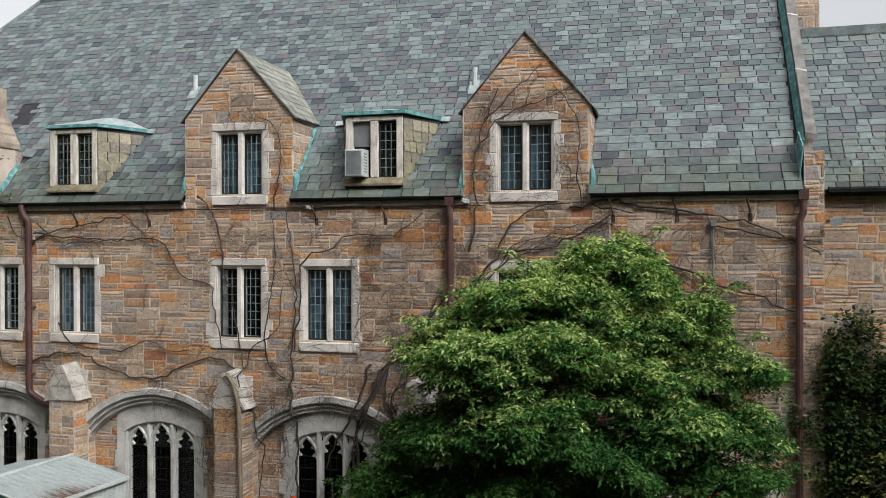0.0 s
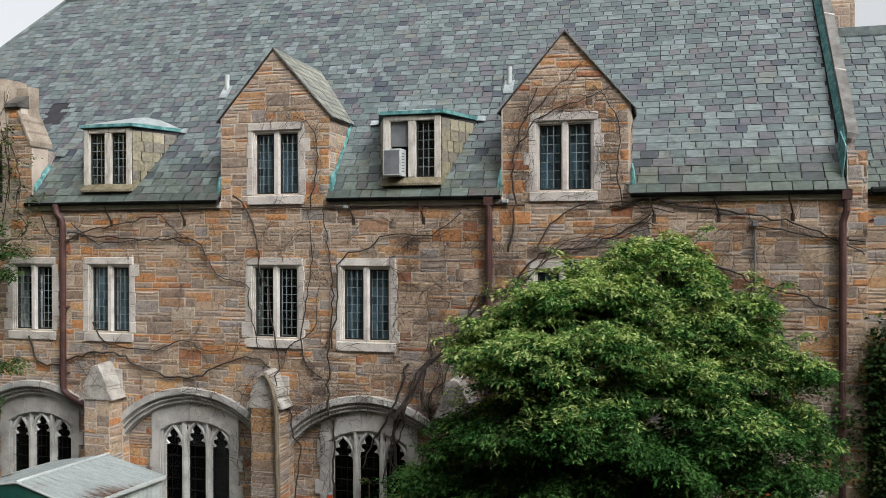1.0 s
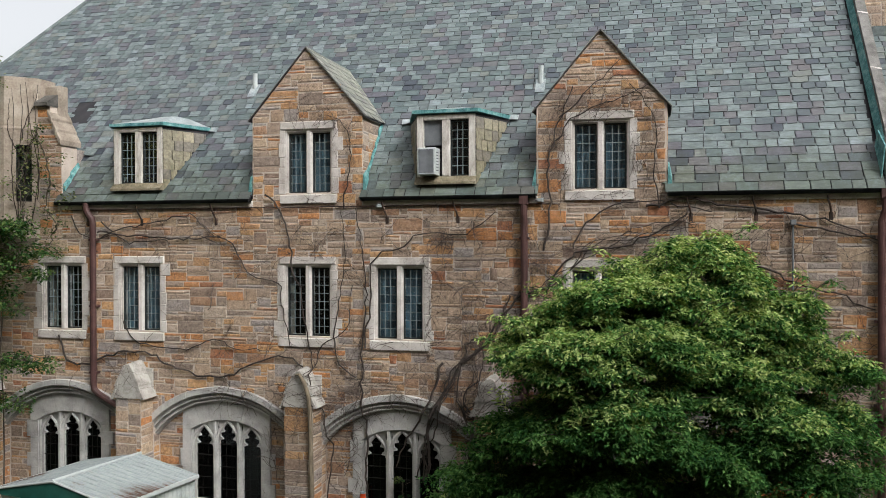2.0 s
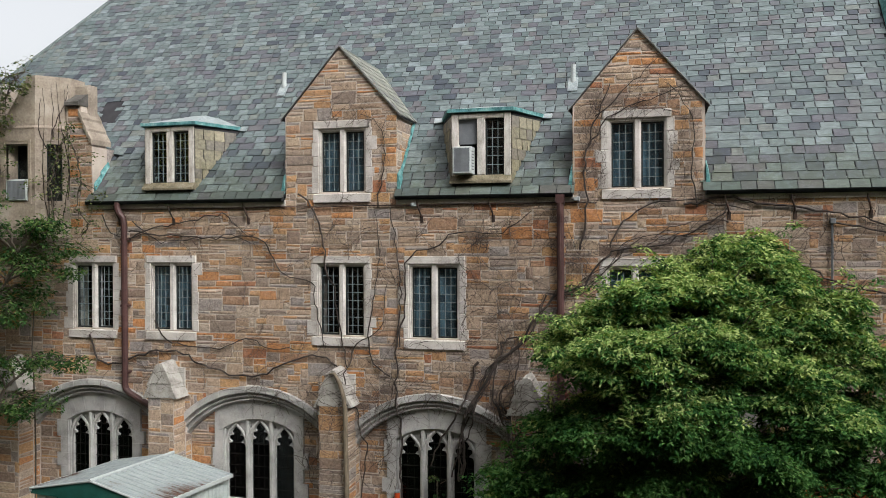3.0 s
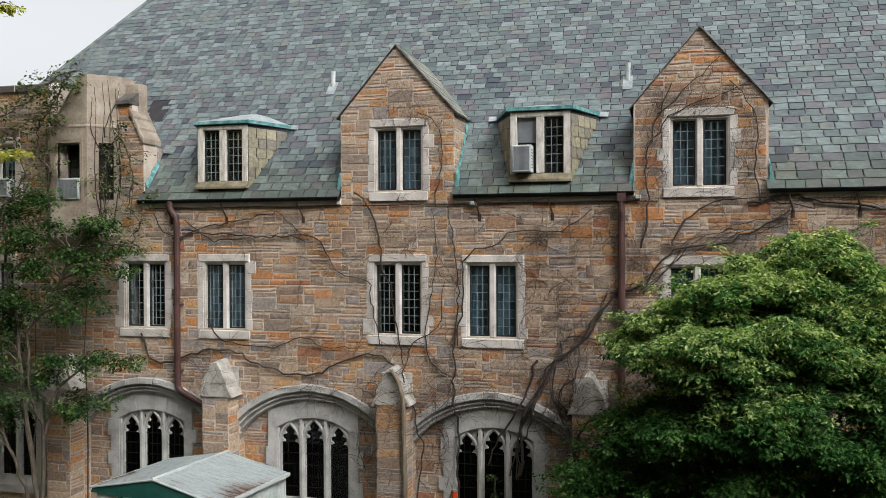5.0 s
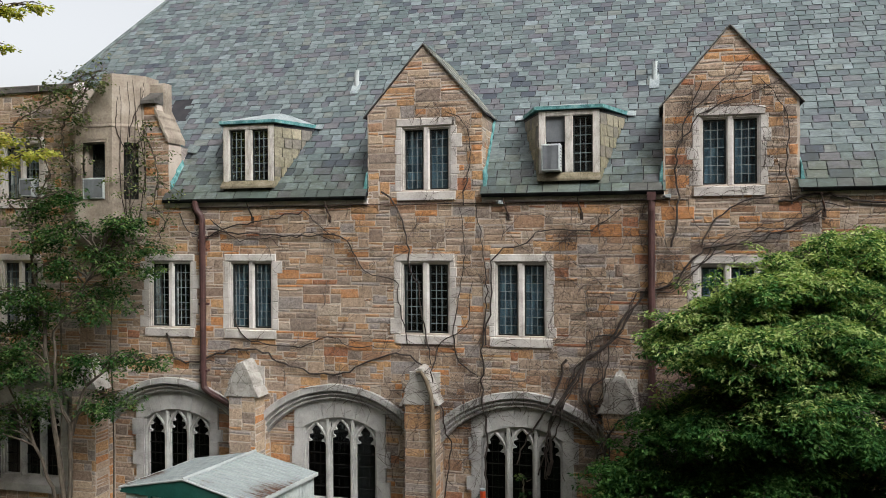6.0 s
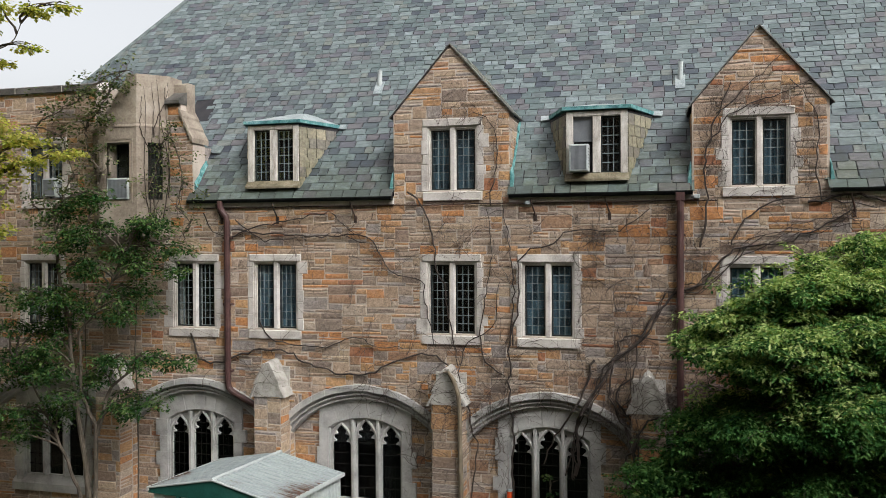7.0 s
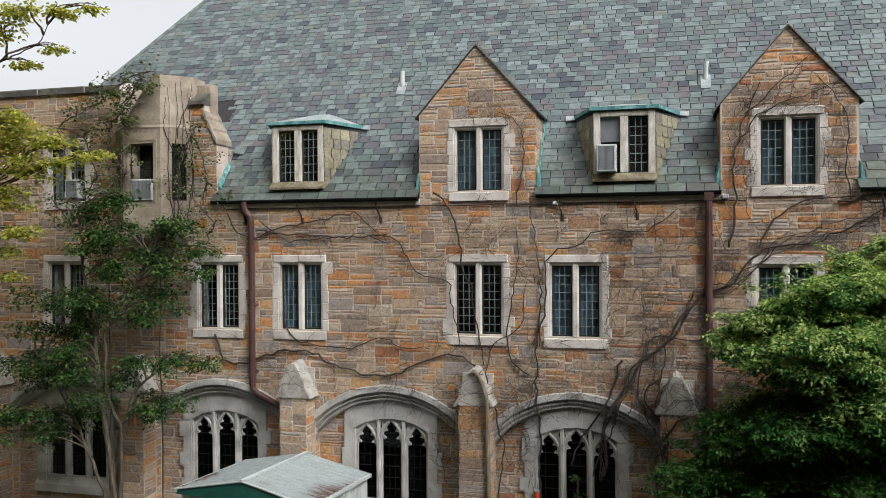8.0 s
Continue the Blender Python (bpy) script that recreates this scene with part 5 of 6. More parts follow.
cd = thing("conduit", "grey metal conduit with a junction box", "conduit", at=(2.42, 0, 0))
part("tube", Shape().tube([(0, -0.05, 6.4), (0, -0.05, 2.6)], 0.018, 6), M_GREY, cd)
part("junction_box", Shape().soft_box(-0.04, 0.045, -0.10, -0.03, 6.39, 6.48, 0.012), M_GREY, cd)
for x, z in ((-4.44, 6.79), (-1.57, 6.85)):
    jb = thing("junction_box", "small pale electrical box on the cable under the eaves", "junction box", "boxes under the eaves", at=(x, -0.05, z))
    part("case", Shape().soft_box(-0.05, 0.05, -0.06, 0.05, -0.035, 0.035, 0.01), M_LEAD, jb)
    part("gland", Shape().tube([(-0.09, 0.0, -0.01), (-0.05, 0.0, -0.01)], 0.014, 6), M_GREY, jb)
fl = thing("floodlight", "small grey floodlight bracketed to the wall corner", "lamp", at=(4.16, 0, 6.45))
part("bracket", Shape().tube([(-0.05, 0.13, 0.02), (-0.03, -0.02, 0.03), (0.0, -0.12, 0.02)], 0.014, 6), M_IRON, fl)
part("lamp_head", Shape().hexa([(-0.06, -0.22, -0.07), (-0.07, -0.20, 0.03), (0.10, -0.20, 0.05), (0.10, -0.22, -0.05), (-0.04, -0.08, -0.03), (-0.04, -0.08, 0.06), (0.07, -0.08, 0.07), (0.07, -0.08, -0.02)]), M_GREY, fl)
for xv, zv, hv in ((-7.86, 9.36, 0.34), (-1.8, 9.13, 0.36)):
    v = thing("vent_pipe", "white soil vent pipe through the slates", "vent pipe", "roof vent pipes", at=(xv, roof_y(zv), zv))
    part("pipe", Shape().tube([(0, 0, -0.1), (0, -0.01, hv * 0.5), (0.01, -0.02, hv)], 0.05, 10), M_WHITE, v)
    m = Matrix.Rotation(SLOPE, 4, "X")
    part("apron", Shape().hexa([m @ Vector(p) for p in ((-0.09, -0.26, 0.045), (0.09, -0.26, 0.045), (0.09, 0.12, 0.04), (-0.09, 0.12, 0.04), (-0.09, -0.26, 0.03), (0.09, -0.26, 0.03), (0.09, 0.12, 0.01), (-0.09, 0.12, 0.01))]), M_LEAD, v, "pale metal apron")

# ---- glazing of the flat dormers, air conditioners ----
for k, (c, hf, hb, d) in enumerate(DORMERS):
    zb, zt = DORMER_Z0 + 0.10, DORMER_Z1 - 0.09
    for sx in (-1, 1):
        a, b = (-hf + 0.12, -0.07) if sx < 0 else (0.07, hf - 0.12)
        if k == 1 and sx < 0:
            s = Shape()
            s.box(a, b, 0.08, 0.10, 0.10 + 0.55, zt - DORMER_Z0)
            part("blank_panel", s, M_GREY, d, "grey panel above the air conditioner")
            continue
        casement(d, a, b, 0.10, zt - DORMER_Z0, 0.09, 3, 6)
    # black sheet behind the glass in place of the dormer's unlit room
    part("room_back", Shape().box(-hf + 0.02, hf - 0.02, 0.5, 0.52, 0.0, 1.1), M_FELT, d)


def air_conditioner(at, w, dp, h):
    a = thing("air_conditioner", "grey and white window air conditioner resting on the sill", "air conditioner", "window air conditioners", at=at)
    part("case", Shape().soft_box(-w / 2, w / 2, -dp, 0.1, 0, h, 0.012), M_WHITE, a)
    s = Shape()      # the finned coil, one folded sheet
    n = 28
    xs = [-w / 2 + 0.03 + (w - 0.06) * i / n for i in range(n + 1)]
    for i in range(n):
        ya, yb_ = -dp - (0.006 if i % 2 else 0.002), -dp - (0.002 if i % 2 else 0.006)
        s.poly([(xs[i], ya, 0.03), (xs[i + 1], yb_, 0.03), (xs[i + 1], yb_, h - 0.03), (xs[i], ya, h - 0.03)])
    part("coil_panel", s, M_GREY, a, "grey finned coil panel", tidy=False)
    s = Shape()
    for i in range(7):
        z = 0.08 + (h - 0.16) * i / 6
        s.box(w / 2 - 0.002, w / 2 + 0.006, -dp + 0.06, -dp + 0.2, z - 0.008, z + 0.008)
    part("side_louvre", s, M_GREY, a)
    return a


air_conditioner((-3.53, -0.02, 7.31), 0.33, 0.22, 0.47)
air_conditioner((-12.545, -0.40, 6.975), 0.49, 0.08, 0.42)
air_conditioner((-14.45, 0.0, 7.08), 0.32, 0.12, 0.38)

# ---- door bay ----
dr = thing("door_1", "orange-brown panelled wooden door under a stone arch", "door", kind="structure")
dj = thing("trim_door", "limestone door surround with a curved moulded head", "door surround", kind="structure")
for sx in (-1, 1):
    part("jamb_stone", Shape().soft_box(2.57 + sx * 0.74 - 0.11, 2.57 + sx * 0.74 + 0.11, -0.04, 0.3, 0.0, 2.32, 0.01), M_LIME, dj)
for k in range(3):
    r = 0.78 + 0.05 * k
    part("moulding", Shape().tube([(x, 0.06 - 0.035 * k, z) for x, z in arc(2.57, 1.85, r, -58, 58, 12)], 0.035, 6), M_LIME_OLD, dj)
for k in range(6):
    part("plank", Shape().soft_box(1.94 + 0.215 * k, 1.94 + 0.215 * (k + 1) - 0.006, 0.25, 0.30, 0.05, 2.7, 0.008), M_DOOR, dr)
part("frame", Shape().box(1.92, 1.95, 0.2, 0.32, 0, 2.3).box(3.19, 3.22, 0.2, 0.32, 0, 2.3), M_DOOR, dr)

# ---- garden shed ----
sx0, sx1, sy0, sy1, se, sr = -10.55, -7.85, -2.45, -0.45, 1.92, 2.17
sc = (sx0 + sx1) / 2
sh = thing("shed", "white sheet metal garden shed with green gable and rusty roof", "shed", at=(sc, -1.47, 0))
sh.rotation_euler = (0, 0, radians(-8))


def spart(name, s, mat, label="", up=None):
    s.v = [(x - sc, y + 1.45, z) for x, y, z in s.v]
    return part(name, s, mat, up or sh, label)


for sx, xe in ((-1, sx0), (1, sx1)):
    n = 24 if sx < 0 else 14
    s = Shape()
    prof = []
    for i in range(n):
        ya, d_ = sy0 + (sy1 - sy0) * i / n, (sy1 - sy0) / n
        prof += [(ya, 0.0), (ya + d_ * 0.55, 0.0), (ya + d_ * 0.65, 0.016), (ya + d_ * 0.9, 0.016)]
    prof.append((sy1, 0.0))
    m = len(prof)
    s.v = [(xe, y, se + o) for y, o in prof] + [(sc, y, sr + o) for y, o in prof] + [(xe, y, se + o - 0.012) for y, o in prof] + [(sc, y, sr + o - 0.012) for y, o in prof]
    s.f = [(i, i + 1, m + i + 1, m + i) for i in range(m - 1)] + [(2 * m + i, 3 * m + i, 3 * m + i + 1, 2 * m + i + 1) for i in range(m - 1)] + [(i, 2 * m + i, 2 * m + i + 1, i + 1) for i in range(m - 1)] + [(0, m, 3 * m, 2 * m), (m - 1, 3 * m - 1, 4 * m - 1, 2 * m - 1)]
    spart("roof_panel", s, M_RUSTY, "faded white ribbed sheet with rust")
    spart("eave_trim", Shape().box(xe - 0.02, xe + 0.02, sy0 - 0.02, sy1, se - 0.05, se + 0.012), M_WHITE)
    xw = xe - sx * 0.08
    n = 18
    prof = []
    for i in range(n):
        ya, d_ = sy0 + 0.06 + (sy1 - sy0 - 0.06) * i / n, (sy1 - sy0 - 0.06) / n
        prof += [(ya, 0.0), (ya + d_ * 0.5, 0.0), (ya + d_ * 0.58, 0.012), (ya + d_ * 0.92, 0.012)]
    m = len(prof)
    s = Shape()
    s.v = [(xw + sx * o, y, 0.0) for y, o in prof] + [(xw + sx * o, y, se - 0.03) for y, o in prof]
    s.f = [(i, i + 1, m + i + 1, m + i) for i in range(m - 1)]
    spart("side_wall", s, M_WHITE)
s = Shape()
for i in range(22):
    xa = sx0 + 0.08 + (sx1 - sx0 - 0.16) * i / 22
    xb = sx0 + 0.08 + (sx1 - sx0 - 0.16) * (i + 1) / 22
    o = 0.012 if i % 2 else 0.0
    s.box(xa, xb, sy0 + 0.05 - o, sy0 + 0.09, 0.0, se - 0.02)
spart("front_wall", s, M_WHITE)
spart("rear_wall", Shape().box(sx0 + 0.08, sx1 - 0.08, sy1 - 0.05, sy1 - 0.02, 0, se), M_WHITE)
spart("gable", Shape().plate([(sx0, se - 0.09), (sx1, se - 0.09), (sx1, se - 0.012), (sc, sr - 0.012), (sx0, se - 0.012)], [], sy0, sy0 + 0.04), M_GREEN, "dark green gable fascia")
spart("gable_rear", Shape().plate([(sx0 + 0.1, se - 0.09), (sx1 - 0.1, se - 0.09), (sc, sr - 0.02)], [], sy1 - 0.05, sy1 - 0.02), M_WHITE)
spart("door_post", Shape().box(sc - 0.75, sc - 0.68, sy0 + 0.0, sy0 + 0.05, 0, se - 0.09), M_GREEN)
spart("door_post", Shape().box(sc + 0.68, sc + 0.75, sy0 + 0.0, sy0 + 0.05, 0, se - 0.09), M_GREEN)
s = Shape().tube([(sc, sy0 - 0.02, sr + 0.018), (sc, sy1 + 0.01, sr + 0.018)], 0.035, 6)
spart("ridge_cap", s, M_WHITE)
s = Shape()
for sx, xe in ((-1, sx0), (1, sx1)):
    s.tube([(xe, sy0 - 0.01, se), (sc, sy0 - 0.01, sr + 0.015)], 0.02, 6)
spart("barge_trim", s, M_WHITE)
bl = thing("marker_post", "bright orange plastic marker post beside the window", "post", at=(-4.81, 0.03, 0))
part("tube", Shape().tube([(0, 0, 0), (0, 0, 1.60)], 0.05, 12), M_ORANGE, bl)
part("cap", Shape().tube([(0, 0, 1.60), (0, 0, 1.63)], 0.053, 12), M_LEAD, bl)

# ---- stones of the front, wall by wall ----
front_free = [wall_free(outline) for _, outline in WALLS]
laid = [[] for _ in WALLS]
for x, z, w, h in pack(-17.6, 4.05, 0.0, 9.7, lambda x, z: any(f(x, z) for f in front_free)):
    for q, (_, outline) in zip(laid, WALLS):
        if inside(outline, x + w / 2, z + h / 2):
            q.append((x, z, w, h))
            break
for (w, outline), rects in zip(WALLS, laid):
    xs = [p[0] for p in outline]
    lay(w, rects, front(0.0), (sum(xs) / len(xs), 5.2), 300)

# ---- climbing stems on the walls ----
vr = random.Random(21)


def face_y(x, z):
    """How far the wall's face or what stands on it comes forward at a spot."""
    for c in BUTTS:
        if abs(x - c) < 0.30 and z < 3.8:
            return -0.44 if z < 3.2 else -0.49
    for c in ARCHES:
        r = math.hypot(x - c, z - ARCH_Z)
        if abs(x - c) < 1.45 and r < 1.9:
            return 0.12
        if r < 2.19 and z > 2.3 and abs(x - c) < 1.5:
            return -0.075
    return -0.045


def smooth(pts, step=0.12, wob=0.018):
    out = []
    n = len(pts)
    for i in range(n - 1):
        p0, p1, p2, p3 = (Vector(pts[max(min(j, n - 1), 0)]) for j in (i - 1, i, i + 1, i + 2))
        k = max(2, int((p2 - p1).length / step))
        for t in range(k):
            u = t / k
            q = 0.5 * (2 * p1 + (p2 - p0) * u + (2 * p0 - 5 * p1 + 4 * p2 - p3) * u * u + (3 * p1 - p0 - 3 * p2 + p3) * u ** 3)
            out.append((q[0] + vr.gauss(0, wob), q[1] + vr.gauss(0, wob)))
    out.append(tuple(pts[-1]))
    return out


TWIGS = Shape()


def twig(x, z, ang, length, r, depth=0):
    pts, n = [], max(4, int(length / 0.07))
    off = vr.uniform(0.0, 0.02)
    turn = vr.gauss(0, 0.08)
    for i in range(n):
        pts.append((x, face_y(x, z) - off, z))
        ang += turn + vr.gauss(0, 0.22)
        turn = turn * 0.9 + vr.gauss(0, 0.04)
        x += math.cos(ang) * 0.07
        z += math.sin(ang) * 0.07
        if z < 0.3 or z > 9.2 or x > 4.9 or any(a < x < b and c < z < d for a, b, c, d, _, _ in WINDOWS) or z < 2.78 and any(abs(x - c) < 0.72 for c in ARCHES) and vr.random() < 0.8:
            break
        if depth < 2 and vr.random() < (0.20 if depth == 0 else 0.10):
            twig(x, z, ang + vr.choice((-1, 1)) * vr.uniform(0.4, 1.1), length * vr.uniform(0.25, 0.6), r * 0.7, depth + 1)
        if z > EAVE - 0.06 and not any(abs(x - c) < h - 0.06 and z < s + (a - s) * (1 - abs(x - c) / h) - 0.1 for c, a, h, s in GABLES) and x > -10.9:
            break
    if len(pts) > 2:
        TWIGS.tube(pts, [max(r * (1 - 0.75 * i / len(pts)), 0.0022) for i in range(len(pts))], 3, False)


tagged(part("vine", Shape().tube([(-5.90, -0.47, 3.78), (-5.80, -0.52, 3.80), (-5.70, -0.53, 3.66), (-5.62, -0.52, 3.40), (-5.60, -0.50, 3.10), (-5.605, -0.47, 2.5), (-5.59, -0.46, 1.8), (-5.61, -0.46, 0.9), (-5.58, -0.48, -0.05)],
                                       [0.016, 0.028, 0.036, 0.039, 0.041, 0.043, 0.045, 0.05, 0.06], 8), M_BARK_T, tidy=False), "pale tan bare vine trunk clasping the buttress", "vine", "vines on the wall")
VINES = [
    (0.046, 0.018, [(-3.75, 1.9), (-3.64, 2.21), (-3.47, 3.08), (-3.25, 3.48), (-3.04, 3.95), (-2.73, 4.21), (-2.34, 4.62), (-2.2, 4.95), (-1.99, 5.21), (-1.5, 5.36), (-1.07, 5.75), (-0.6, 6.05), (0.0, 6.25), (0.9, 6.5)]),
    (0.055, 0.016, [(-2.66, 0.0), (-2.64, 1.68), (-2.63, 2.79), (-2.81, 3.12), (-2.71, 3.8), (-2.66, 4.09), (-2.5, 4.4)]),
    (0.034, 0.014, [(-2.64, 1.2), (-2.6, 2.6), (-2.78, 3.0), (-3.05, 3.5), (-3.0, 3.95), (-2.7, 4.5), (-2.34, 4.51), (-1.88, 4.48), (-1.4, 4.55)]),
    (0.026, 0.012, [(-2.62, 2.0), (-2.58, 2.7), (-2.38, 3.08), (-2.06, 3.2)]),
    (0.024, 0.012, [(-3.3, 4.05), (-3.4, 3.6), (-3.75, 3.0), (-4.05, 2.5), (-4.2, 2.1)]),
    (0.020, 0.010, [(-11.2, 4.3), (-11.0, 3.85), (-10.6, 3.75), (-9.96, 3.97), (-9.48, 4.07), (-9.0, 3.94), (-8.54, 3.75), (-7.98, 3.62), (-7.42, 3.65), (-6.98, 3.87), (-6.44, 4.05), (-6.0, 3.92), (-5.72, 3.6), (-5.52, 3.0), (-5.42, 2.3), (-5.52, 1.5), (-5.5, 0.0)]),
    (0.018, 0.010, [(-6.7, 7.05), (-6.52, 6.92), (-6.28, 6.6), (-6.2, 6.21), (-6.14, 5.63), (-6.0, 5.32), (-5.92, 4.89), (-5.85, 4.35), (-5.79, 4.13), (-5.74, 3.85)]),
    (0.016, 0.009, [(-10.3, 6.35), (-9.6, 6.3), (-8.91, 6.23), (-8.04, 6.22), (-7.61, 6.26), (-7.28, 6.06), (-7.15, 5.7), (-6.86, 5.47), (-6.41, 5.39), (-6.35, 4.88), (-6.21, 4.5), (-6.19, 4.22)]),
    (0.015, 0.009, [(-10.4, 6.2), (-9.7, 6.4), (-8.91, 6.55), (-8.25, 6.67), (-8.04, 6.5), (-7.83, 6.32), (-7.61, 6.26)]),
    (0.014, 0.008, [(-9.7, 4.6), (-9.45, 4.25), (-8.93, 4.15), (-8.49, 4.1), (-8.14, 4.17), (-7.67, 4.34), (-7.33, 4.19), (-6.79, 4.13)]),
    (0.016, 0.008, [(-4.72, 4.22), (-4.67, 4.76), (-4.62, 5.18), (-4.6, 5.74), (-4.36, 5.95), (-3.98, 6.08), (-3.79, 6.27), (-3.35, 6.28), (-2.84, 6.3), (-2.34, 6.66)]),
    (0.022, 0.009, [(-4.74, 0.9), (-4.76, 2.0), (-4.75, 2.9), (-4.79, 3.6), (-4.78, 4.4), (-4.70, 5.2), (-4.78, 6.0), (-4.9, 6.75)]),
    (0.022, 0.010, [(0.2, 6.72), (0.85, 6.84), (1.46, 6.7), (2.41, 6.58), (3.0, 6.45), (3.58, 6.2), (4.0, 6.15)]),
    (0.020, 0.010, [(0.9, 6.0), (1.5, 5.92), (2.3, 5.55), (2.9, 5.35), (3.6, 5.08)]),
    (0.018, 0.008, [(2.4, 6.42), (3.0, 6.3), (3.62, 6.15), (4.0, 5.95)]),
    (0.020, 0.009, [(-1.5, 6.0), (-1.42, 6.7), (-1.43, 7.3), (-1.34, 7.9), (-1.2, 8.3), (-1.02, 8.75)]),
    (0.013, 0.005, [(-1.36, 7.75), (-0.95, 8.26), (-0.35, 8.48), (0.2, 8.72)]),
    (0.012, 0.005, [(-1.25, 8.2), (-0.85, 8.6), (-0.45, 8.95), (-0.25, 9.15)]),
    (0.013, 0.005, [(0.38, 6.7), (0.3, 7.3), (0.35, 7.9), (0.2, 8.4), (-0.1, 8.75)]),
    (0.013, 0.005, [(-5.15, 6.75), (-5.05, 7.3), (-5.0, 7.8), (-5.1, 8.25), (-5.45, 8.45)]),
    (0.016, 0.008, [(-1.0, 6.0), (-0.8, 6.45), (-0.3, 6.75), (0.4, 6.8), (1.2, 6.62)]),
    (0.012, 0.006, [(-10.2, 6.55), (-9.7, 6.2), (-9.0, 6.18), (-8.2, 6.25), (-7.5, 6.1)]),
    (0.013, 0.006, [(-10.9, 6.7), (-10.7, 6.35), (-10.3, 6.2), (-10.0, 6.3)]),
    (0.014, 0.006, [(-4.9, 3.7), (-5.3, 4.1), (-5.2, 5.2), (-5.1, 6.0), (-5.2, 6.7)]),
    (0.012, 0.006, [(-5.6, 3.6), (-5.62, 4.2), (-5.1, 4.6), (-4.95, 5.4)]),
]
for r0, r1, ctrl in VINES:
    pts = smooth(ctrl)
    n = len(pts)
    rad = [r0 + (r1 - r0) * i / n + vr.uniform(-0.1, 0.1) * r1 for i in range(n)]
    off = vr.uniform(0.0, 0.01)
    s = Shape()
    strands = 4 if r0 > 0.04 else 2 if r0 > 0.026 else 1
    for q in range(strands):
        ph, wv, sp_ = vr.uniform(0, 6.28), vr.uniform(0.35, 0.8), (r0 * 2.0 if strands > 1 else 0.0)
        th = [max(v * (0.36 if strands > 1 else 0.58) * (1.75 if q == 0 else 0.8), 0.005) for v in rad]
        s.tube([(x + sp_ * math.sin(i * wv + ph) + vr.gauss(0, 0.012) * (strands > 1), face_y(x, z) - th[i] * 0.7 - off - 0.008 * q, z + sp_ * math.cos(i * wv * 0.8 + ph)) for i, (x, z) in enumerate(pts)], th, 5)
    tagged(part("vine", s, M_VINE, tidy=False), "leafless woody vine stem climbing the stone wall" if r0 > 0.02 else "thin bare vine stem trained over the stone wall", "vine", "vines on the wall")
    for i in range(2, n - 1, 2):
        if vr.random() < 0.38:
            x, z = pts[i]
            d = math.atan2(pts[i + 1][1] - z, pts[i + 1][0] - x)
            twig(x, z, d + vr.choice((-1, 1)) * vr.uniform(0.4, 1.3), vr.uniform(0.5, 1.5), 0.0055)
for _ in range(450):      # finer growth, thickest over the middle and right of the front
    x = vr.choice((vr.uniform(-5.8, 4.0), vr.uniform(-3.5, 2.5), vr.uniform(-11, 4)))
    z = vr.uniform(3.0, 6.3)
    twig(x, z, vr.choice((vr.gauss(1.3, 0.6), vr.gauss(0.4, 0.5), vr.gauss(2.6, 0.5))), vr.uniform(0.6, 1.8), vr.uniform(0.004, 0.0075))
for c, a, h, sh_ in GABLES:
    for _ in range(70 if c < -3 else 170):
        twig(c + (vr.uniform(-0.3, 0.98) if c < -3 else vr.uniform(-0.98, 0.98)), vr.uniform(6.8, 8.5), vr.gauss(1.15, 0.6), vr.uniform(0.4, 1.1), 0.0045)
for _ in range(150):
    c = vr.choice((-4.12, -4.12, -2.55, -2.37, -5.87, -5.87))
    twig(c + vr.uniform(-1.2, 1.2), vr.uniform(1.2, 3.3), vr.gauss(1.4, 0.8), vr.uniform(0.5, 1.4), vr.uniform(0.004, 0.007))
tagged(part("ivy_twigs", TWIGS, M_TWIG, tidy=False), "fine bare ivy twigs spread over the stone wall", "ivy", kind="stuff")

# ---- trees ----
tr_ = np.random.RandomState(5)


def leaves(s, centre, radius, flat, count, size, droop=0.35, hollow=0.0, wide=0.5, hang=-0.38):
    """Many small folded leaves in one spray round a centre: flat and drooping at the rim."""
    c = np.array(centre)
    u = tr_.normal(size=(count, 3))
    u /= np.linalg.norm(u, axis=1)[:, None]
    rr = np.cbrt(tr_.uniform(hollow, 1.0, count))[:, None]
    p = u * rr * np.array([radius, radius, radius * flat])
    p[:, 2] -= droop * (p[:, 0] ** 2 + p[:, 1] ** 2) / max(radius, 0.01)
    p += c
    az = np.arctan2(u[:, 1], u[:, 0]) + tr_.normal(0, 0.9, count)
    dip = tr_.normal(hang, 0.34, count)
    d = np.stack([np.cos(az) * np.cos(dip), np.sin(az) * np.cos(dip), np.sin(dip)], 1)
    roll = tr_.normal(0, 0.42, count)
    side = np.stack([-np.sin(az), np.cos(az), np.zeros(count)], 1)
    up = np.cross(side, d)
    sd = side * np.cos(roll)[:, None] + up * np.sin(roll)[:, None]
    nn = np.cross(d, sd)
    ln = size * tr_.uniform(0.65, 1.25, count)[:, None]
    w = ln * wide * 0.5
    a, t = p, p + d * ln
    mid = p + d * ln * 0.45
    l, r = mid + sd * w + nn * ln * 0.08, mid - sd * w + nn * ln * 0.08
    k = len(s.v)
    s.v += np.stack([a, l, t, r], 1).reshape(-1, 3).tolist()
    for i in range(count):
        q = k + 4 * i
        s.f.append((q, q + 1, q + 2))
        s.f.append((q, q + 2, q + 3))


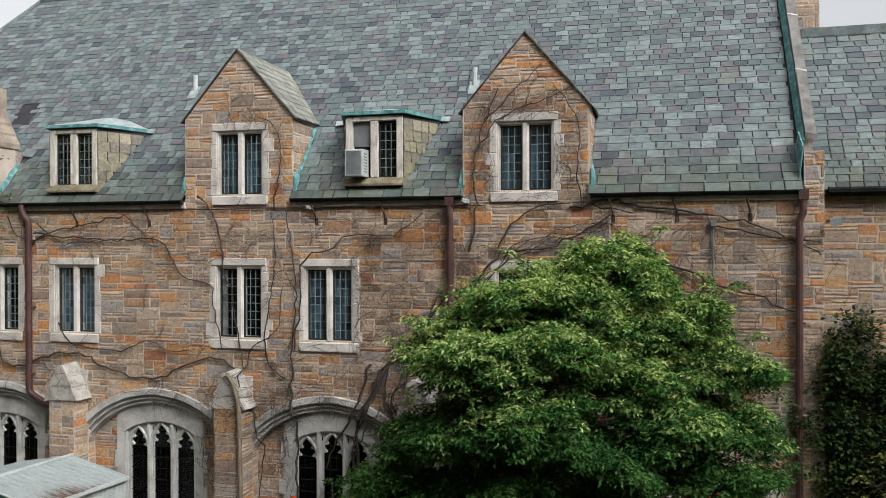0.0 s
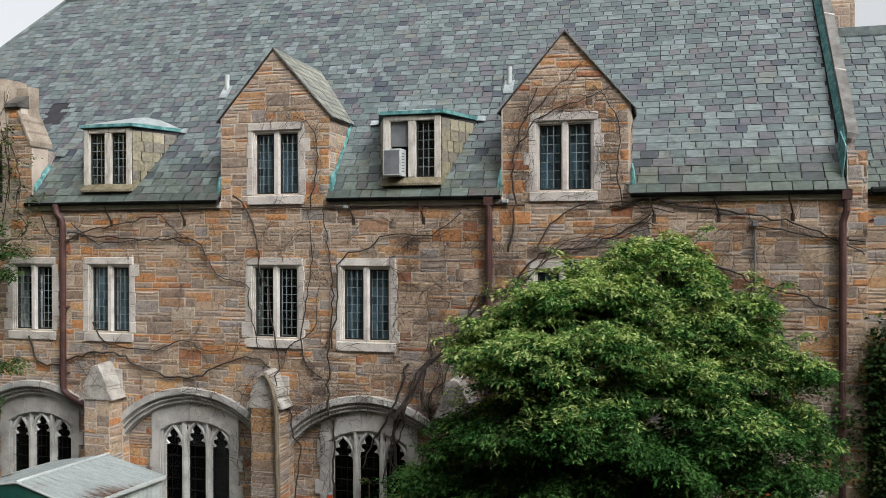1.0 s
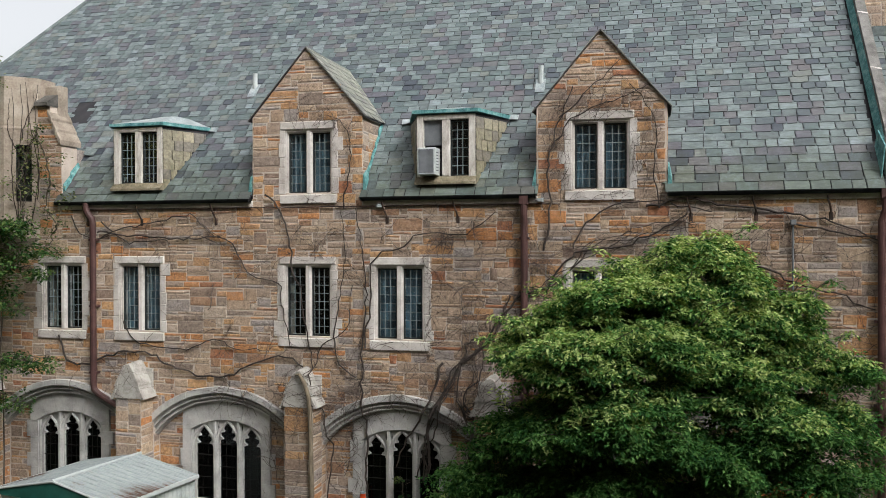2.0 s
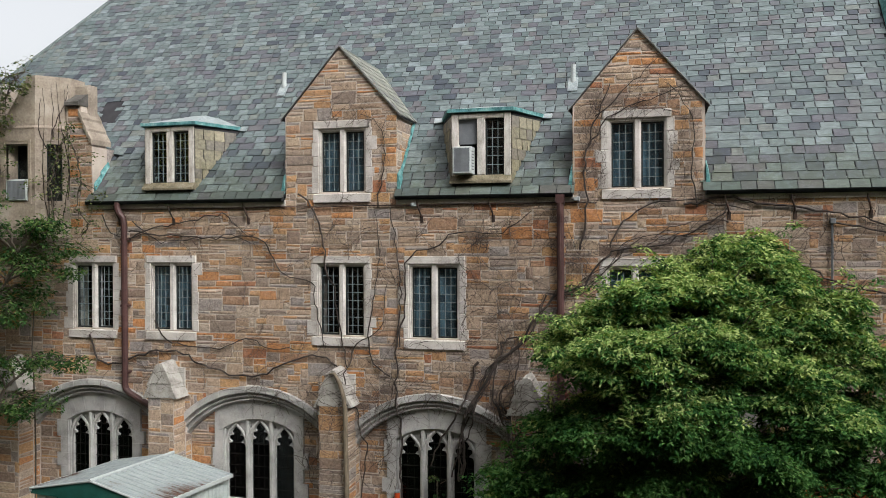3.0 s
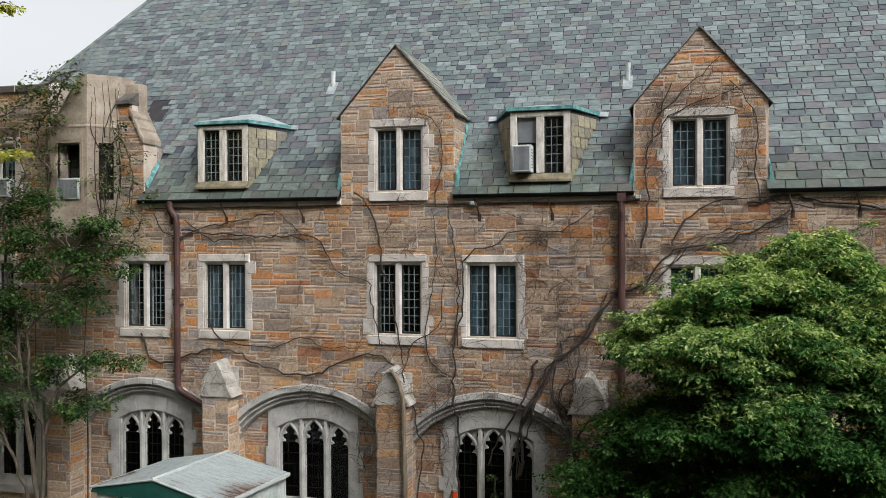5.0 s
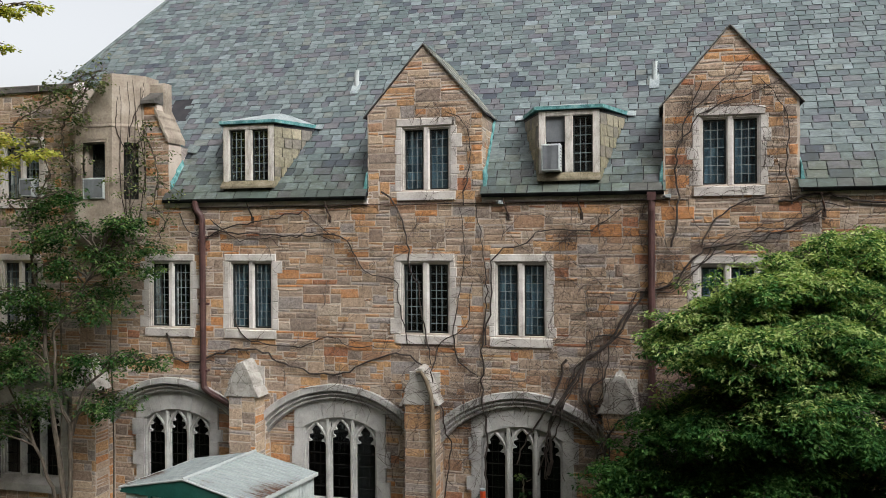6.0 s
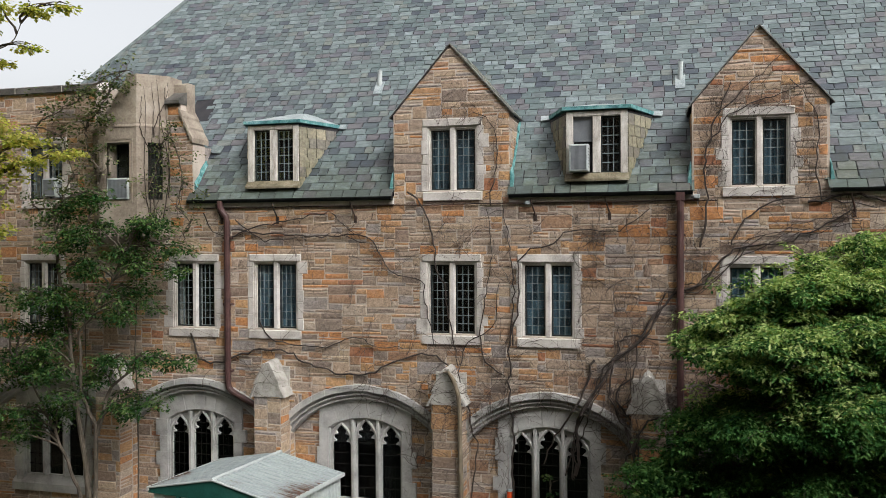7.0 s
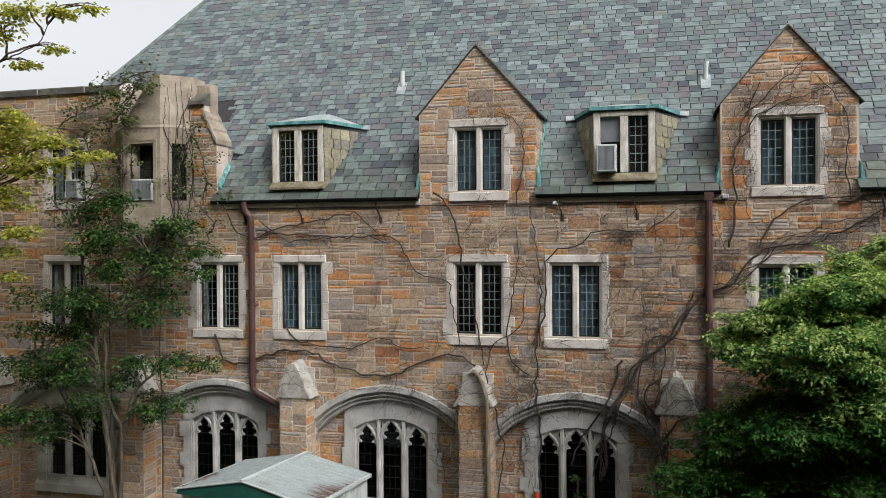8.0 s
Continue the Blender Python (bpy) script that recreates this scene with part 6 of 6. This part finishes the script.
def limb(s, a, b, r0, r1, sag=0.15, n=8, sides=6):
    a, b = Vector(a), Vector(b)
    pts = []
    for i in range(n + 1):
        u = i / n
        p = a.lerp(b, u)
        p.z += sag * math.sin(math.pi * u)
        p.x += vr.gauss(0, 0.02) * (0 < i < n)
        p.y += vr.gauss(0, 0.02) * (0 < i < n)
        pts.append(p)
    s.tube(pts, [r0 + (r1 - r0) * i / n for i in range(n + 1)], sides)
    return pts


def tree(name, label, base, stems, lobes, mat, sprays, per, size, spray_r, wide=0.5, trunk_r=0.11, flat=0.34, shell=0.5, dome=0.0, hang=-0.38):
    t = thing(name, label, "tree", at=base)
    o = Vector(base)
    wood, crown, tips = Shape(), Shape(), Shape()
    joints = []
    for k, way in enumerate(stems):
        pts = [Vector(p) - o for p in way]
        line = []
        for p, q in zip(pts, pts[1:]):
            for i in range(6):
                line.append(p.lerp(q, i / 6) + Vector((vr.gauss(0, 0.015), vr.gauss(0, 0.015), 0)))
        line.append(pts[-1])
        n = len(line)
        r0 = trunk_r * (1 if k == 0 else 0.75) * (0.4 if way[0][2] > 5 else 1)     # a bough that starts high is thin
        wood.tube(line, [r0 * (1 - 0.75 * i / n) for i in range(n)], 8)
        joints += line[n // 4:]
    tot = sum(a * b for *_, a, b, c in lobes)
    for x, y, z, rx, ry, rz in lobes:
        tip = Vector((x, y, z)) - o
        root = min(joints, key=lambda j: (j - tip).length + (3.0 if j.z > tip.z - 0.15 else 0.0))
        pts = limb(wood, root, tip, min(trunk_r * 0.32, 0.03), 0.008, 0.18)
        for _ in range(4):
            e = tip + Vector((vr.uniform(-1, 1) * rx, vr.uniform(-1, 1) * ry, vr.uniform(-0.4, 1) * rz)) * 0.8
            limb(wood, pts[vr.randint(3, 7)], e, 0.011, 0.004, 0.06, 6, 4)
        for _ in range(max(2, int(sprays * rx * ry / tot))):
            v = Vector((vr.gauss(0, 1), vr.gauss(-0.2, 1), vr.gauss(0.2, 1))).normalized() * (vr.uniform(shell, 1.0) ** 0.6)
            q = tip + Vector((v.x * rx, v.y * ry, v.z * rz))
            if not dome:
                leaves(crown, q, spray_r * vr.uniform(0.6, 1.25), flat, int(per * vr.uniform(0.6, 1.3)), size, wide=wide)
                continue
            cr = dome * vr.uniform(0.65, 1.3)        # one bough end: a flat drooping fan of small sprays
            out = Vector((q.x, q.y, 0)).normalized() * 0.35
            for _ in range(int(15 * (cr / dome) ** 2) + 4):
                u = Vector((vr.gauss(0, 1) + out.x, vr.gauss(0, 1) + out.y, abs(vr.gauss(0, 0.8)) - 0.25)).normalized()
                far = vr.uniform(0.3, 1.1)
                p = q + Vector((u.x * cr * far, u.y * cr * far, u.z * cr * 0.45 - 0.28 * cr * far * far))
                # upper sides get the paler leaf, more often higher up, as painted top light
                toplit = u.z > 0.15 and vr.random() < (0.9 if q.z > 4.5 else 0.45 if q.z > 3.8 else 0.05)
                leaves(tips if toplit else crown, p, spray_r * vr.uniform(0.6, 1.2), flat, int(per * vr.uniform(0.6, 1.3)), size * vr.uniform(0.85, 1.15), wide=wide, hang=hang)
            leaves(crown, q - Vector((0, 0, 0.15)), cr * 0.8, 0.5, 30, size, wide=wide, hang=hang)
        for _ in range(5 if dome else 0):            # loose shoots that stand out of the crown
            v = Vector((vr.gauss(0, 1), vr.gauss(-0.3, 0.8), vr.gauss(0.35, 0.6))).normalized()
            e = tip + Vector((v.x * (rx + 0.42), v.y * (ry + 0.3), v.z * (rz + 0.42)))
            shoot = limb(wood, tip + (e - tip) * 0.4, e, 0.007, 0.003, 0.05, 6, 4)
            for p in shoot[2:]:
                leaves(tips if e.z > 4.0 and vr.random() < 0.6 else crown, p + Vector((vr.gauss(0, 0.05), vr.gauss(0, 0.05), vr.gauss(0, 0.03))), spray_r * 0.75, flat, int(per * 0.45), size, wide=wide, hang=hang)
    part("trunk", wood, M_BARK, t, tidy=False)
    part("crown", crown, mat, t, tidy=False)
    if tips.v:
        part("toplit_leaves", tips, M_LEAF_LIT, t, "paler yellow-green leaves, top light painted into their colour", tidy=False)
    return t


tree("garden_tree", "bushy green garden tree with layered drooping sprays", (0.5, -2.3, 0), [[(0.5, -2.3, 0), (0.45, -2.3, 1.8), (0.7, -2.1, 3.6), (0.9, -1.9, 5.3)], [(0.45, -2.35, 0), (0.1, -2.6, 1.7), (-0.4, -2.9, 3.2), (-0.6, -2.8, 4.5)], [(0.55, -2.3, 0), (1.1, -2.3, 1.9), (1.7, -2.2, 3.4), (2.0, -1.95, 4.6)]],
     [(0.95, -1.8, 5.88, 0.65, 0.55, 0.32), (0.4, -1.9, 5.75, 0.5, 0.5, 0.25), (0.25, -2.1, 5.45, 0.65, 0.6, 0.35), (1.4, -1.9, 5.45, 0.45, 0.5, 0.32), (-0.5, -2.35, 5.2, 0.6, 0.55, 0.32), (-1.1, -2.2, 4.75, 0.5, 0.45, 0.25), (-0.95, -2.4, 5.0, 0.5, 0.45, 0.28), (-0.2, -2.7, 5.3, 0.55, 0.5, 0.3), (0.55, -2.5, 5.4, 0.6, 0.5, 0.3), (-1.35, -2.5, 4.6, 0.4, 0.4, 0.22),
      (-0.45, -3.45, 4.7, 0.65, 0.55, 0.35), (0.6, -3.05, 4.85, 0.7, 0.55, 0.38), (-1.05, -2.9, 4.45, 0.5, 0.55, 0.32), (1.85, -1.95, 4.95, 0.5, 0.5, 0.3), (2.1, -1.9, 5.25, 0.35, 0.35, 0.2), (1.5, -2.2, 5.0, 0.5, 0.5, 0.35), (2.45, -1.9, 4.45, 0.5, 0.45, 0.25),
      (1.2, -2.75, 4.35, 0.65, 0.55, 0.38), (1.6, -2.85, 3.8, 0.65, 0.55, 0.36), (0.1, -3.5, 4.0, 0.7, 0.6, 0.38), (-0.65, -3.45, 3.75, 0.6, 0.55, 0.35), (-0.95, -2.6, 3.75, 0.45, 0.45, 0.3), (-1.5, -2.7, 3.5, 0.42, 0.45, 0.28), (-1.8, -2.7, 2.95, 0.5, 0.5, 0.3), (-2.05, -2.6, 2.5, 0.5, 0.5, 0.3),
      (0.75, -3.1, 3.4, 0.7, 0.6, 0.38), (2.3, -2.2, 3.8, 0.55, 0.5, 0.3), (2.25, -2.3, 3.1, 0.6, 0.5, 0.32), (-1.3, -2.9, 2.65, 0.6, 0.55, 0.34), (-0.4, -3.2, 2.95, 0.7, 0.6, 0.38),
      (0.5, -2.9, 2.6, 0.6, 0.5, 0.3), (1.35, -2.7, 2.75, 0.75, 0.6, 0.38), (-1.85, -2.6, 2.2, 0.65, 0.6, 0.36), (-2.2, -2.5, 2.05, 0.5, 0.5, 0.3), (-2.35, -2.5, 1.5, 0.5, 0.5, 0.3), (-0.85, -2.95, 2.0, 0.8, 0.6, 0.38),
      (1.35, -2.5, 1.9, 0.8, 0.6, 0.38), (2.1, -2.2, 2.3, 0.55, 0.5, 0.3), (-1.9, -2.5, 1.3, 0.7, 0.6, 0.38), (0.9, -2.5, 0.9, 0.7, 0.6, 0.3),
      (0.2, -2.3, 4.2, 0.9, 0.6, 0.5), (1.3, -2.0, 4.4, 0.8, 0.6, 0.5), (-0.5, -2.3, 3.7, 0.9, 0.6, 0.5), (1.2, -2.1, 3.2, 0.7, 0.5, 0.4), (-0.9, -2.2, 2.6, 0.6, 0.5, 0.4), (0.6, -2.0, 5.0, 0.7, 0.5, 0.4),
      (2.75, -1.75, 4.35, 0.35, 0.35, 0.14), (2.7, -1.85, 3.55, 0.4, 0.35, 0.16), (2.7, -1.85, 2.9, 0.35, 0.35, 0.16)],
     M_LEAF, 740, 36, 0.072, 0.14, wide=0.42, flat=0.4, shell=0.45, dome=0.33, hang=-0.36)

# tiers of the slender tree: from x to x, height, how many sprays of twigs
tiers = [(-13.5, -12.2, 6.9, 4), (-13.2, -11.0, 6.4, 8), (-13.1, -11.1, 6.05, 6), (-13.1, -10.9, 5.6, 8), (-14.2, -11.4, 5.1, 9), (-13.6, -11.6, 4.85, 5), (-14.4, -12.9, 4.42, 6), (-14.7, -12.8, 4.05, 5),
         (-14.8, -12.8, 3.72, 8), (-12.3, -10.8, 3.86, 6), (-14.8, -12.9, 2.95, 7), (-12.1, -11.4, 3.08, 4), (-14.8, -13.7, 2.45, 4), (-13.0, -12.2, 3.4, 3)]
tier_lobes = []
for xa, xb, z, n in tiers:
    for k in range(n):
        x = xa + (xb - xa) * (k + vr.uniform(0.1, 0.9)) / n
        tier_lobes.append((x, vr.uniform(-1.95, -1.0) + (0.45 if x > -12.2 else 0.0), z + vr.gauss(0, 0.10), vr.uniform(0.30, 0.52), 0.32, vr.uniform(0.14, 0.28)))
tree("slender_tree", "slender many-stemmed tree with sparse green leaves by the wall", (-12.55, -1.4, 0), [[(-12.55, -1.4, 0), (-12.5, -1.4, 1.37), (-12.83, -1.4, 3.3), (-12.97, -1.4, 4.82), (-13.16, -1.4, 5.55), (-13.28, -1.4, 6.7)], [(-12.5, -1.38, 0), (-12.38, -1.38, 2.6), (-12.7, -1.38, 3.3), (-12.75, -1.35, 4.43), (-12.22, -1.2, 5.28), (-11.95, -1.1, 5.9)], [(-12.6, -1.42, 0), (-12.72, -1.42, 1.36), (-13.1, -1.45, 2.29), (-13.55, -1.5, 3.28), (-14.0, -1.6, 3.95)], [(-12.38, -1.38, 2.5), (-12.2, -1.2, 3.4), (-11.7, -0.95, 3.85)]],
     tier_lobes, M_LEAF_L, 1750, 14, 0.084, 0.19, wide=0.5, trunk_r=0.06, shell=0.02, flat=0.4)
# the last stem only carries the unseen shading part of the crown
tree("yellowing_tree", "tree with yellow-green autumn leaves leaning into the court", (-16.6, -3.3, 0), [[(-16.6, -3.3, 0), (-16.3, -3.2, 4.0), (-15.6, -3.0, 7.0), (-15.0, -2.9, 9.0)], [(-16.4, -3.2, 3.0), (-15.4, -2.9, 5.0), (-14.8, -2.7, 6.6)], [(-15.3, -2.9, 7.8), (-14.6, -2.7, 8.9), (-13.9, -2.6, 9.35), (-13.1, -2.6, 9.6), (-12.75, -2.6, 10.1)], [(-16.3, -3.2, 4.0), (-15.9, -4.8, 8.0), (-14.6, -6.0, 11.4), (-13.4, -6.0, 13.0)]],
     [(-13.55, -2.5, 8.12, 0.55, 0.35, 0.28), (-13.35, -2.5, 7.45, 0.55, 0.35, 0.30), (-13.8, -2.5, 6.95, 0.5, 0.35, 0.32), (-13.75, -2.5, 7.8, 0.6, 0.4, 0.35), (-12.9, -2.5, 7.9, 0.45, 0.3, 0.14), (-12.2, -2.4, 7.68, 0.38, 0.25, 0.10), (-13.85, -2.5, 8.42, 0.45, 0.3, 0.2),
      (-12.75, -2.5, 7.55, 0.35, 0.25, 0.12), (-13.55, -2.5, 6.35, 0.42, 0.25, 0.14), (-13.9, -2.5, 6.0, 0.3, 0.25, 0.14), (-13.85, -2.5, 5.55, 0.26, 0.2, 0.1), (-13.5, -2.6, 10.2, 0.5, 0.3, 0.22), (-12.6, -2.6, 10.15, 0.35, 0.25, 0.1), (-12.05, -2.6, 10.15, 0.25, 0.2, 0.07), (-12.7, -2.6, 9.5, 0.22, 0.2, 0.05), (-13.35, -2.6, 9.28, 0.28, 0.2, 0.06), (-13.9, -2.6, 9.9, 0.4, 0.3, 0.3),
      # unseen lobes, added out of view to shade the left of the wall
      (-15.3, -2.8, 8.0, 0.9, 0.6, 0.7), (-15.9, -3.6, 8.4, 1.2, 1.0, 0.8), (-15.4, -4.8, 7.6, 1.2, 1.0, 0.8), (-14.8, -6.0, 8.4, 1.2, 1.0, 0.8), (-16.6, -2.6, 6.6, 1.2, 0.8, 0.7), (-15.9, -4.2, 10.0, 1.3, 1.2, 0.8), (-16.8, -4.0, 8.0, 1.0, 1.2, 0.8), (-15.3, -5.8, 6.2, 1.1, 1.0, 0.7), (-13.6, -6.8, 8.6, 1.3, 1.2, 1.1), (-13.5, -6.8, 10.6, 1.2, 1.2, 1.0), (-14.6, -7.6, 6.6, 1.3, 1.2, 1.1), (-14.8, -8.0, 9.6, 1.3, 1.2, 1.2), (-15.6, -6.4, 11.4, 1.3, 1.2, 1.0), (-12.8, -6.6, 11.7, 1.4, 1.3, 0.9), (-11.6, -6.4, 12.7, 1.3, 1.2, 0.8), (-13.6, -5.4, 12.9, 1.4, 1.2, 0.9), (-12.4, -5.8, 13.9, 1.4, 1.3, 0.9), (-14.9, -6.0, 13.6, 1.4, 1.3, 0.9), (-10.8, -6.4, 13.4, 1.2, 1.1, 0.7)],
     M_LEAF_Y, 8200, 13, 0.08, 0.17, wide=0.8, trunk_r=0.07, shell=0.02)


def climber(name, label, spots, mat, per, size, r, wide=0.75):
    t = thing(name, label, "climbing plant", at=(spots[0][0], spots[0][1], 0))
    o = Vector((spots[0][0], spots[0][1], 0))
    wood, leaf = Shape(), Shape()
    prev = Vector((0, 0.0, 0.0))
    for x, y, z, k in spots:
        p = Vector((x, y, z)) - o
        limb(wood, prev, p, 0.018, 0.010, 0.05, 6, 5)
        prev = p
        for _ in range(k):
            q = p + Vector((vr.gauss(0, 0.22), vr.gauss(-0.05, 0.06), vr.gauss(0, 0.22)))
            limb(wood, p, q, 0.008, 0.003, 0.03, 4, 3)
            leaves(leaf, q, r * vr.uniform(0.6, 1.2), 0.6, int(per * vr.uniform(0.5, 1.4)), size, wide=wide)
    part("stem", wood, M_BARK, t, tidy=False)
    part("foliage", leaf, mat, t, tidy=False)


climber("wall_climber", "leafy climber growing over the stone bay and parapet",
        [(-13.1, -0.75, 6.0, 8), (-13.2, -0.5, 6.6, 8), (-13.1, -0.4, 7.1, 9), (-12.8, -0.6, 7.5, 6), (-13.25, -0.4, 7.8, 9), (-13.4, -0.3, 8.4, 10), (-12.95, -0.5, 8.7, 10), (-12.7, -0.55, 9.0, 14), (-12.5, -0.55, 9.35, 12), (-12.3, -0.5, 9.5, 5), (-12.9, -0.5, 9.3, 13), (-13.3, -0.3, 9.15, 10), (-13.7, -0.25, 8.95, 9),
         (-14.2, -0.25, 8.75, 8), (-14.6, -0.3, 8.5, 6), (-14.0, -0.3, 8.3, 8), (-13.6, -0.4, 7.5, 9), (-13.9, -0.4, 7.0, 8), (-14.6, -0.4, 6.9, 7), (-14.1, -0.6, 6.5, 8), (-13.5, -0.7, 6.3, 8)], M_LEAF_O, 20, 0.066, 0.17)
bv = thing("bay_vine", "thin bare brown vine stems fanned over the stone bay", "vine", "vines on the wall", at=(-12.0, -0.3, 6.4))
fa, fb = Vector((-12.13, -0.44, 0)), Vector((-11.65, 0.0, 0))
fn = Vector((0.676, -0.737, 0)) * 0.022
for u0, z0, u1, z1 in ((0.45, 6.3, 0.1, 9.2), (0.5, 6.3, 0.35, 9.3), (0.62, 6.5, 0.55, 9.35), (0.8, 6.4, 0.9, 9.2), (0.35, 7.9, 0.05, 9.0), (0.9, 7.0, 0.75, 8.9), (0.55, 8.2, 0.85, 9.3)):
    pts, u = [], u0
    for k in range(19):
        q = k / 18
        u = u0 + (u1 - u0) * q + 0.10 * math.sin(5 * q + 7 * u0) + vr.gauss(0, 0.012)
        z = z0 + (z1 - z0) * q
        p = fa.lerp(fb, max(0.03, min(u, 0.97))) + fn
        if z > 8.44:
            p += Vector((0.0, 0.02, 0))
        pts.append((p.x + 12.0, p.y + 0.3, z - 6.4))
    part("stem", Shape().tube(pts, [0.011 * (1 - 0.6 * k / 18) for k in range(19)], 5), M_VINE, bv)
climber("bay_climber", "thin leafy climber hanging over the bay's side",
        [(-12.1, -0.55, 6.0, 8), (-11.85, -0.45, 6.3, 10), (-11.75, -0.4, 6.8, 8), (-11.85, -0.4, 7.3, 7), (-11.7, -0.35, 7.8, 9), (-11.5, -0.3, 8.25, 7), (-11.35, -0.2, 7.8, 9), (-11.25, -0.2, 7.3, 7), (-11.4, -0.2, 6.8, 6), (-11.1, -0.2, 6.5, 6), (-11.3, -0.2, 6.1, 5)], M_LEAF_O, 18, 0.06, 0.18)
ivy = [(4.22 + 0.36 * i + vr.uniform(-0.1, 0.1), 0.02 - 0.05 * (k % 2), 0.8 + 0.5 * k + vr.uniform(-0.1, 0.1), 13) for k in range(9) for i in range(6) if 0.8 + 0.5 * k < 4.6 + 0.3 * math.sin(2.0 * i)]
climber("dark_climber", "dark leafy climber covering the wing's wall", ivy, M_LEAF_D, 52, 0.07, 0.26)
climber("light_shrub", "yellowish green shrub in front of the dark climber",
        [(4.75, -0.7, 1.2, 10), (4.9, -0.7, 2.2, 12), (4.65, -0.6, 2.6, 8), (5.1, -0.7, 2.8, 10), (4.95, -0.6, 3.2, 6), (5.4, -0.7, 2.4, 8), (5.6, -0.7, 3.0, 6)], M_LEAF_S, 30, 0.075, 0.2)
climber("window_ivy", "green ivy growing up inside the arch by the window",
        [(-4.1, 0.1, 0.6, 3), (-4.08, 0.12, 1.3, 3), (-4.1, 0.12, 1.9, 2)], M_LEAF_D, 20, 0.07, 0.1)
